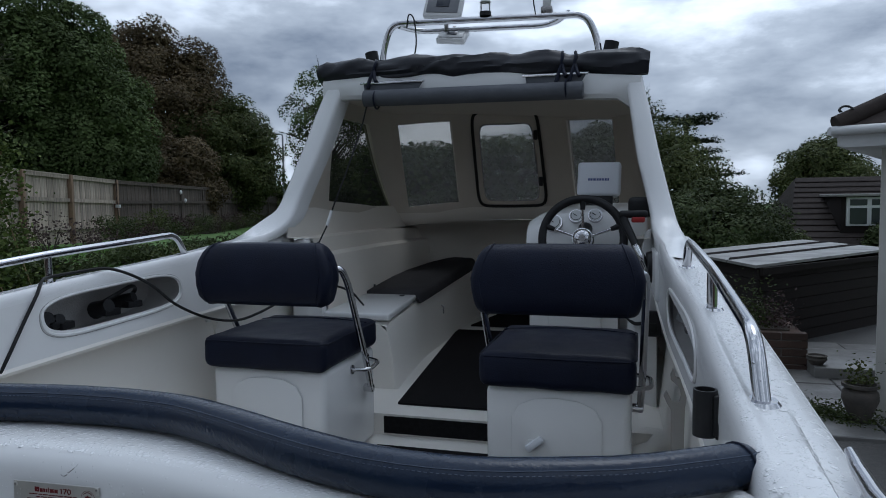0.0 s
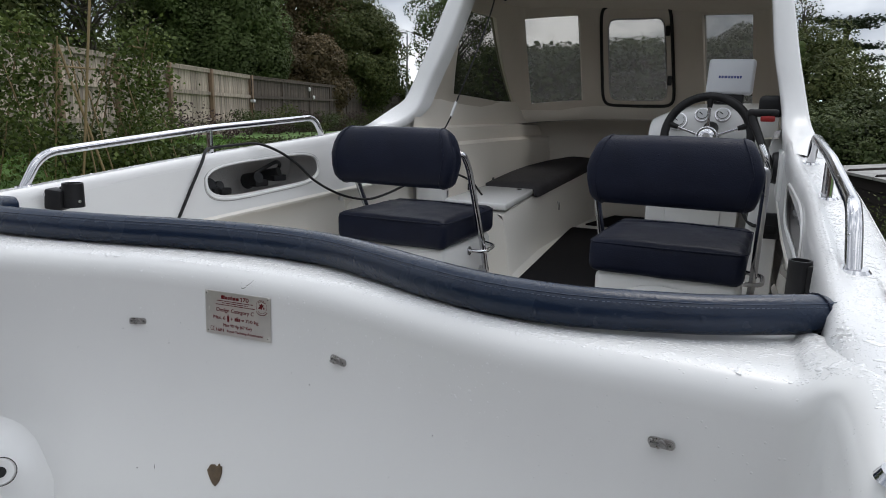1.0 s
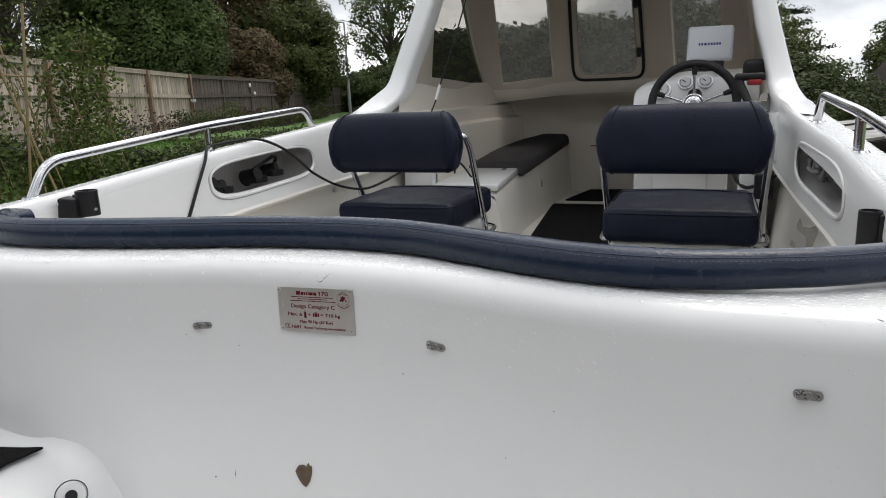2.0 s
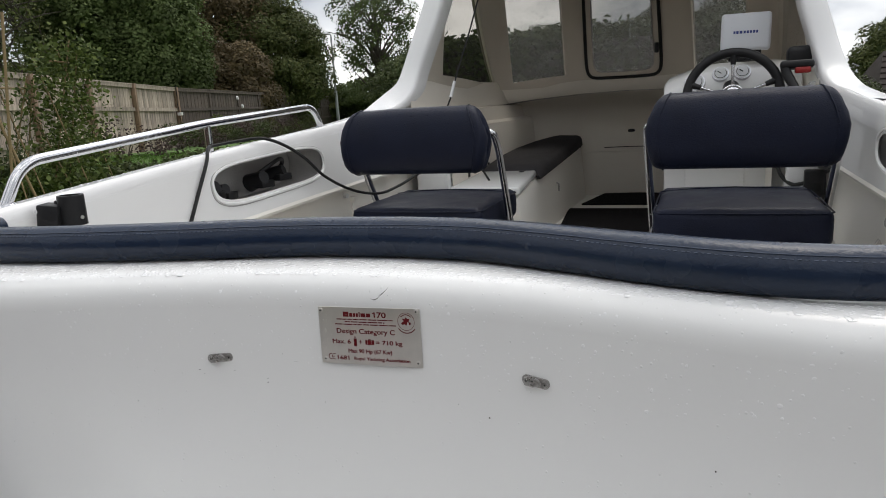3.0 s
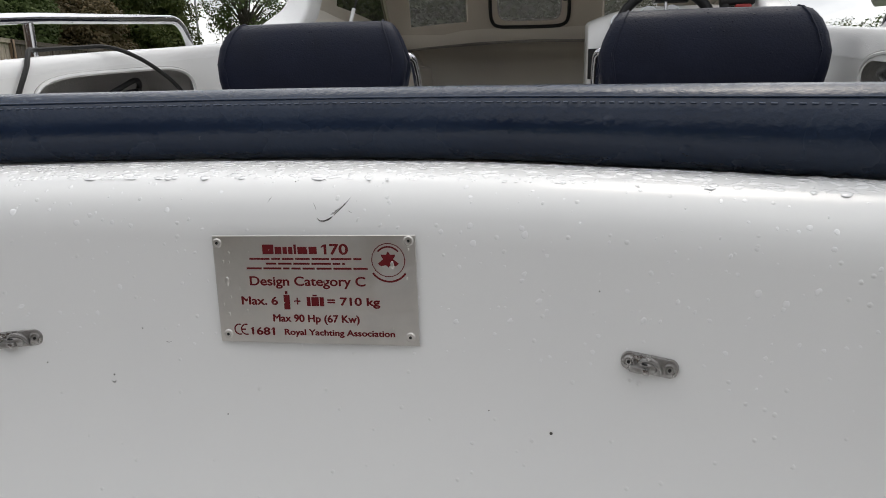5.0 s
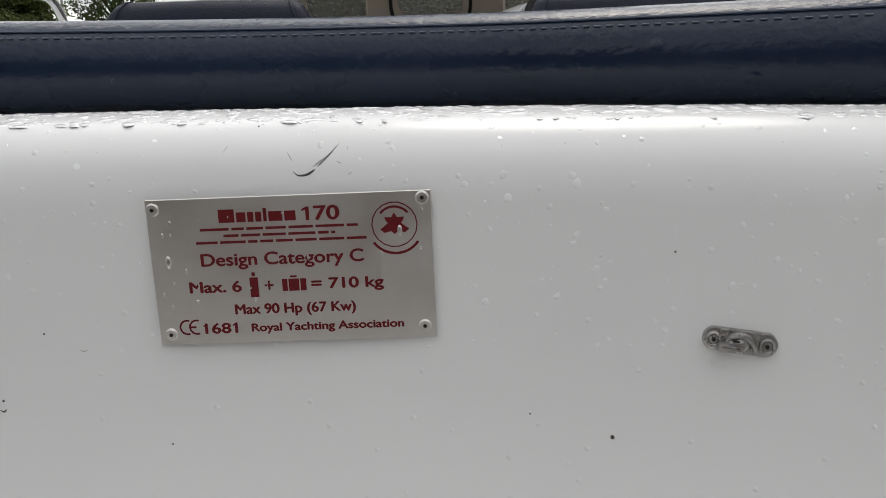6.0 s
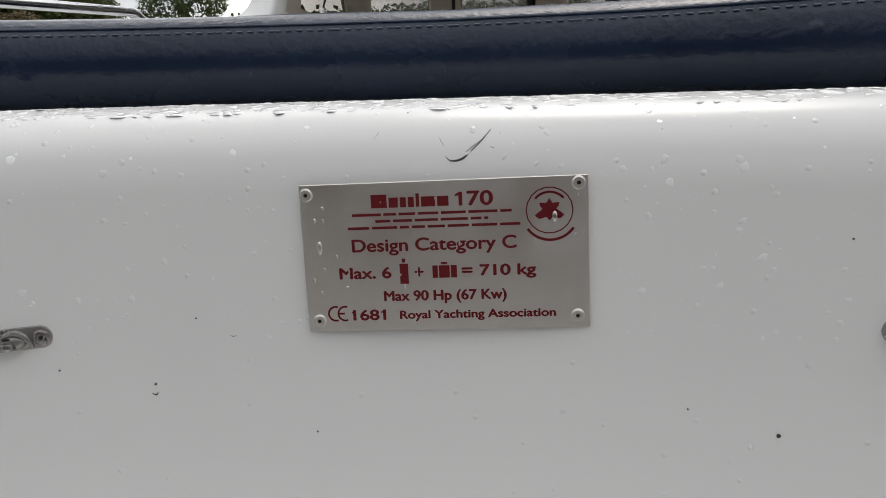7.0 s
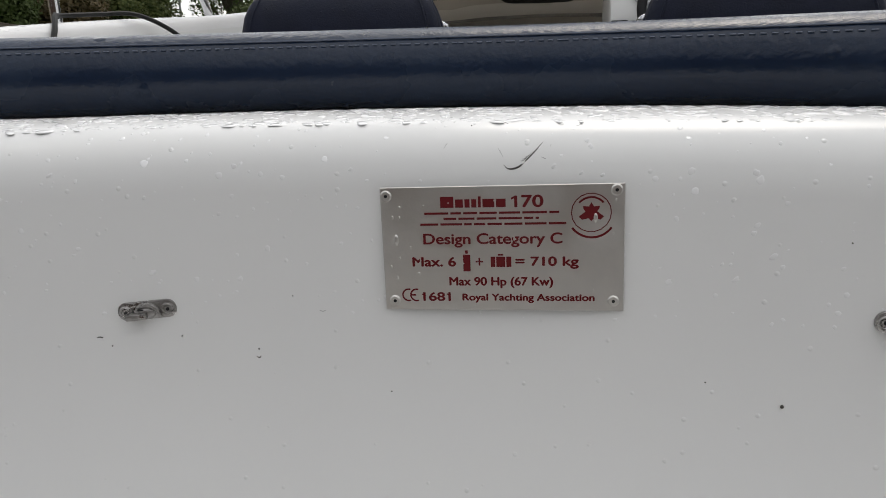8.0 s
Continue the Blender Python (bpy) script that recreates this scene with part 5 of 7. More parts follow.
thr = thing("throttle_lever", "black throttle with red trim button and steel arm", "throttle", (0.66, 1.86, 1.42))
o = Vector(thr.location)
part("base_disc", disc(0.056, 0.022, Vector((0.688, 1.79, 1.374)) - o, (-1, -0.10, 0), 30, 0.050), BLACK, thr)
part("arm", tube(arc_path([Vector((0.676, 1.785, 1.372)) - o, Vector((0.662, 1.775, 1.405)) - o, Vector((0.640, 1.80, 1.445)) - o], 0.02), 0.0125, 12), STEEL, thr, "chrome lever arm")
part("neck", tube([Vector((0.643, 1.797, 1.440)) - o, Vector((0.622, 1.825, 1.485)) - o, Vector((0.602, 1.848, 1.525)) - o, Vector((0.598, 1.850, 1.545)) - o], [0.0125, 0.014, 0.016, 0.015], 12), BLACK, thr, "black lever neck")
part("grip", block((0.098, 0.036, 0.026), Vector((0.632, 1.852, 1.552)) - o, 0.010, 3), BLACK, thr)
part("trim_button", block((0.046, 0.020, 0.020), Vector((0.648, 1.842, 1.533)) - o, 0.006), REDPL, thr, "red trim button")
part("housing", block((0.085, 0.07, 0.075), Vector((0.655, 1.965, 1.575)) - o, 0.018, 3), BLACK, thr)

vhf = thing("radio_handset", "black radio handset clipped to the white half bulkhead", "radio", (0.695, 1.82, 1.175))
part("body", block((0.062, 0.034, 0.088), (0, -0.002, 0), 0.007, 3), BLACK, vhf)
part("clip", block((0.012, 0.10, 0.03), (0.020, 0.058, 0.02), 0.004), BLACK, vhf)
part("hook", tube([(0.028, -0.01, 0.035), (0.045, -0.03, 0.05), (0.055, -0.035, 0.065)], 0.006, 8), BLACK, vhf)
part("speaker_slots", block((0.036, 0.003, 0.03), (0, -0.0195, -0.012), 0.001), RUBBER, vhf)
cc = link("handset_cable", tube(spline([(0.590, 1.97, 1.305), (0.588, 1.935, 1.25), (0.604, 1.90, 1.195), (0.635, 1.87, 1.165), (0.672, 1.845, 1.172)], 8), 0.0065, 8), RUBBER)
tagged(cc, "black handset cable looped beside the console", "cable")


# ---- rod holders ----
def rod_holder(at, s, r, lo, hi, wide):
    """A tube socket with its mounting block towards the panel on side s."""
    h = thing("rod_holder", "black plastic rod holder screwed to the inner side panel", "rod holder", at, "rod holders")
    b = tube([(0, 0, lo), (0, 0, hi)], r, 24, caps=False)
    grid([[(r * f * math.cos(2 * math.pi * i / 24), r * f * math.sin(2 * math.pi * i / 24), z) for i in range(24)] for f, z in ((1.0, hi), (0.97, hi + 0.002), (0.82, hi + 0.002), (0.79, lo + 0.006), (0.0, lo + 0.006))], b, close_v=True)
    part("socket", b, BLACK, h)
    part("mounting_block", block((wide, 0.034, hi - lo - 0.004), (s * (r + wide * 0.30), 0.004, (lo + hi) / 2 - 0.005), 0.004), BLACK, h)
    part("web", block((0.012, 0.018, (hi - lo) * 0.9), (s * r * 0.96, -0.006, (lo + hi) / 2), 0.003), BLACK, h)
    for z in (lo + 0.012, hi - 0.016):
        part("screw", disc(0.0035, 0.003, (s * (r + wide * 0.35), -0.0142, z), (0, -1, 0), 10), STEEL, h)


ph = thing("rod_holder", "black plastic rod holder screwed to the inner side panel", "rod holder", (-0.716, 0.262, 1.346), "rod holders")
b = tube([(0, 0, -0.026), (0, 0, 0.026)], 0.0225, 24, caps=False)
grid([[(0.0225 * f * math.cos(2 * math.pi * i / 24), 0.0225 * f * math.sin(2 * math.pi * i / 24), z) for i in range(24)] for f, z in ((1.0, 0.026), (0.97, 0.028), (0.80, 0.028), (0.76, -0.02), (0.0, -0.02))], b, close_v=True)
part("socket", b, BLACK, ph)
part("mounting_block", block((0.040, 0.040, 0.046), (-0.026, -0.020, -0.008), 0.005, 2, turn=pose(0, 0, 0, 0, 6, 20)), BLACK, ph)
part("web", block((0.014, 0.016, 0.044), (-0.018, -0.008, -0.002), 0.003), BLACK, ph)
part("screw", disc(0.0042, 0.003, (-0.0365, -0.0420, 0.004), (-0.1, -1, 0.1), 12), STEEL, ph)
part("screw", disc(0.0036, 0.003, (0.0225, -0.002, -0.012), (1, -0.3, 0), 12), STEEL, ph)
rod_holder((0.739, 0.322, 1.320), 1, 0.0155, -0.030, 0.030, 0.020)


# ---- moulded rod racks on the inner skin ----
# starboard rack: the shading of the recess is put into this grey
RACKSHADE = material("recess_shade_grey_plastic", (0.34, 0.325, 0.30), 0.6, second=(0.27, 0.255, 0.235), scale=8)


def rod_rack(s):
    if s < 0:
        edge = [(0.80, 0.88), (0.74, 0.88), (0.735, 0.93), (0.755, 0.95), (0.765, 0.972), (0.745, 0.985), (0.728, 0.99), (0.735, 1.02), (0.752, 1.035), (0.77, 1.06), (0.772, 1.085), (0.75, 1.09), (0.738, 1.10), (0.745, 1.13), (0.768, 1.145), (0.775, 1.165), (0.760, 1.195), (0.80, 1.205)]
        y = 1.43
    else:
        edge = [(0.732, 1.204), (0.738, 1.183), (0.754, 1.179), (0.769, 1.185), (0.773, 1.174), (0.763, 1.139), (0.759, 1.110), (0.757, 0.99), (0.728, 0.99), (0.728, 1.104), (0.718, 1.120), (0.711, 1.137), (0.717, 1.149), (0.723, 1.138), (0.730, 1.123), (0.746, 1.124), (0.750, 1.138), (0.746, 1.160), (0.727, 1.176), (0.726, 1.188)]
        y = 1.05
    b = solid([(s * x, y, z) for x, z in edge], (0, 0.012 if s > 0 else 0.022, 0))
    ob = link("rod_rack", b, RACKSHADE if s > 0 else CREAM)
    tagged(ob, "moulded rack with fishing rod notches, recess shade in its grey" if s > 0 else "cream moulded rack with notches for fishing rods", "rod rack", "rod racks")
    if s < 0:
        kn = link("rack_knob", disc(0.011, 0.02, (s * 0.782, 1.40, 1.208), (-s, -0.3, 0), 14, 0.008), WHITEPL)
        tagged(kn, "small pale knob above the rod rack", "knob")


rod_rack(-1)
rod_rack(1)
srl = thing("stern_handle", "curved polished stainless stern handle on the wet quarter deck", "rail", (0.793, -0.262, zg(-0.262) - 0.003))
part("flange", disc(0.021, 0.006, (0, 0, 0.002), (0, 0, 1), 24, 0.017), STEEL, srl)
part("tube", tube(arc_path([(0, 0, 0), (0.006, -0.012, 0.045), (0.040, -0.13, 0.060), (0.046, -0.215, 0.058), (0.048, -0.235, 0.0)], 0.03, 7), 0.0115, 14), STEEL, srl)
part("flange", disc(0.021, 0.006, (0.048, -0.235, 0.002), (0, 0, 1), 24, 0.017), STEEL, srl)
clt = thing("mooring_cleat", "polished horn cleat on the outer edge of the gunwale", "cleat", (0.853, 0.03, zg(0.03) - 0.035))
part("base", block((0.026, 0.085, 0.008), (0, 0, 0.004), 0.003, 2), STEEL, clt)
for y in (-0.018, 0.018):
    part("foot", tube([(0, y, 0.004), (0, y * 0.9, 0.026)], [0.009, 0.007], 10), STEEL, clt)
part("horn_bar", tube([(0.002, -0.085, 0.036), (0, -0.05, 0.032), (0, 0.0, 0.028), (0, 0.05, 0.033), (0.002, 0.088, 0.038)], [0.005, 0.0075, 0.009, 0.0075, 0.005], 12), STEEL, clt)
strap = thing("strap_bracket", "small white bracket with two black straps on the skin", "bracket", (-0.765, 0.62, 1.10))
part("bracket_plate", block((0.012, 0.055, 0.05), (0.004, 0.02, 0.03), 0.005), WHITEPL, strap)
for y in (-0.02, 0.03):
    part("strap", block((0.006, 0.008, 0.12), (0.006, y, -0.02), 0.002, turn=pose(0, 0, 0, -12, 0, 0)), BLACK, strap)

# gear in the pockets
rng = random.Random(8)
for y, z, r, h in ((0.75, 1.312, 0.028, 0.03), (0.79, 1.306, 0.020, 0.02), (0.96, 1.316, 0.026, 0.022), (1.05, 1.326, 0.022, 0.02)):
    gear = disc(r, 0.06, (-0.815, y, z), (1, 0.2 * rng.uniform(-1, 1), 0.3), 14, r * 0.7)
    merge(gear, block((0.07, 0.05, 0.020), (-0.815, y + 0.012, z - 0.012), 0.004, turn=pose(0, 0, 0, 0, 0, rng.uniform(-20, 20))))
    tagged(link("boat_fitting", gear, BLACK), "black plastic fitting stowed inside the coaming pocket", "fitting", "fittings in the pocket")
hose = link("hose_loop", tube(spline([(-0.82, 0.95, 1.325), (-0.80, 1.0, 1.35), (-0.80, 1.06, 1.366), (-0.82, 1.10, 1.35), (-0.83, 1.08, 1.325)], 6), 0.006, 8), BLACK)
tagged(hose, "bent black hose stowed inside the coaming pocket", "hose")
b = bmesh.new()
rng = random.Random(12)
for k in range(9):
    ph, cyy, ry, rz = rng.uniform(0, 6), 0.98 + rng.uniform(-0.09, 0.12), rng.uniform(0.06, 0.12), rng.uniform(0.018, 0.036)
    tube([(0.748 + 0.008 * k + 0.005 * math.sin(3 * a + ph), cyy + ry * math.cos(a), 1.342 + 0.05 * (cyy - 0.95) + rz * math.sin(a)) for a in [2 * math.pi * i / 24 for i in range(24)]], 0.0055, 7, b, closed=True)
ob = link("rope_coil", b, ROPE)
tagged(ob, "grey coiled rope stowed in the coaming pocket", "rope")

# ---- loose cables ----
c = link("power_cable", tube(spline([(-0.748, 0.545, 1.19), (-0.744, 0.585, 1.25), (-0.752, 0.645, 1.33), (-0.762, 0.695, 1.390), (-0.785, 0.735, 1.420), (-0.810, 0.785, 1.424), (-0.795, 0.87, 1.430), (-0.765, 0.93, 1.432), (-0.735, 0.985, 1.410), (-0.712, 1.05, 1.368), (-0.690, 1.12, 1.305), (-0.655, 1.22, 1.250), (-0.615, 1.32, 1.226), (-0.58, 1.41, 1.240), (-0.54, 1.51, 1.272), (-0.48, 1.66, 1.305), (-0.45, 1.85, 1.26), (-0.44, 1.97, 1.185)], 8), 0.0043, 8), RUBBER)
tagged(c, "loose black power cable draped over gunwale and coaming", "cable")
ant = thing("aerial_lead", "thin black aerial lead with white plug hanging in the cabin", "cable", (-0.547, 1.89, 1.534))
o = Vector(ant.location)
part("lead", tube([Vector(p) - o for p in spline([(-0.445, 2.07, 2.02), (-0.462, 2.05, 1.93), (-0.50, 1.99, 1.76), (-0.535, 1.915, 1.60), (-0.55, 1.88, 1.52), (-0.575, 1.80, 1.40), (-0.56, 1.72, 1.30)], 8)], 0.0032, 7), RUBBER, ant)
part("plug", tube([Vector((-0.541, 1.903, 1.575)) - o, Vector((-0.551, 1.878, 1.515)) - o], 0.0062, 10), WHITEPL, ant, "white cable plug")

# ---- roof gear ----
rng = random.Random(2)
pts, rr = [], []
for i in range(37):
    t = i / 36
    x = -0.685 + 1.37 * t
    pts.append((x, 2.135 + 0.008 * noise.noise((x * 5, 1, 0)), 2.143 + 0.008 * math.sin(t * math.pi) - 0.034 * x + 0.008 * noise.noise((x * 7, 3, 0))))
    pinch = math.exp(-((x + 0.42) / 0.045) ** 2) * 0.30 + math.exp(-((x - 0.40) / 0.06) ** 2) * 0.16
    rr.append((0.050 + 0.012 * noise.noise((x * 9, 7, 2)) + 0.008 * abs(x)) * (1 - pinch))
rr[0], rr[-1] = 0.038, 0.042
can = thing("rolled_canopy", "rolled black canvas canopy tied along the cabin roof", "canopy", (0, 2.13, 2.13))
o = Vector(can.location)
b = tube([Vector(p) - o for p in spline(pts, 3)], [rr[min(i // 3, 36)] * (1 - i % 3 / 3) + rr[min(i // 3 + 1, 36)] * (i % 3 / 3) for i in range(109)], 30)
for v in b.verts:
    w = Vector((v.co.x * 2.6, v.co.y * 15, v.co.z * 15))
    fold = 0.5 - abs(noise.noise(w) * 2 % 1.0 - 0.5)
    v.co += Vector((0, v.co.y, v.co.z)).normalized() * (0.020 * (fold - 0.25) + 0.002 * noise.noise(v.co * 40))
part("roll", b, CANVAS, can)
for x, r_s in ((-0.42, 0.041), (0.36, 0.047), (0.41, 0.045)):
    zc = 2.150 - 0.034 * x
    part("tie_strap", tube([Vector((x, 2.135, zc)) - o + Vector((0.003 * math.sin(k), r_s * math.cos(2 * math.pi * k / 20), r_s * math.sin(2 * math.pi * k / 20))) for k in range(20)], 0.0065, 6, closed=True), NAVY, can, "navy tie strap")
    for k in (-1, 1):
        part("tie_end", tube([Vector((x, 2.090, zc - 0.012)) - o, Vector((x + 0.010 * k, 2.070, zc - 0.045)) - o, Vector((x + 0.020 * k, 2.062, zc - 0.072 + 0.012 * k)) - o], [0.009, 0.008, 0.009], 6), NAVY, can)
for x0, x1, z in ((-0.473, -0.194, 2.102), (0.208, 0.462, 2.090)):
    part("track", tube([Vector((x0, 2.070, z)) - o, Vector((x1, 2.070, z - 0.004)) - o], 0.0055, 8), STEEL, can, "short chrome track")
    part("flap", solid([Vector(p) - o for p in ((x0 + 0.012, 2.074, z - 0.004), (x1 - 0.008, 2.074, z - 0.006), (x1 - 0.036, 2.066, z - 0.050), (x0 + 0.02, 2.066, z - 0.050))], (0, 0.004, 0)), BLIND, can, "grey cloth flap")
bl = thing("rolled_blind", "rolled grey cloth blind under the cabin roof edge", "blind", (0, 2.062, 2.03))
part("roll", tube([(-0.452 + 0.895 * i / 12, 0.0 + 0.003 * noise.noise((i, 0, 0)), 0.008 - 0.016 * i / 12 + 0.003 * noise.noise((i, 5, 0))) for i in range(13)], 0.0335, 18), BLIND, bl)
for x in (-0.40, 0.38):
    part("tie_strap", tube([Vector((x, 0.036 * math.cos(2 * math.pi * k / 18), 0.036 * math.sin(2 * math.pi * k / 18))) for k in range(18)], 0.004, 6, closed=True), NAVY, bl)

arch = thing("roof_arch", "polished stainless tube arch on the cabin roof", "arch", (0, 2.4, 2.12))
o = Vector(arch.location)
part("hoop", tube([p - o for p in arc_path([(-0.492, 2.36, 2.115), (-0.478, 2.36, 2.30), (-0.44, 2.36, 2.415), (0.43, 2.36, 2.382), (0.475, 2.36, 2.29), (0.50, 2.36, 2.11)], 0.07, 8)], 0.0145, 14), STEEL, arch)
part("rear_hoop", tube([p - o for p in arc_path([(-0.40, 2.36, 2.402), (-0.34, 2.475, 2.398), (0.27, 2.475, 2.378), (0.36, 2.36, 2.395)], 0.09, 8)], 0.0125, 12), STEEL, arch)
for x, z in ((-0.492, 2.118), (0.50, 2.113)):
    part("foot", disc(0.032, 0.012, Vector((x, 2.36, z)) - o, (0, 0, 1), 18, 0.024), STEEL, arch)
for s in (-1, 1):
    h = thing("rod_socket", "black rod socket clamped to the roof arch leg", "rod holder", (s * 0.52, 2.36, 2.232 - 0.016 * s), "arch rod sockets")
    part("socket", tube([(0, 0, -0.045), (s * 0.018, 0, 0.045)], 0.030, 18), BLACK, h)
    part("clamp", block((0.06, 0.05, 0.03), (-s * 0.025, 0, -0.01), 0.006), BLACK, h)


PANELGREY = material("grey_lamp_face", (0.20, 0.205, 0.22), 0.35, second=(0.15, 0.155, 0.17), scale=20)


def work_light(at, tilt, size, name, label):
    w = thing(name, label, "lamp", at)
    m = pose(0, 0, 0, tilt, 6, 0)
    part("housing", xform(block((size, 0.03, size * 0.8), (0, 0, 0), 0.008), m), WHITEPL, w)
    part("panel", xform(block((size * 0.82, 0.004, size * 0.62), (0, -0.0165, 0), 0.001), m), DIAL if name == "deck_light" else PANELGREY, w)
    part("cell", xform(block((size * 0.34, 0.003, size * 0.34), (0, -0.020, 0.004), 0.001), m), SOLAR, w)
    low = 0.62 if name == "solar_light" else -0.35
    part("stem", tube([(0, 0.02, -size * 0.3 * (1 if low > 0 else -1)), (0.0, 0.03, -size * low)], 0.010, 10), DULL, w)


work_light((-0.205, 2.43, 2.50), -22, 0.18, "solar_light", "white framed solar light mounted above the roof arch")
work_light((-0.175, 2.46, 2.36), -52, 0.135, "deck_light", "pale flat deck light hung under the roof arch")
nav = thing("masthead_light", "small clear masthead light on the roof arch", "lamp", (0.0, 2.36, 2.42))
part("base", disc(0.026, 0.018, (0, 0, 0.0), (0, 0, 1), 20), BLACK, nav)
part("lens", disc(0.022, 0.042, (0, 0, 0.030), (0, 0, 1), 20), CLEARPL, nav)
part("cap", disc(0.025, 0.012, (0, 0, 0.056), (0, 0, 1), 20, 0.020), WHITEPL, nav)
horn = thing("aerial_mount", "small grey aerial bracket clamped on the roof arch", "bracket", (0.265, 2.38, 2.41))
part("clamp", block((0.05, 0.04, 0.03), (0, 0, 0.008), 0.006), DULL, horn)
part("bracket", block((0.034, 0.03, 0.05), (0, 0, 0.042), 0.008), WHITEPL, horn)
part("knob", disc(0.016, 0.05, (0.01, 0, 0.062), (1, 0, 0.2), 14), DULL, horn)
lead = link("roof_lead", tube(spline([(0.22, 2.35, 2.40), (0.215, 2.34, 2.46), (0.24, 2.36, 2.50), (0.262, 2.38, 2.48)], 6), 0.003, 6), RUBBER)
tagged(lead, "thin black lead looped to the aerial bracket", "cable")
lead = link("roof_lead", tube(spline([(-0.36, 2.35, 2.39), (-0.345, 2.335, 2.44), (-0.32, 2.33, 2.42), (-0.30, 2.30, 2.32), (-0.29, 2.24, 2.24), (-0.285, 2.17, 2.20)], 6), 0.0034, 6), RUBBER)
tagged(lead, "thin black lead from the roof arch to the canopy", "cable")

# ---- hatch in the front of the cabin ----
hat = thing("front_hatch", "cabin front hatch with black rubber frame and two hinges", "hatch", tuple(wall_point(5.88, 0.5, 0.03)))
o = Vector(hat.location)
k0, k1, h0, h1 = HOLES[2]
kc, hc, kr, hr = (k0 + k1) / 2, (h0 + h1) / 2, (k1 - k0) / 2, (h1 - h0) / 2
pts = []
for i in range(56):
    a = 2 * math.pi * i / 56
    ca_, sa_ = math.cos(a), math.sin(a)
    pts.append((kc + 1.07 * kr * math.copysign(abs(ca_) ** 0.22, ca_), hc + 1.03 * hr * math.copysign(abs(sa_) ** 0.22, sa_)))
part("rubber_frame", tube([wall_point(k, h, 0.044) - o for k, h in pts], 0.0085, 8, closed=True), RUBBER, hat)
inner = [((k - kc) * 0.80 + kc, (h - hc) * 0.81 + hc - 0.03) for k, h in pts]
part("hatch_panel", grid([[wall_point(k, h, 0.039) - o for k, h in pts], [wall_point(k, h, 0.039) - o for k, h in inner], [wall_point(k, h, 0.020) - o for k, h in inner]], close_v=True), LINING, hat, "beige margin round the hatch glass")
part("inner_frame", tube([wall_point(k, h, 0.040) - o for k, h in inner], 0.004, 6, closed=True), DULL, hat)
for h in (0.30, 0.74):
    part("hinge", block((0.022, 0.022, 0.05), wall_point(k1 - 0.02, h, 0.055) - o, 0.005), BLACK, hat)


# ---- rain beads lying on the decks ----
BEAD = material("rain_bead_on_white", (0.80, 0.80, 0.80), 0.04, spec=0.6, coat=0.6)


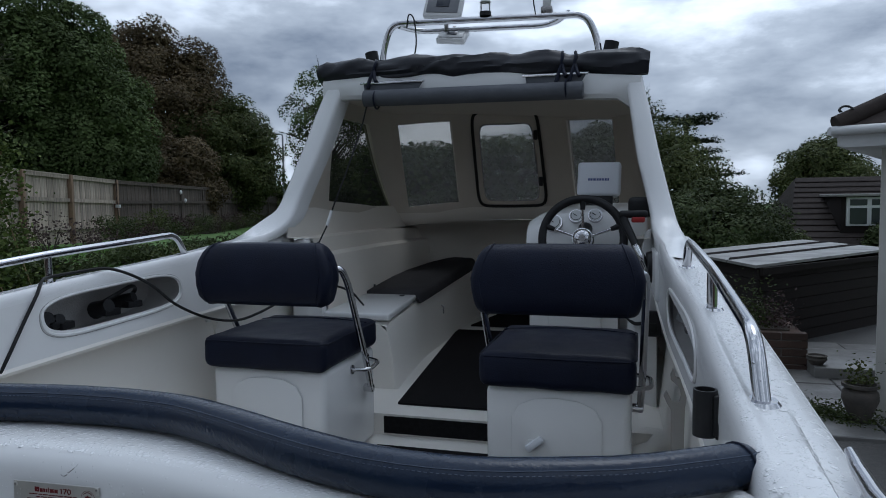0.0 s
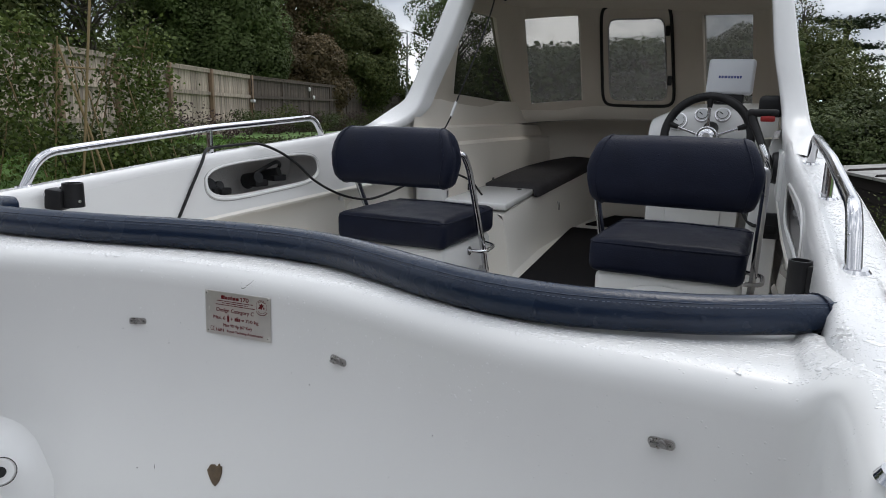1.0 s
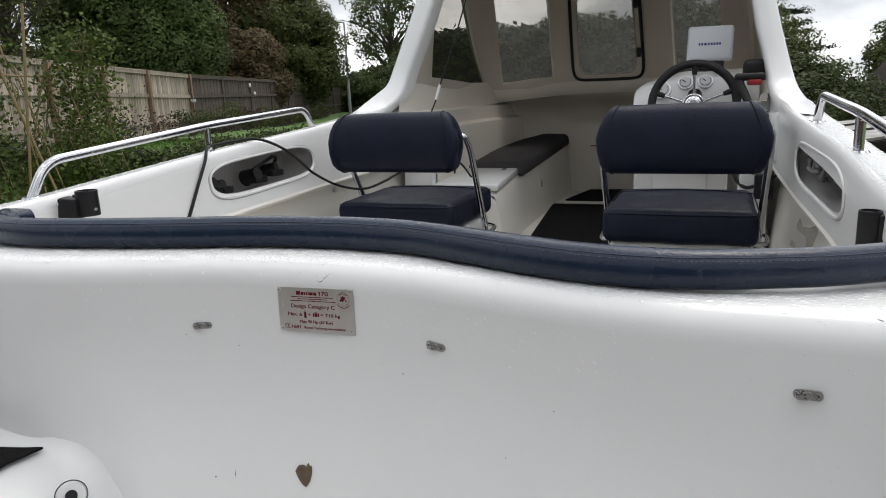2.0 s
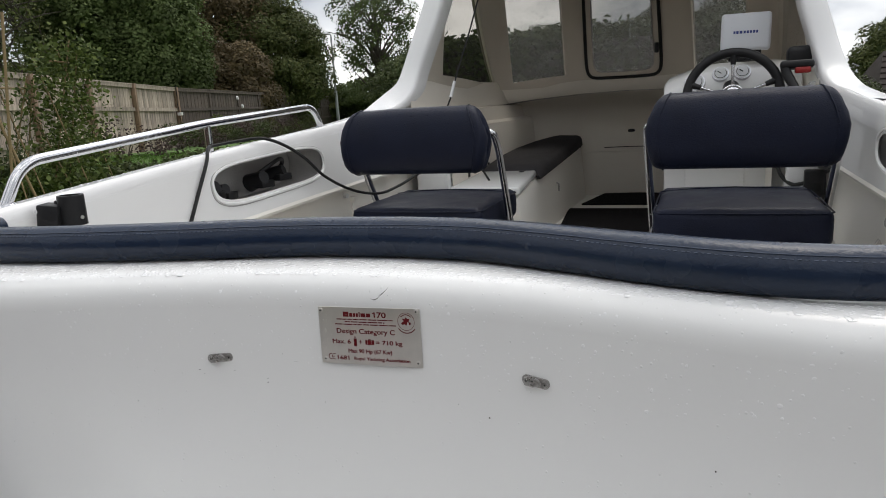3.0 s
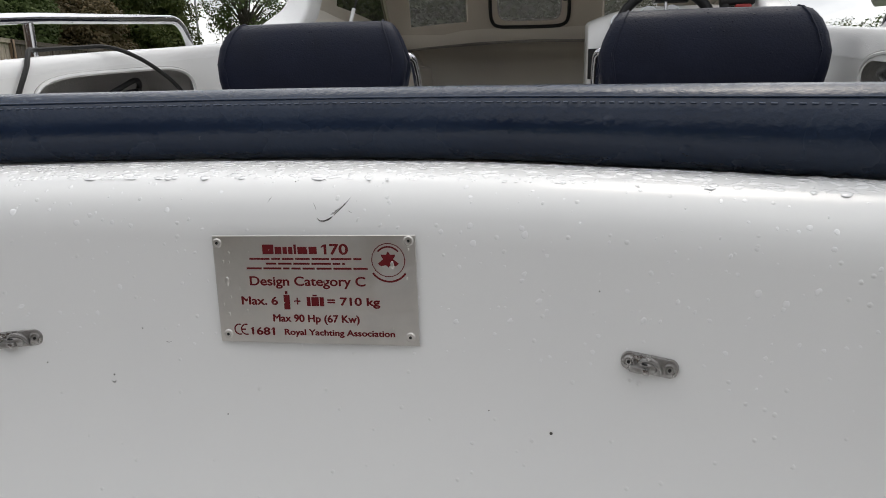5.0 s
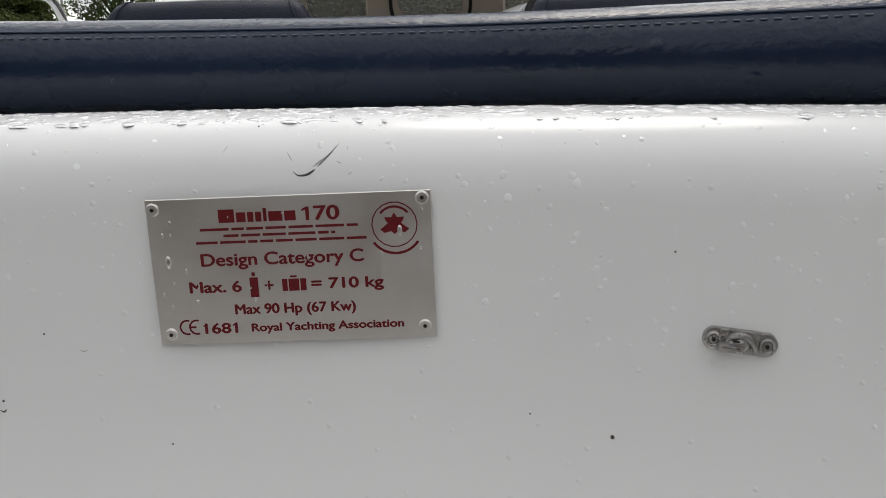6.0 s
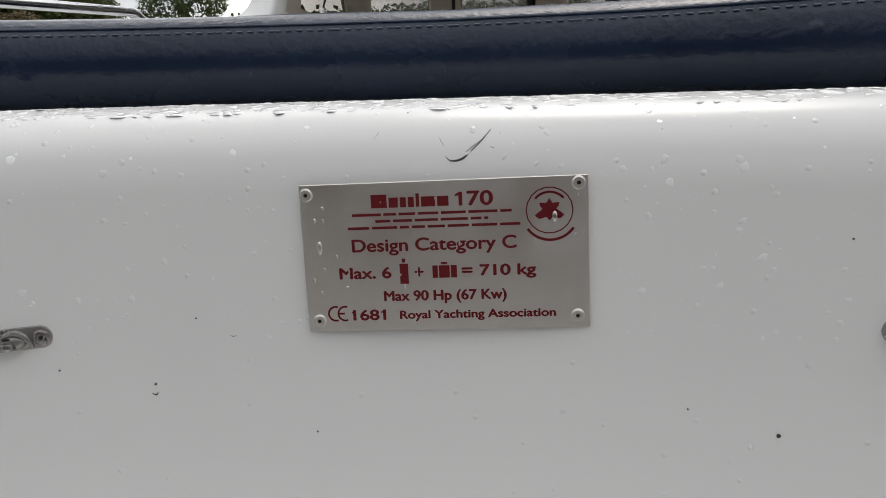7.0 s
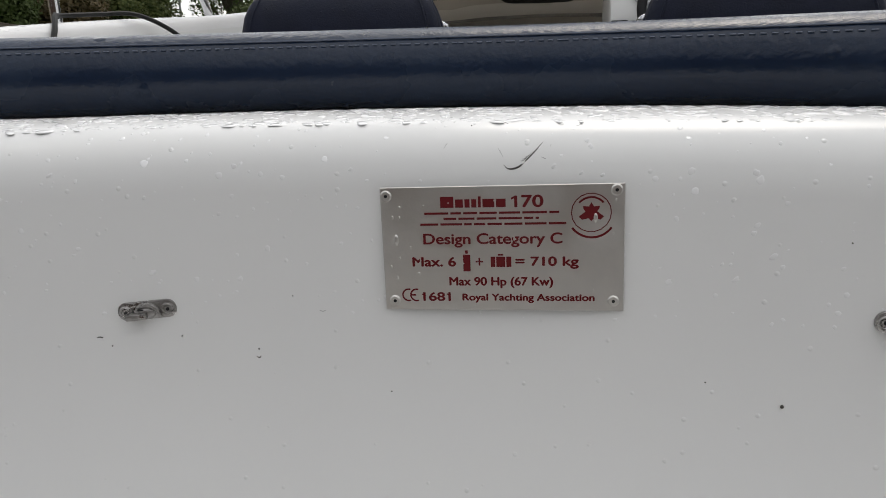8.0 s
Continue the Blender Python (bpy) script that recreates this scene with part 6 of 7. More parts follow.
def rain_beads(rows, count, size, mat, label, seed, keep=None, steep=0.55, tall=1.0, flat=1.0):
    """Flattened domes of water strewn over a skin given by rows of points."""
    r = np.random.RandomState(seed)
    a = np.array([[tuple(p) for p in row] for row in rows], float)
    nu, nv = a.shape[:2]
    area = np.linalg.norm(np.cross(a[1:, :-1] - a[:-1, :-1], a[:-1, 1:] - a[:-1, :-1]), axis=2).ravel()
    cell = r.choice(len(area), count * 3, p=area / area.sum())
    i, j = cell // (nv - 1), cell % (nv - 1)
    u, v = r.uniform(0, 1, (2, len(cell), 1))
    p = a[i, j] * (1 - u) * (1 - v) + a[i + 1, j] * u * (1 - v) + a[i, j + 1] * (1 - u) * v + a[i + 1, j + 1] * u * v
    nr = np.cross(a[i + 1, j] - a[i, j], a[i, j + 1] - a[i, j])
    nr /= np.linalg.norm(nr, axis=1)[:, None] + 1e-12
    nr *= np.where(nr[:, 2:3] < 0, -1, 1)
    ok = nr[:, 2] > steep
    if keep is not None:
        ok &= keep(p)
    p, nr = p[ok][:count], nr[ok][:count]
    n = len(p)
    t1 = np.cross(nr, (0.3, 1.0, 0.1))
    t1 /= np.linalg.norm(t1, axis=1)[:, None]
    t2 = np.cross(nr, t1)
    rad = size * np.exp(np.clip(r.normal(0, 0.4, n), -0.9, 0.9))
    ax, turn = r.uniform(0.75, 1.7, n) / tall, r.uniform(-0.5, 0.5, n) / tall ** 2
    sides = 10
    verts, faces = [], []
    ring = [(1.0, -0.02), (0.90, 0.13), (0.60, 0.24), (0.0, 0.30)]
    ang = np.linspace(0, 2 * np.pi, sides, endpoint=False)
    wob = 1 + r.normal(0, 0.13, (n, sides))
    out = np.zeros((n, 3 * sides + 1, 3))
    for k, (f, h) in enumerate(ring[:3]):
        cx = (rad * ax)[:, None] * np.cos(ang)[None] * f * wob
        cy = rad[:, None] * np.sin(ang)[None] * f * wob
        rx = cx * np.cos(turn)[:, None] - cy * np.sin(turn)[:, None]
        ry = cx * np.sin(turn)[:, None] + cy * np.cos(turn)[:, None]
        out[:, k * sides:(k + 1) * sides] = p[:, None] + rx[..., None] * t1[:, None] + ry[..., None] * t2[:, None] + (nr * (rad * h * flat)[:, None])[:, None]
    out[:, -1] = p + nr * (rad * ring[3][1] * flat)[:, None]
    one = []
    for k in range(2):
        for q in range(sides):
            one.append((k * sides + q, k * sides + (q + 1) % sides, (k + 1) * sides + (q + 1) % sides, (k + 1) * sides + q))
    caps = [(2 * sides + q, 2 * sides + (q + 1) % sides, 3 * sides) for q in range(sides)]
    step = 3 * sides + 1
    faces = [tuple(w + m_ * step for w in f) for m_ in range(n) for f in one + caps]
    me = bpy.data.meshes.new("rain_beads")
    me.from_pydata(out.reshape(-1, 3).tolist(), [], faces)
    me.materials.append(mat)
    me.polygons.foreach_set("use_smooth", [True] * len(me.polygons))
    ob = new("rain_beads", me)
    return tagged(ob, label, "raindrops", kind="stuff")


ys = [-0.05 + 0.05 * i for i in range(40)]
gun = {q: [top_profile(y, q) for y in ys] for q in (-1, 1)}
rain_beads([g[7:13] for g in gun[1]], 2600, 0.0016, BEAD, "rain beads lying on the white starboard gunwale", 3)
rain_beads([g[12:15] for g in gun[1]], 900, 0.0018, BEAD, "rain beads lying on the gunwale flange", 4)
rain_beads([g[2:7] for g in gun[1]], 1700, 0.0010, BEAD, "fine rain beads on the rounded gunwale edge", 5)
rain_beads([g[4:13] for g in gun[-1]], 1500, 0.0014, BEAD, "rain beads lying on the white port gunwale", 6)
WETNAVY = material("rain_bead_on_navy", (0.012, 0.015, 0.026), 0.22, spec=0.3)
for dx, dy, sd in ((0.0, 0.0, 14), (0.882, -0.025, 15)):
    rain_beads([[(x + dx, y + dy, z) for x, y, z in row] for row in BACKS[0]], 170, 0.0009, WETNAVY, "rain beads lying on the navy chair back", sd, None, 0.35)
rain_beads(DECKS[2], 420, 0.0022, BEAD, "large rain beads lying on the quarter deck", 7)
rain_beads([row[:4] for row in DECKS[0][12:]], 7500, 0.0012, BEAD, "rain beads along the top of the well wall", 8, None, 0.55, 0.8, 0.75)
rain_beads([row[3:8] for row in DECKS[0][24:78]], 520, 0.0009, BEAD, "raindrops clinging to the face of the well wall", 9, None, -0.5, 1.5, 0.42)


# ---- ground, lawn ----
def ground_z(x, y):
    """The drive lies level; the lawn rises to the fence, the ground falls away ahead to the right."""
    up = min(max((-x - 1.6) / 7.5, 0), 1)
    down = min(max((y - 9.0) / 10.0, 0), 1) * min(max((x + 1.0) / 4.0, 0), 1)
    return (0.92 - 0.02 * min(max(y - 5.0, 0), 16)) * up * up * (3 - 2 * up) + 0.03 * noise.noise((x * 0.3, y * 0.3, 0)) * up - 1.7 * down * down * (3 - 2 * down)


LAWN = material("lawn_grass", (0.060, 0.120, 0.020), 0.9, second=(0.090, 0.165, 0.028), scale=1.6, bump=0.9, bump_scale=45)
GRAVEL = material("wet_dark_gravel", (0.05, 0.048, 0.045), 0.6, second=(0.09, 0.085, 0.08), scale=30, bump=0.9, bump_scale=70)
xs = [-400, -150, -60] + [-30 + 1.0 * i for i in range(51)] + [40, 100, 400]
ys = [-400, -60, -25] + [-12 + 1.0 * i for i in range(63)] + [80, 150, 400]
ground = link("ground", grid([[(x, y, ground_z(x, y) - 0.005) for x in xs] for y in ys], flip=True), LAWN)
tagged(ground, "damp lawn and ground round the drive", "ground", kind="structure")
drive = link("drive", grid([[(x, y, 0.004 + ground_z(x, y)) for x in (-1.7, -0.5, 0.8, 2.0, 6.0)] for y in (-6, -3, 0, 2.5, 5.0, 7.0, 9.0)], flip=True), GRAVEL)
tagged(drive, "wet dark gravel drive under the boat", "drive", kind="structure")


# ---- plants ----
def leaf_material(name, a, b, gloss=0.65):
    m = bpy.data.materials.new(name)
    m.use_nodes = True
    n, l = m.node_tree.nodes, m.node_tree.links
    p = n["Principled BSDF"]
    geo, mix, tr, ms = n.new("ShaderNodeNewGeometry"), n.new("ShaderNodeMix"), n.new("ShaderNodeBsdfTranslucent"), n.new("ShaderNodeMixShader")
    mix.data_type = "RGBA"
    mix.inputs["A"].default_value, mix.inputs["B"].default_value = (*a, 1), (*b, 1)
    l.new(geo.outputs["Random Per Island"], mix.inputs["Factor"])
    co, no, hs, mr = n.new("ShaderNodeTexCoord"), n.new("ShaderNodeTexNoise"), n.new("ShaderNodeHueSaturation"), n.new("ShaderNodeMapRange")
    no.inputs["Scale"].default_value, no.inputs["Detail"].default_value = 0.7, 3.0
    l.new(co.outputs["Object"], no.inputs["Vector"])
    mr.inputs["From Min"].default_value, mr.inputs["From Max"].default_value = 0.3, 0.7
    mr.inputs["To Min"].default_value, mr.inputs["To Max"].default_value = 0.6, 1.4
    l.new(no.outputs["Fac"], mr.inputs["Value"])
    l.new(mr.outputs["Result"], hs.inputs["Value"])
    l.new(mix.outputs["Result"], hs.inputs["Color"])
    l.new(hs.outputs["Color"], p.inputs["Base Color"])
    l.new(hs.outputs["Color"], tr.inputs["Color"])
    p.inputs["Roughness"].default_value, p.inputs["Specular IOR Level"].default_value = gloss, 0.16
    ms.inputs["Fac"].default_value = 0.18
    l.new(p.outputs["BSDF"], ms.inputs[1])
    l.new(tr.outputs["BSDF"], ms.inputs[2])
    l.new(ms.outputs["Shader"], n["Material Output"].inputs["Surface"])
    return m


GREEN = leaf_material("green_tree_leaves", (0.062, 0.089, 0.028), (0.112, 0.145, 0.050))
BROWN = leaf_material("autumn_brown_leaves", (0.080, 0.064, 0.034), (0.140, 0.103, 0.052))
OLIVE = leaf_material("olive_tree_leaves", (0.055, 0.075, 0.024), (0.115, 0.125, 0.044))
CEDAR = leaf_material("dark_cedar_needles", (0.022, 0.036, 0.018), (0.048, 0.066, 0.034))
BEAN = leaf_material("bean_leaves", (0.046, 0.072, 0.018), (0.150, 0.185, 0.052))
SHRUB = leaf_material("shrub_leaves", (0.044, 0.062, 0.023), (0.088, 0.104, 0.041))
PURPLE = leaf_material("purple_seed_heads", (0.05, 0.034, 0.034), (0.11, 0.075, 0.07))
GRASS = leaf_material("grass_blades", (0.070, 0.145, 0.022), (0.115, 0.205, 0.036))
BARK = material("grey_brown_bark", (0.055, 0.045, 0.035), 0.9, second=(0.09, 0.075, 0.06), scale=14, stretch=(1, 1, 0.25), bump=0.8, bump_scale=40)


def leaves_mesh(name, centres, size, mat, parent, seed, spread=0.0, aspect=1.7, up=0.3, droop=0.0, kind="", facing=None):
    """Many small pointed leaves, each a bent pair of triangles, round the given centres; facing turns them outwards."""
    r = np.random.RandomState(seed)
    c = np.asarray(centres, float)
    n = len(c)
    c = c + r.normal(0, 1, (n, 3)) * spread
    a = r.normal(0, 1, (n, 3))
    a[:, 2] = a[:, 2] * 0.6 - droop
    a /= np.linalg.norm(a, axis=1)[:, None]
    nn = r.normal(0, 1, (n, 3)) + (0, 0, up)
    if facing is not None:
        nn = nn * 0.42 + np.asarray(facing, float) + (0, 0, 0.25)
        a -= nn * ((a * nn).sum(1) / (nn * nn).sum(1))[:, None] * 0.8
        a /= np.linalg.norm(a, axis=1)[:, None]
    b = np.cross(a, nn)
    b /= np.linalg.norm(b, axis=1)[:, None] + 1e-9
    s = size * r.uniform(0.6, 1.35, n)[:, None]
    w = s / aspect * 0.5
    nrm = np.cross(b, a)
    v = np.stack([c - a * s * 0.5, c + b * w - nrm * s * 0.08, c + a * s * 0.5, c - b * w - nrm * s * 0.08], 1).reshape(-1, 3)
    f = np.arange(n * 4).reshape(n, 4)
    tri = np.concatenate([f[:, [0, 1, 2]], f[:, [0, 2, 3]]], 1).reshape(-1, 3)
    me = bpy.data.meshes.new(name)
    me.vertices.add(len(v))
    me.vertices.foreach_set("co", v.ravel())
    me.loops.add(len(tri) * 3)
    me.loops.foreach_set("vertex_index", tri.ravel())
    me.polygons.add(len(tri))
    me.polygons.foreach_set("loop_start", np.arange(len(tri)) * 3)
    me.update()
    me.validate()
    me.materials.append(mat)
    ob = new(name, me)
    if parent:
        ob.parent = parent
    if kind:
        ob["kind"] = kind
    return ob


def crown_points(r, n, radii, lobes, hollow=0.55, flat=1.0):
    """Points in the outer shell of a lumpy crown."""
    lob = [(Vector((r.gauss(0, 1), r.gauss(0, 1), r.gauss(0, 0.8))).normalized() * r.uniform(0.35, 0.72), r.uniform(0.32, 0.55)) for _ in range(lobes)]
    out = []
    while len(out) < n:
        c, k = lob[r.randrange(lobes)]
        d = Vector((r.gauss(0, 1), r.gauss(0, 1), r.gauss(0, 1))).normalized()
        p = c + d * k * (hollow + (1 - hollow) * r.random() ** 0.5) * (1 + 0.22 * noise.noise(d * 3 + c * 5))
        if noise.noise(p * 4.2) < -0.28:
            continue
        out.append((p.x * radii[0], p.y * radii[1], p.z * radii[2] * flat))
    return out, lob


def clumped_crown(seed, n, radii, clumps, airy):
    """Leaf places and outward directions on many small rounded clumps that cover a lumpy dome; airy leaves gaps between them."""
    r = np.random.RandomState(seed)
    g = math.pi * (3 - math.sqrt(5))
    q = np.arange(clumps) + 0.5
    cz = 1 - 2 * q / clumps
    ring = np.sqrt(1 - cz * cz)
    d = np.stack([ring * np.cos(g * q), ring * np.sin(g * q), cz], 1) + r.normal(0, 0.10, (clumps, 3))
    d /= np.linalg.norm(d, axis=1)[:, None]
    lump = np.array([noise.noise(Vector(v) * 1.7 + Vector((seed, 0, 0))) for v in d])
    reach = (0.78 + 0.16 * lump + r.uniform(-0.06, 0.05, clumps)) * (r.uniform(0.45, 1.0, clumps) if airy else 1.0)
    size = (1.35 if not airy else 0.85) * np.sqrt(4.0 / clumps) * r.uniform(0.7, 1.25, clumps)
    pick = r.choice(clumps, n, p=size ** 2 / (size ** 2).sum())
    o = r.normal(0, 1, (n, 3))
    o[:, 2] = o[:, 2] * 0.9 + 0.25
    o /= np.linalg.norm(o, axis=1)[:, None]
    o = o + 0.55 * d[pick]
    o /= np.linalg.norm(o, axis=1)[:, None]
    k = size[pick, None] * (1 - 0.35 * r.uniform(0, 1, (n, 1)) ** 2)
    p = d[pick] * reach[pick, None] + o * k * (1, 1, 0.8)
    return p * radii, o, d * reach[:, None] * radii


def tree(name, label, at, height, width, mat, leaf=0.2, count=9000, lobes=14, trunk=0.22, low=0.18, seed=1, bare=0, airy=False):
    """A tapered trunk, limbs to the clumps of the crown, leaves on the clumps and shaded foliage within."""
    r = random.Random(seed)
    x, y = at
    t = thing(name, label, "tree", (x, y, ground_z(x, y) - 0.05))
    mid = height * (1 + low) / 2
    half = height * (1 - low) / 2
    pts, out, tips = clumped_crown(seed, count, np.array((width / 2, width / 2, half)), lobes * 5, airy)
    pts = pts + (0, 0, mid)
    b = bmesh.new()
    tube(spline([(0, 0, 0), (0.06 * width * r.uniform(-0.5, 0.5), 0.02, mid * 0.5), (0.03 * width * r.uniform(-1, 1), 0.0, mid), (0, 0, mid + half * 0.55)], 4), [trunk * (1 - 0.065 * k) for k in range(13)], 9, b)
    part("trunk", b, BARK, t)
    b = bmesh.new()
    for q in tips[::2 if airy else 6]:
        tip = Vector((q[0], q[1], q[2] + mid)) * 0.97
        st = Vector((0, 0, max(tip.z - abs(tip.xy.length) * 0.8 - 0.4, low * height * 0.6)))
        m_ = (st + tip) / 2 + Vector((r.uniform(-0.3, 0.3), r.uniform(-0.3, 0.3), r.uniform(0, 0.4)))
        tube(spline([st, m_, tip], 4), [trunk * 0.36 * (1 - 0.11 * k) for k in range(9)], 6, b)
        for _ in range(bare):
            d = Vector((r.gauss(0, 1), r.gauss(0, 1), abs(r.gauss(0.6, 1)))).normalized()
            e = tip + Vector((d.x * width * 0.2, d.y * width * 0.2, d.z * half * 0.32))
            k_ = (tip + e) / 2 + Vector((r.uniform(-0.1, 0.1), 0, 0.05))
            tube([tip, k_, e], [trunk * 0.12, trunk * 0.08, trunk * 0.03], 4, b)
            tube([k_, k_ + (e - k_) * 0.7 + Vector((r.uniform(-0.3, 0.3), r.uniform(-0.3, 0.3), 0.1))], [trunk * 0.07, trunk * 0.025], 4, b)
    part("limb", b, BARK, t)
    leaves_mesh("crown", pts, leaf, mat, t, seed, spread=0.03, aspect=1.5, facing=out)
    if not airy:
        inner = (pts[::7] - (0, 0, mid)) * 0.80 + (0, 0, mid)
        leaves_mesh("inner_foliage", inner, min(leaf * 3.4, 0.44), mat, t, seed + 500, spread=0.06, facing=out[::7])
    return t


def polar(az, d):
    return 0.65 + d * math.sin(radians(az)), -0.78 + d * math.cos(radians(az))


# clipped dark hedge across the field ahead of the bow
hed = thing("clipped_hedge", "dense dark clipped hedge across the field beyond the bow", "hedge", (-1.6, 10.6, ground_z(-1.6, 10.6)))
r = np.random.RandomState(4)
n_l = 16000
hx, hy, hz = r.uniform(-2.4, 2.4, n_l), r.choice([-0.45, 0.45], n_l) + r.normal(0, 0.06, n_l), r.uniform(0, 1, n_l) ** 0.8 * 2.42
up_l = r.uniform(0, 1, n_l) < 0.2
hz[up_l], hy[up_l] = 2.42 + r.normal(0, 0.04, up_l.sum()), r.uniform(-0.45, 0.45, up_l.sum())
leaves_mesh("foliage", np.stack([hx, hy, hz], 1), 0.12, GREEN, hed, 4, spread=0.05)
part("core", block((4.6, 0.7, 2.3), (0, 0, 1.15), 0.08), BARK, hed)

tree("broadleaf_tree", "tall dense green tree behind the garden fence", polar(-45.4, 27), 8.3, 5.4, GREEN, 0.12, 62000, 28, 0.25, 0.02, 3)
tree("broadleaf_tree", "dense green tree with drooping edge behind the fence", polar(-42.4, 26.5), 6.4, 3.9, GREEN, 0.11, 38000, 18, 0.22, 0.02, 5)
tree("broadleaf_tree", "large brown autumn tree behind the garden fence", polar(-38.7, 36), 9.9, 7.8, BROWN, 0.13, 60000, 30, 0.3, 0.02, 7)
tree("broadleaf_tree", "rounded olive brown tree beyond the fence", polar(-33.9, 35), 6.6, 5.9, OLIVE, 0.12, 42000, 24, 0.24, 0.02, 9)
tree("broadleaf_tree", "rust brown autumn tree beyond the fence", polar(-36.9, 30), 3.9, 3.4, BROWN, 0.11, 18000, 16, 0.2, 0.02, 10)
tree("broadleaf_tree", "airy tree with open crown seen against sky", polar(-25.4, 42), 9.6, 6.8, GREEN, 0.13, 17000, 26, 0.2, 0.10, 11, 2, True)
tree("broadleaf_tree", "dark tree with thin twigs over the fence", polar(-52.6, 24), 7.2, 4.8, OLIVE, 0.11, 4200, 16, 0.20, 0.2, 13, 5, True)
tree("broadleaf_tree", "dark leafy tree above the pale fence", polar(-59.5, 23), 7.0, 4.4, OLIVE, 0.13, 26000, 20, 0.22, 0.08, 14)
tree("broadleaf_tree", "dark green tree over the pale fence", polar(-64.5, 24), 6.8, 6.5, GREEN, 0.15, 24000, 20, 0.26, 0.06, 15)
tree("broadleaf_tree", "tall mixed tree with bare twigs behind others", polar(-40.6, 40), 11.3, 3.6, BROWN, 0.13, 1800, 12, 0.22, 0.55, 17, 5, True)
tree("broadleaf_tree", "leafy tree far ahead beyond the bow", polar(-18.5, 44), 5.0, 9.0, OLIVE, 0.17, 16000, 20, 0.28, 0.03, 19)
tree("broadleaf_tree", "leafy green tree far ahead beyond the bow", polar(-10.0, 40), 5.0, 8.0, GREEN, 0.17, 16000, 20, 0.28, 0.03, 21)
tree("broadleaf_tree", "brown tree far ahead beyond the bow", polar(-3.0, 42), 6.2, 6.0, OLIVE, 0.17, 16000, 20, 0.28, 0.03, 23)
tree("broadleaf_tree", "round dark tree above the neighbouring roof", polar(12.8, 34), 6.0, 4.1, OLIVE, 0.12, 24000, 18, 0.2, 0.15, 25, 1)
tree("broadleaf_tree", "thin twiggy tree beside the cedar", polar(0.6, 30), 7.6, 2.2, OLIVE, 0.10, 2600, 12, 0.10, 0.25, 27, 4, True)
for n_s, (az, d, h, w, m_, sd) in enumerate(((4.6, 17, 3.1, 4.0, SHRUB, 31), (8.0, 18, 3.0, 2.8, OLIVE, 32), (0.6, 19, 4.3, 4.0, OLIVE, 33), (16.9, 20.0, 2.7, 1.6, SHRUB, 34), (19, 26, 4.3, 6, OLIVE, 35), (25, 24, 5.0, 7, GREEN, 36))):
    tree("garden_shrub", "dense dark garden shrub beyond the patio", polar(az, d), h, w, m_, 0.075, 30000, 24, 0.12, 0.0, sd)

for n_s, (az, d, h, w, m_, sd) in enumerate(((-31.5, 46, 2.6, 5, OLIVE, 81), (-26.0, 47, 3.0, 6.5, GREEN, 82), (-22.0, 34, 3.4, 5.5, SHRUB, 83), (-17.5, 32, 3.5, 5.0, OLIVE, 84), (-13.0, 31, 3.5, 5.0, SHRUB, 85), (-8.5, 30, 3.6, 5.0, SHRUB, 86), (-4.2, 29, 4.3, 5.0, OLIVE, 87), (-35.5, 44, 4.2, 7, BROWN, 88), (-51, 30, 3.3, 6, OLIVE, 89), (-59, 30, 3.8, 6.5, GREEN, 90), (-41, 44, 5.5, 8, OLIVE, 91))):
    tree("hedge_tree", "dense leafy hedge tree beyond the garden", polar(az, d), h, w, m_, 0.15, 13000, 18, 0.12, 0.0, sd)

# cedar with layered boughs
cx, cy = polar(3.3, 33)
ced = thing("cedar_tree", "dark cedar with flat layered boughs", "tree", (cx, cy, ground_z(cx, cy) - 0.05))
r = random.Random(41)
b = tube([(0, 0, 0), (0.1, 0, 3.0), (0.0, 0, 5.4), (0.1, 0, 7.1)], [0.35, 0.28, 0.16, 0.05], 9)
part("trunk", b, BARK, ced)
pts, b = [], bmesh.new()
for k in range(30):
    tier = k // 5
    z = 2.6 + 0.82 * tier + r.uniform(-0.12, 0.12)
    a = 2.4 * k + r.uniform(-0.4, 0.4)
    L_ = (0.9, 3.3, 3.2, 2.7, 2.1, 1.2)[(tier + 1) % 6 if tier < 5 else 5] * r.uniform(0.7, 1.1)
    d = Vector((math.cos(a), math.sin(a), 0.06))
    tube([(0, 0, z - 0.15), tuple(d * L_ * 0.5 + Vector((0, 0, z))), tuple(d * L_ + Vector((0, 0, z)))], [0.09, 0.06, 0.02], 5, b)
    for _ in range(520):
        q = r.random() ** 0.55
        wide = 0.16 + 0.34 * q * (1.25 - q)
        p = d * L_ * q + Vector((r.gauss(0, wide), r.gauss(0, wide), abs(r.gauss(0, 0.10)) + z - 0.05))
        pts.append(tuple(p))
part("limb", b, BARK, ced)
leaves_mesh("crown", pts, 0.14, CEDAR, ced, 42, 0.03, facing=np.tile((0.0, 0.0, 0.8), (len(pts), 1)))

# ---- garden fence ----
PALEWOOD = material("weathered_pale_fence_wood", (0.46, 0.385, 0.31), 0.85, second=(0.24, 0.20, 0.165), scale=5, stretch=(6, 6, 0.8), amount=0.85, object_random=0.28, bump=0.4, bump_scale=30)
DARKWOOD = material("dark_stained_fence_wood", (0.105, 0.080, 0.062), 0.85, second=(0.048, 0.037, 0.030), scale=5, stretch=(6, 6, 0.8), amount=0.8, object_random=0.28, bump=0.4, bump_scale=30)
POSTWOOD = material("brown_fence_post_wood", (0.24, 0.16, 0.10), 0.85, second=(0.16, 0.11, 0.075), scale=5, stretch=(6, 6, 0.8), bump=0.4, bump_scale=30)
FX, FY, DX, DY = -9.30, 4.80, -0.341, 0.940
FROT = math.degrees(math.atan2(DY, DX))


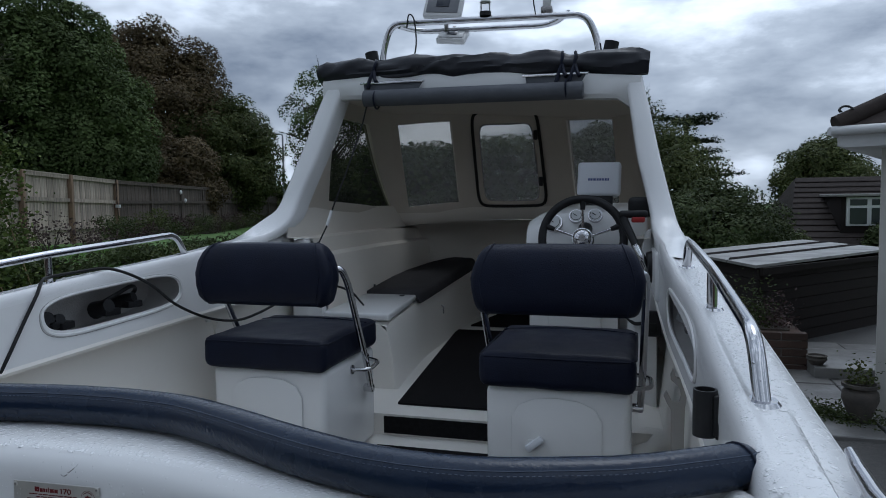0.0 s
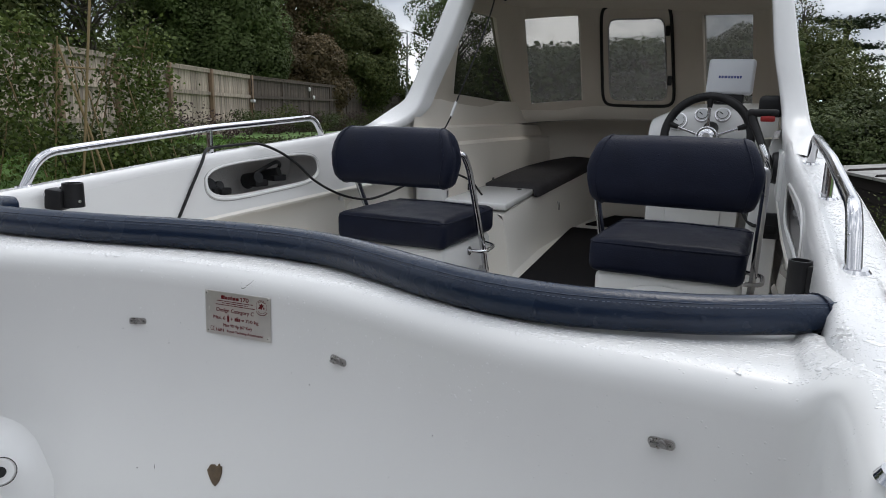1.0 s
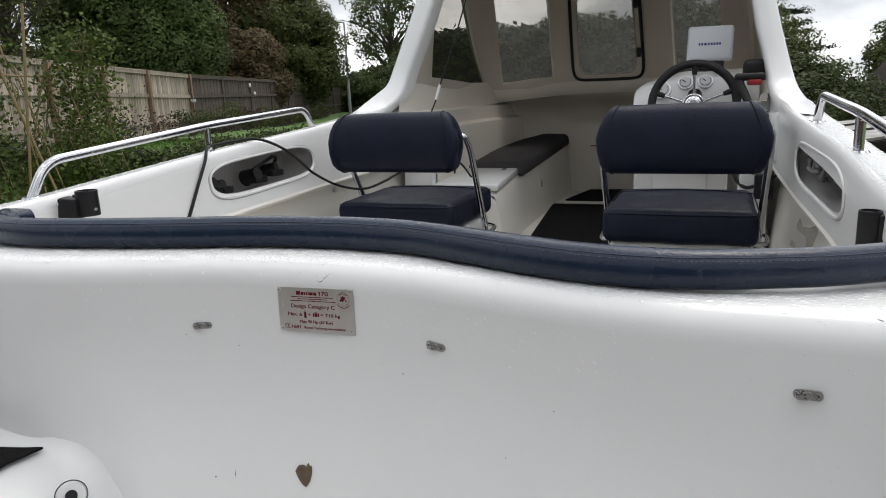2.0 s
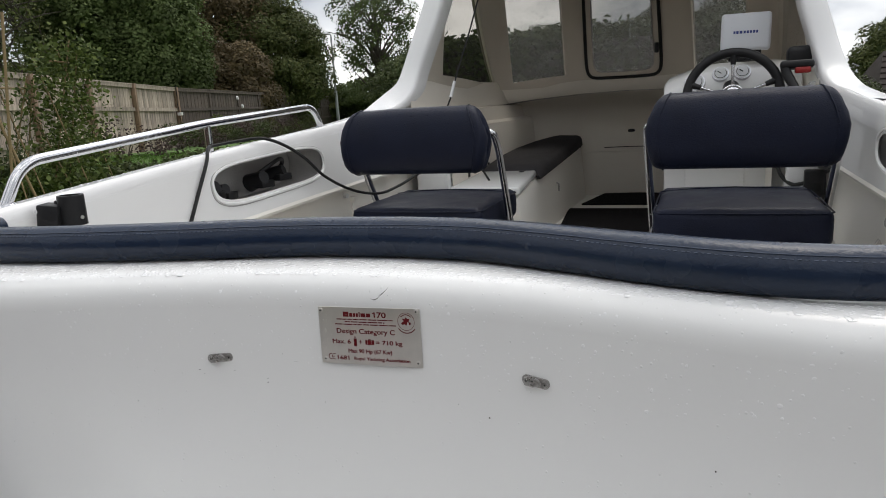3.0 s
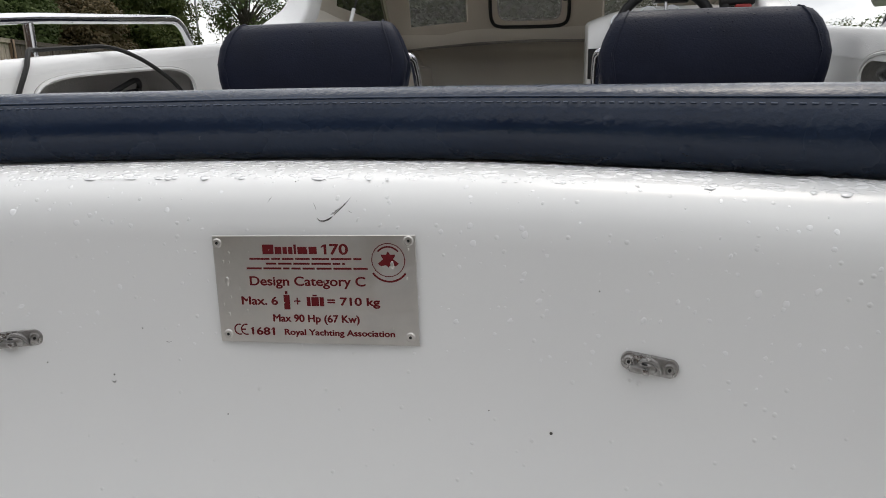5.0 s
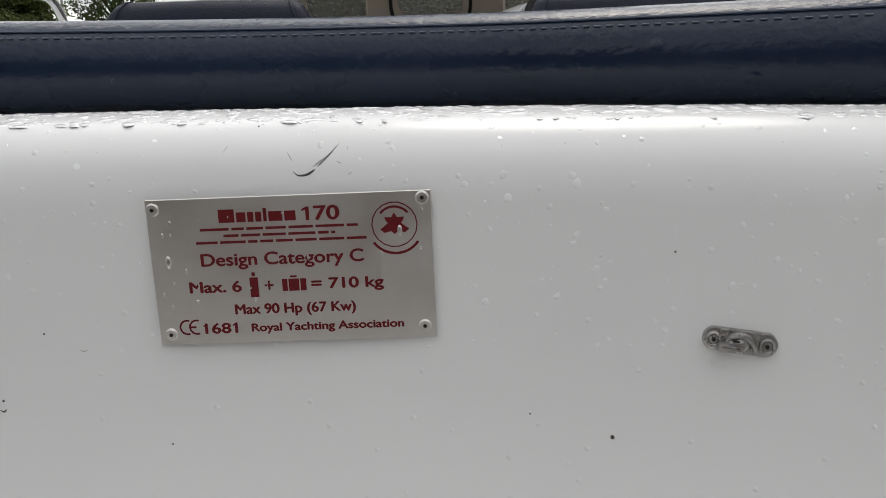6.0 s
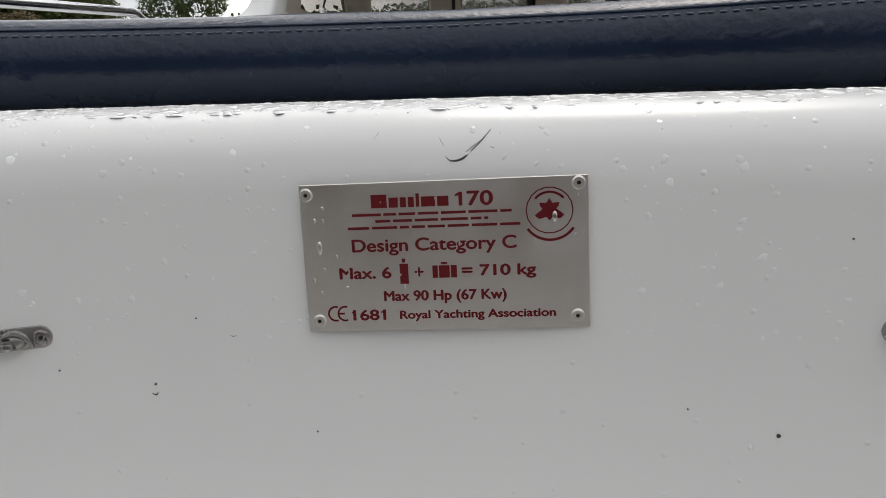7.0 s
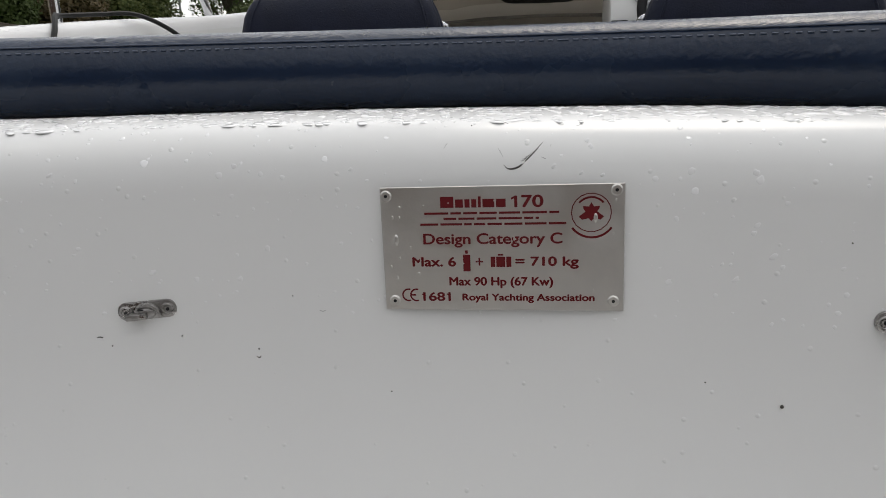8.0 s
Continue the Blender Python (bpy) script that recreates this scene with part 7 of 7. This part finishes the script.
def fence_top(s):
    return 2.44 - 0.014 * min(s, 10.3)


def fence_run(name, label, stations, wood, post_wood, single):
    f = thing(name, label, "fence", (FX + DX * stations[0], FY + DY * stations[0], 0))
    f.rotation_euler = (0, 0, radians(FROT))
    s0 = stations[0]
    meshes = {}
    far = bmesh.new()
    for s in stations:
        h = fence_top(s) + 0.02 - 0.5
        part("post", block((0.10, 0.10, h), (s - s0, -0.06 if post_wood is POSTWOOD else 0.0, 0.5 + h / 2), 0.008), post_wood, f)
    for a, c in zip(stations, stations[1:]):
        top = (fence_top(a) + fence_top(c)) / 2
        for dz, hh in ((0.0, 0.075), (-0.52, 0.085), (-1.15, 0.085)):
            z0, z1 = fence_top(a) + dz, fence_top(c) + dz
            rail = solid([(a - s0 + 0.05, -0.012, z0 - hh), (c - s0 - 0.05, -0.012, z1 - hh), (c - s0 - 0.05, -0.012, z1), (a - s0 + 0.05, -0.012, z0)], (0, -0.045, 0))
            part("rail", rail, wood, f)
        cap = solid([(a - s0, -0.065, fence_top(a)), (c - s0, -0.065, fence_top(c)), (c - s0, 0.03, fence_top(c)), (a - s0, 0.03, fence_top(a))], (0, 0, 0.022))
        part("cap_rail", cap, wood, f)
        n = max(int((c - a) / 0.135), 3)
        for k in range(n):
            x = a - s0 + (c - a) * (k + 0.5) / n
            w = (c - a) / n * 0.965
            if single:
                key = round(w, 3)
                if key not in meshes:
                    bb = block((w, 0.016, 1.72), (0, 0, -0.10), 0.003, 1)
                    me = bpy.data.meshes.new("board")
                    bb.to_mesh(me)
                    bb.free()
                    me.materials.append(wood)
                    meshes[key] = me
                ob = new("board", meshes[key])
                ob.parent = f
                ob.location = (x, 0.006 * (k % 2), top - 0.77 + 0.004 * ((k * 7) % 5 - 2))
            else:
                merge(far, block((w, 0.016, 1.72), (x, 0.006 * (k % 2), top - 0.87), 0.0))
    if not single:
        ob = part("boarding", far, wood, f, smooth=0)
        ob["kind"] = "stuff"
    return f


BENCH_POSTS = [-8.2, -6.15, -4.1, -2.05, 0.0, 2.05, 3.75, 5.7, 7.75, 10.3]
fence_run("garden_fence", "pale weathered boarded fence with brown posts", BENCH_POSTS, PALEWOOD, POSTWOOD, True)
fence_run("garden_fence", "dark stained boarded fence along the garden", [10.36, 13.0, 15.9, 18.6, 21.3, 24.0], DARKWOOD, DARKWOOD, True)
fence_run("garden_fence", "dark stained boarded fence running into the distance", [24.05, 26.7, 29.4, 32.1, 34.8, 37.5, 40.2, 42.9], DARKWOOD, DARKWOOD, False)
fx = thing("fence_cable", "grey cable and white box fixed to the fence post", "cable", (FX + DX * 10.3 + 0.12, FY + DY * 10.3 - 0.05, 1.6))
part("cable", tube(spline([(0, 0, 0.74), (0.01, 0, 0.5), (-0.01, 0, 0.3), (0.02, 0, 0.1), (0.04, 0, -0.3)], 5), 0.009, 6), RUBBER, fx)
part("box", block((0.13, 0.07, 0.08), (0.06, -0.02, 0.02), 0.008), WHITEPL, fx)
for k, (s, dz) in enumerate(((15.75, -0.22), (16.25, -0.50))):
    fl = link("fence_ornament", disc(0.075, 0.05, (FX + DX * s + 0.14, FY + DY * s - 0.06, fence_top(s) + dz), (0.94, 0.34, 0), 12, 0.05), WHITEPL)
    tagged(fl, "small white round ornament fixed on the dark fence", "ornament")

# lamp post beyond the fence
GREYMETAL = material("grey_galvanised_post", (0.42, 0.43, 0.44), 0.5, second=(0.34, 0.35, 0.36), scale=10)
lx, ly = polar(-29.0, 38)
lamp = thing("street_lamp", "grey street lamp post with a short arm", "street lamp", (lx, ly, ground_z(lx, ly)))
part("post", tube([(0, 0, 0), (0, 0, 5.2 - ground_z(lx, ly))], [0.09, 0.055], 10), GREYMETAL, lamp)
part("arm", tube(arc_path([(0, 0, 5.15 - ground_z(lx, ly)), (0, 0, 5.35 - ground_z(lx, ly)), (-0.7, -0.1, 5.42 - ground_z(lx, ly))], 0.2), 0.045, 8), GREYMETAL, lamp)
part("lantern", block((0.55, 0.22, 0.12), (-0.75, -0.1, 5.42 - ground_z(lx, ly)), 0.03), GREYMETAL, lamp)

# ---- bean canes and bed plants on the lawn ----
CANE = material("bamboo_cane", (0.30, 0.21, 0.10), 0.6, second=(0.20, 0.14, 0.07), scale=20, stretch=(1, 1, 8))


def bean_row(az, d, n, length, height, seed, leaves):
    r = random.Random(seed)
    x0, y0 = polar(az, d)
    t = thing("bean_plants", "runner bean plants climbing crossed bamboo canes", "plant", (x0, y0, ground_z(x0, y0)))
    u = Vector((DX, DY, 0))
    w = Vector((DY, -DX, 0))
    pts, stems = [], bmesh.new()
    for k in range(n):
        for s in (-1, 1):
            f = u * (length * (k / max(n - 1, 1) - 0.5) + r.uniform(-0.1, 0.1)) + w * 0.32 * s
            topp = u * (length * (k / max(n - 1, 1) - 0.5) + r.uniform(-0.25, 0.25)) - w * 0.10 * s + Vector((0, 0, height * r.uniform(0.92, 1.15)))
            part("cane", tube([f - Vector((0, 0, 0.1)), topp], 0.008, 6), CANE, t)
            tw = []
            for q in range(40):
                h = q / 39 * r.uniform(0.95, 1.0)
                tw.append(f.lerp(topp, h) + Vector((0.03 * math.cos(q * 0.9), 0.03 * math.sin(q * 0.9), 0)))
            tube(tw, 0.004, 4, stems)
            for _ in range(leaves):
                h = r.random() ** 0.8 * 1.04
                pts.append(tuple(f.lerp(topp, h) + Vector((r.gauss(0, 0.13), r.gauss(0, 0.13), r.gauss(0, 0.06)))))
    part("bar", tube([u * (-length * 0.62) + Vector((0, 0, height * 0.90)), u * length * 0.62 + Vector((0, 0, height * 0.90))], 0.012, 6), CANE, t)
    part("stem_tangle", stems, SHRUB, t)["kind"] = "stuff"
    leaves_mesh("foliage", pts, 0.051, BEAN, t, seed, 0.03, 1.3, 0.5, 0.35)
    return t


bean_row(-56.4, 8.4, 2, 0.28, 1.75, 51, 800)
bean_row(-52.4, 8.4, 3, 0.8, 1.45, 52, 75)
bean_row(-48.8, 8.8, 2, 0.42, 1.75, 53, 820)
# two leaning poles
for k, (az, d, h, lean) in enumerate(((-53.6, 7.9, 2.0, 0.32), (-51.2, 7.9, 1.6, -0.6))):
    x0, y0 = polar(az, d)
    p = link("leaning_pole", tube([(x0, y0, ground_z(x0, y0) - 0.05), (x0 + lean * 0.5, y0 + lean * 0.5, ground_z(x0, y0) + h)], 0.013, 8), CANE)
    tagged(p, "pale bamboo pole leaning in the bean bed", "pole")


def bush(az, d, w, h, mat, seed, n=2500, leaf=0.08, label="low leafy plant in the garden bed"):
    r = random.Random(seed)
    x0, y0 = polar(az, d)
    t = thing("garden_plant", label, "plant", (x0, y0, ground_z(x0, y0) - 0.02))
    pts, lob = crown_points(r, n, (w / 1.9, w / 1.9, h / 1.9), 9)
    b = bmesh.new()
    for c, k in lob:
        tube([(c.x * 0.1, c.y * 0.1, 0), (c.x * w / 2.6, c.y * w / 2.6, c.z * h / 2.2 + h * 0.42)], [0.012, 0.005], 4, b)
    part("stem_tangle", b, BARK, t)["kind"] = "stuff"
    leaves_mesh("foliage", [(p[0], p[1], abs(p[2] + h * 0.45)) for p in pts], leaf, mat, t, seed, 0.03)


for k, (az, d, w, h, m_, n) in enumerate(((-61.0, 10.2, 0.9, 0.75, SHRUB, 1500), (-58.6, 10.2, 0.9, 0.6, OLIVE, 1500), (-54.2, 9.6, 1.2, 0.5, SHRUB, 1800), (-51.0, 9.2, 1.3, 0.5, BEAN, 1800), (-47.4, 9.6, 1.2, 0.55, SHRUB, 2000),
                                          (-45.6, 13.8, 1.2, 0.85, PURPLE, 500), (-43.2, 15.0, 1.2, 0.6, PURPLE, 400), (-41.0, 12.0, 1.4, 0.35, SHRUB, 1600), (-38.4, 12.6, 1.5, 0.35, OLIVE, 1600), (-35.6, 13.5, 1.6, 0.4, SHRUB, 1600), (-33.2, 14, 1.6, 0.4, SHRUB, 1600),
                                          (-44.8, 9.6, 1.2, 0.4, SHRUB, 1600), (-49.2, 12.4, 1.3, 0.6, OLIVE, 1400), (-66, 9.6, 1.2, 0.8, SHRUB, 1600))):
    bush(az, d, w, h, m_, 60 + k, n, 0.06)
for k in range(15):
    q = 9.0 + 1.15 * k
    x0, y0 = FX + DX * q + 0.75, FY + DY * q - 0.2
    az, d = math.degrees(math.atan2(x0 - 0.65, y0 + 0.78)), math.hypot(x0 - 0.65, y0 + 0.78)
    bush(az, d, 1.3, (0.75, 0.5, 0.95, 0.6)[k % 4], (SHRUB, PURPLE, OLIVE)[k % 3], 160 + k, 1300, 0.06, "dark leafy border plant at the fence foot")

r = np.random.RandomState(7)
gx, gy = r.uniform(-10.5, -1.9, 42000), r.uniform(-1.5, 11.0, 42000)
keep = (gx * 0.94 + gy * 0.341) > (-9.1 * 0.94 + 4.8 * 0.341)
gp = [(x, y, ground_z(x, y) + 0.008) for x, y in zip(gx[keep], gy[keep])]
gr = leaves_mesh("grass", gp, 0.075, GRASS, None, 71, 0.0, 9.0, 0.1, -1.2)
tagged(gr, "short damp green lawn grass", "grass", kind="stuff")

# ---- patio side ----
SLAB = material("wet_grey_paving", (0.20, 0.195, 0.185), 0.45, second=(0.13, 0.125, 0.12), scale=4, object_random=0.18, bump=0.3, bump_scale=40, rough_var=0.15)
BRICK = material("brown_red_brick", (0.10, 0.058, 0.042), 0.85, second=(0.065, 0.042, 0.033), scale=12, object_random=0.25, bump=0.5, bump_scale=60)
MORTAR = material("grey_mortar", (0.22, 0.20, 0.18), 0.9, second=(0.15, 0.14, 0.13), scale=20, bump=0.4, bump_scale=80)
STOREWALL = material("dark_brown_boarding", (0.026, 0.021, 0.019), 0.9, spec=0.15, second=(0.022, 0.019, 0.018), scale=4, stretch=(1, 1, 6), bump=0.3, bump_scale=40)
FELT = material("grey_roof_sheet", (0.30, 0.29, 0.27), 0.5, second=(0.20, 0.195, 0.185), scale=3, bump=0.3, bump_scale=30, rough_var=0.15)
RENDER = material("pale_rendered_wall", (0.62, 0.60, 0.56), 0.85, second=(0.52, 0.50, 0.46), scale=3, bump=0.3, bump_scale=60)
TILE = material("dark_roof_tile", (0.032, 0.026, 0.024), 0.85, spec=0.2, second=(0.052, 0.042, 0.037), scale=8, object_random=0.25, bump=0.4, bump_scale=40)
TERRA = material("weathered_terracotta", (0.20, 0.12, 0.08), 0.8, second=(0.12, 0.085, 0.06), scale=10, bump=0.3, bump_scale=50)
WINDOW = material("dark_window_glass", (0.03, 0.035, 0.04), 0.06, second=(0.05, 0.055, 0.06), scale=2)

# flat-roofed store with three roof sheets
A, B_, C = Vector((1.86, 7.15, 0)), Vector((1.22, 9.15, 0)), Vector((3.75, 9.3, 0))
D = B_ + C - A
ZT = 0.86
store = thing("garden_store", "low dark boarded store with flat grey sheet roof", "shed", tuple((A + D) / 2))
o = Vector(store.location)
walls = [(A, C), (C, D), (D, B_), (B_, A)]
for p, q in walls:
    nb = 7
    for k in range(nb):
        z0, z1 = ZT * k / nb + 0.003, ZT * (k + 1) / nb - 0.004
        out = Vector(((q - p).y, -(q - p).x, 0)).normalized()
        part("board", solid([p - o + Vector((0, 0, z0)), q - o + Vector((0, 0, z0)), q - o + Vector((0, 0, z1)) + out * -0.006, p - o + Vector((0, 0, z1)) + out * -0.006], out * -0.03), STOREWALL, store, smooth=0)
for k in range(3):
    f0, f1 = k / 3 + 0.006, (k + 1) / 3 - 0.006
    P0, P1 = A.lerp(B_, f0) + (A - C).normalized() * 0.06, A.lerp(B_, f1) + (A - C).normalized() * 0.06
    Q0, Q1 = C.lerp(D, f0), C.lerp(D, f1)
    part("roof_sheet", solid([P0 - o + Vector((0, 0, ZT + 0.01)), Q0 - o + Vector((0, 0, ZT + 0.05)), Q1 - o + Vector((0, 0, ZT + 0.05)), P1 - o + Vector((0, 0, ZT + 0.01))], (0, 0, 0.03)), FELT, store, smooth=0)
for k in (1, 2):
    P0, Q0 = A.lerp(B_, k / 3), C.lerp(D, k / 3)
    part("batten", tube([P0 - o + Vector((0, 0, ZT + 0.045)), Q0 - o + Vector((0, 0, ZT + 0.085))], 0.02, 4), STOREWALL, store)
part("fascia", solid([A - o + Vector((0, 0, ZT - 0.07)), C - o + Vector((0, 0, ZT - 0.03)), C - o + Vector((0, 0, ZT + 0.01)), A - o + Vector((0, 0, ZT + 0.01))], Vector((0.03, -0.03, 0))), STOREWALL, store)

# brick planter
plant = thing("brick_planter", "low brown brick planter with plants at the patio edge", "planter", (1.68, 6.51, 0))
part("core", block((0.80, 0.62, 0.36), (0, 0, 0.18), 0.0), MORTAR, plant)
part("soil", block((0.62, 0.44, 0.03), (0, 0, 0.365), 0.0), BARK, plant)
bb = block((0.213, 0.104, 0.064), (0, 0, 0), 0.004, 1)
bme = bpy.data.meshes.new("brick")
bb.to_mesh(bme)
bb.free()
bme.materials.append(BRICK)
for row in range(5):
    for k in range(4):
        off = 0.11 * (row % 2)
        for yy in (-0.268,):
            ob = new("brick", bme)
            ob.parent, ob.location = plant, (-0.335 + 0.224 * k + (off if k < 3 or not off else 0) * 0.5, yy, 0.037 + 0.074 * row)
    for k in range(3):
        for xx in (-0.358, 0.358):
            ob = new("brick", bme)
            ob.parent, ob.location, ob.rotation_euler = plant, (xx, -0.16 + 0.224 * k, 0.037 + 0.074 * row), (0, 0, radians(90))
for k, (dx, h, m_) in enumerate(((-0.2, 0.28, OLIVE), (0.05, 0.34, SHRUB), (0.22, 0.24, PURPLE))):
    r = random.Random(90 + k)
    t = thing("planter_plant", "low mixed plant growing in the brick planter", "plant", (1.68 + dx, 6.48, 0.37))
    pts = [(r.gauss(0, 0.09), r.gauss(0, 0.10), abs(r.gauss(0, h * 0.55))) for _ in range(700)]
    leaves_mesh("foliage", pts, 0.035, m_, t, 91 + k, 0.01, 2.2)

# paving slabs
pav = thing("paving", "wet grey stone paving slabs with dark joints", "paving", (0, 0, 0), kind="structure")
sb = block((0.445, 0.445, 0.04), (0, 0, 0), 0.006, 1)
sme = bpy.data.meshes.new("slab")
sb.to_mesh(sme)
sb.free()
sme.materials.append(SLAB)
r = random.Random(5)
for i in range(9):
    for j in range(7):
        ob = new("slab", sme)
        ob.parent = pav
        ob.location = (1.55 + 0.46 * i, 4.55 + 0.46 * j, 0.012 + r.uniform(-0.003, 0.003))
        ob.rotation_euler = (radians(r.uniform(-0.5, 0.5)), radians(r.uniform(-0.5, 0.5)), radians(r.uniform(-0.6, 0.6)))
step = link("patio_step", block((2.6, 0.85, 0.13), (3.42, 6.33, 0.06), 0.01), SLAB)
tagged(step, "raised pale stone patio step", "step", kind="structure")


STONE = material("weathered_dark_stone", (0.11, 0.095, 0.08), 0.9, second=(0.06, 0.055, 0.05), scale=12, bump=0.5, bump_scale=50)


def pot(at, r0, h, name, label, mat_leaf=None):
    p = thing(name, label, "plant pot", at)
    prof = [(0.0, 0.0), (r0 * 0.60, 0.0), (r0 * 0.85, h * 0.3), (r0 * 1.12, h * 0.58), (r0 * 1.08, h * 0.78), (r0 * 0.88, h * 0.88), (r0 * 1.12, h * 0.92), (r0 * 1.12, h), (r0 * 0.95, h), (r0 * 0.9, h * 0.85), (0.0, h * 0.84)]
    part("vessel", grid([[(q * math.cos(2 * math.pi * k / 22), q * math.sin(2 * math.pi * k / 22), z) for k in range(22)] for q, z in prof], close_v=True), STONE, p)
    if mat_leaf:
        rr = random.Random(3)
        leaves_mesh("foliage", [(rr.gauss(0, r0 * 0.55), rr.gauss(0, r0 * 0.55), h + abs(rr.gauss(0, 0.08))) for _ in range(200)], 0.03, mat_leaf, p, 99, 0.01)


pot((2.16, 6.02, 0.124), 0.075, 0.085, "plant_pot", "small dark round pot on the patio paving")
pot((2.14, 4.70, 0.03), 0.105, 0.27, "garden_urn", "weathered grey stone urn with plants beside the house", OLIVE)
for k in range(5):
    r = random.Random(110 + k)
    x0, y0 = 1.80 + 0.09 * k, 4.90 - 0.06 * k
    t = thing("edge_plant", "low weeds along the edge of the paving", "plant", (x0, y0, 0.02))
    leaves_mesh("foliage", [(r.gauss(0, 0.09), r.gauss(0, 0.07), abs(r.gauss(0, 0.045))) for _ in range(350)], 0.032, SHRUB, t, 111 + k, 0.01, 2.5)

# bungalow at the edge of the drive
house = thing("bungalow", "pale rendered bungalow with dark tiled roof and white gutter", "house")
o = Vector((4.5, 6.4, 0))
house.matrix_basis = Matrix.Translation((2.28, 4.88, -0.17)) @ pose(0, 0, 0, 0, 0, -23) @ Matrix.Translation((4.5 - 2.28, 6.4 - 4.88, 0))
part("wall", block((4.44, 3.0, 2.12), Vector((4.50, 6.38, 1.06)) - o, 0.01), RENDER, house)
part("soffit", block((4.86, 3.5, 0.03), Vector((4.50, 6.36, 2.125)) - o, 0.004), WHITEPL, house)
part("fascia", block((0.025, 3.5, 0.13), Vector((2.07, 6.36, 2.185)) - o, 0.004), WHITEPL, house)
part("fascia", block((4.86, 0.025, 0.13), Vector((4.48, 4.62, 2.185)) - o, 0.004), WHITEPL, house)
part("gutter", tube([Vector((2.02, 4.58, 2.225)) - o, Vector((2.02, 8.1, 2.225)) - o], 0.032, 12), WHITEPL, house)
part("gutter", tube([Vector((2.02, 4.57, 2.225)) - o, Vector((7.0, 4.57, 2.225)) - o], 0.032, 12), WHITEPL, house)
roof = part("roof", solid([Vector(p) - o for p in ((2.05, 4.60, 2.235), (7.0, 4.60, 2.235), (4.48, 6.36, 3.55))], (0, 0, 0.02)), TILE, house)
part("roof_slope", solid([Vector(p) - o for p in ((2.05, 4.60, 2.235), (4.48, 6.36, 3.55), (2.05, 8.12, 2.235))], (0, 0, 0.02)), TILE, house)
part("roof_slope", solid([Vector(p) - o for p in ((7.0, 4.60, 2.235), (7.0, 8.12, 2.235), (4.48, 6.36, 3.55))], (0, 0, 0.02)), TILE, house)
part("roof_slope", solid([Vector(p) - o for p in ((2.05, 8.12, 2.235), (4.48, 6.36, 3.55), (7.0, 8.12, 2.235))], (0, 0, 0.02)), TILE, house)
for k in range(9):
    f = k / 9
    a, c = Vector((2.04, 4.59, 2.25)).lerp(Vector((4.48, 6.36, 3.57)), f), Vector((7.0, 4.59, 2.25)).lerp(Vector((4.48, 6.36, 3.57)), f)
    d = Vector((2.04, 8.12, 2.25)).lerp(Vector((4.48, 6.36, 3.57)), f)
    part("tile_course", tube([a - o, c - o], 0.018, 4), TILE, roof)
    part("tile_course", tube([a - o, d - o], 0.018, 4), TILE, roof)
part("ridge_tile", tube([Vector((2.04, 4.59, 2.27)) - o, Vector((4.48, 6.36, 3.60)) - o], 0.06, 10), TILE, house)
IRON = material("black_iron", (0.02, 0.02, 0.02), 0.5, second=(0.03, 0.03, 0.03), scale=20)
scroll = link("iron_scroll", tube([(2.05 - 0.05 * t + (0.055 - 0.036 * t) * math.cos(-1.5 + 6.2 * t) - 0.02, 4.70, 2.16 + 0.05 * t + (0.055 - 0.036 * t) * math.sin(-1.5 + 6.2 * t)) for t in [i / 30 for i in range(31)]], 0.008, 8), IRON)
tagged(scroll, "black wrought iron scroll at the roof corner", "ornament")

# neighbouring bungalow, mostly roof and dormer
x0, y0 = polar(15.2, 23)
nb = thing("neighbour_house", "distant bungalow with dark tiled roof and white dormer window", "house", (x0, y0, -1.7))
part("wall", block((8.0, 6.0, 2.1), (1.75, 0, 1.05), 0.0), RENDER, nb)
front = [(-2.5, -3.4, 1.95), (6.0, -3.4, 1.95), (5.0, 0, 3.82), (-1.7, 0, 3.82)]
rf = part("roof", solid(front, (0, 0, 0.05)), TILE, nb)
part("roof_slope", solid([(-2.5, 3.4, 1.95), (6.0, 3.4, 1.95), (5.0, 0, 3.82), (-1.7, 0, 3.82)][::-1], (0, 0, 0.05)), TILE, nb)
part("roof_slope", solid([(-2.5, -3.4, 1.95), (-1.7, 0, 3.82), (-2.5, 3.4, 1.95)], (0, 0, 0.05)), TILE, nb)
part("roof_slope", solid([(6.0, -3.4, 1.95), (6.0, 3.4, 1.95), (5.0, 0, 3.82)], (0, 0, 0.05)), TILE, nb)
for k in range(13):
    f = k / 13
    a, c = Vector(front[0]).lerp(Vector(front[3]), f), Vector(front[1]).lerp(Vector(front[2]), f)
    part("tile_course", tube([a + Vector((0, -0.01, 0.06)), c + Vector((0, -0.01, 0.06))], 0.025, 4), TILE, rf)
dm = part("dormer", block((1.9, 1.9, 0.95), (-0.23, -1.75, 2.83), 0.02), STOREWALL, nb)
part("dormer_roof", block((2.1, 2.2, 0.07), (-0.23, -1.78, 3.34), 0.02), FELT, nb)
wd = part("window", block((1.5, 0.06, 0.72), (-0.32, -2.72, 2.93), 0.01), WHITEPL, nb, "white framed dormer window")
for k in range(3):
    part("pane", block((0.38, 0.04, 0.40), (-0.80 + 0.48 * k, -2.745, 2.82), 0.0), WINDOW, wd)
    part("pane", block((0.38, 0.04, 0.15), (-0.80 + 0.48 * k, -2.745, 3.16), 0.0), WINDOW, wd)

# plain unseen wall, added to close the drive behind and dim light from aft
back = link("wall_south", block((16.0, 0.3, 2.6), (0, -4.4, 1.3), 0.0), BRICK)
tagged(back, "plain dark brick wall added unseen behind to dim light", "wall", kind="structure")
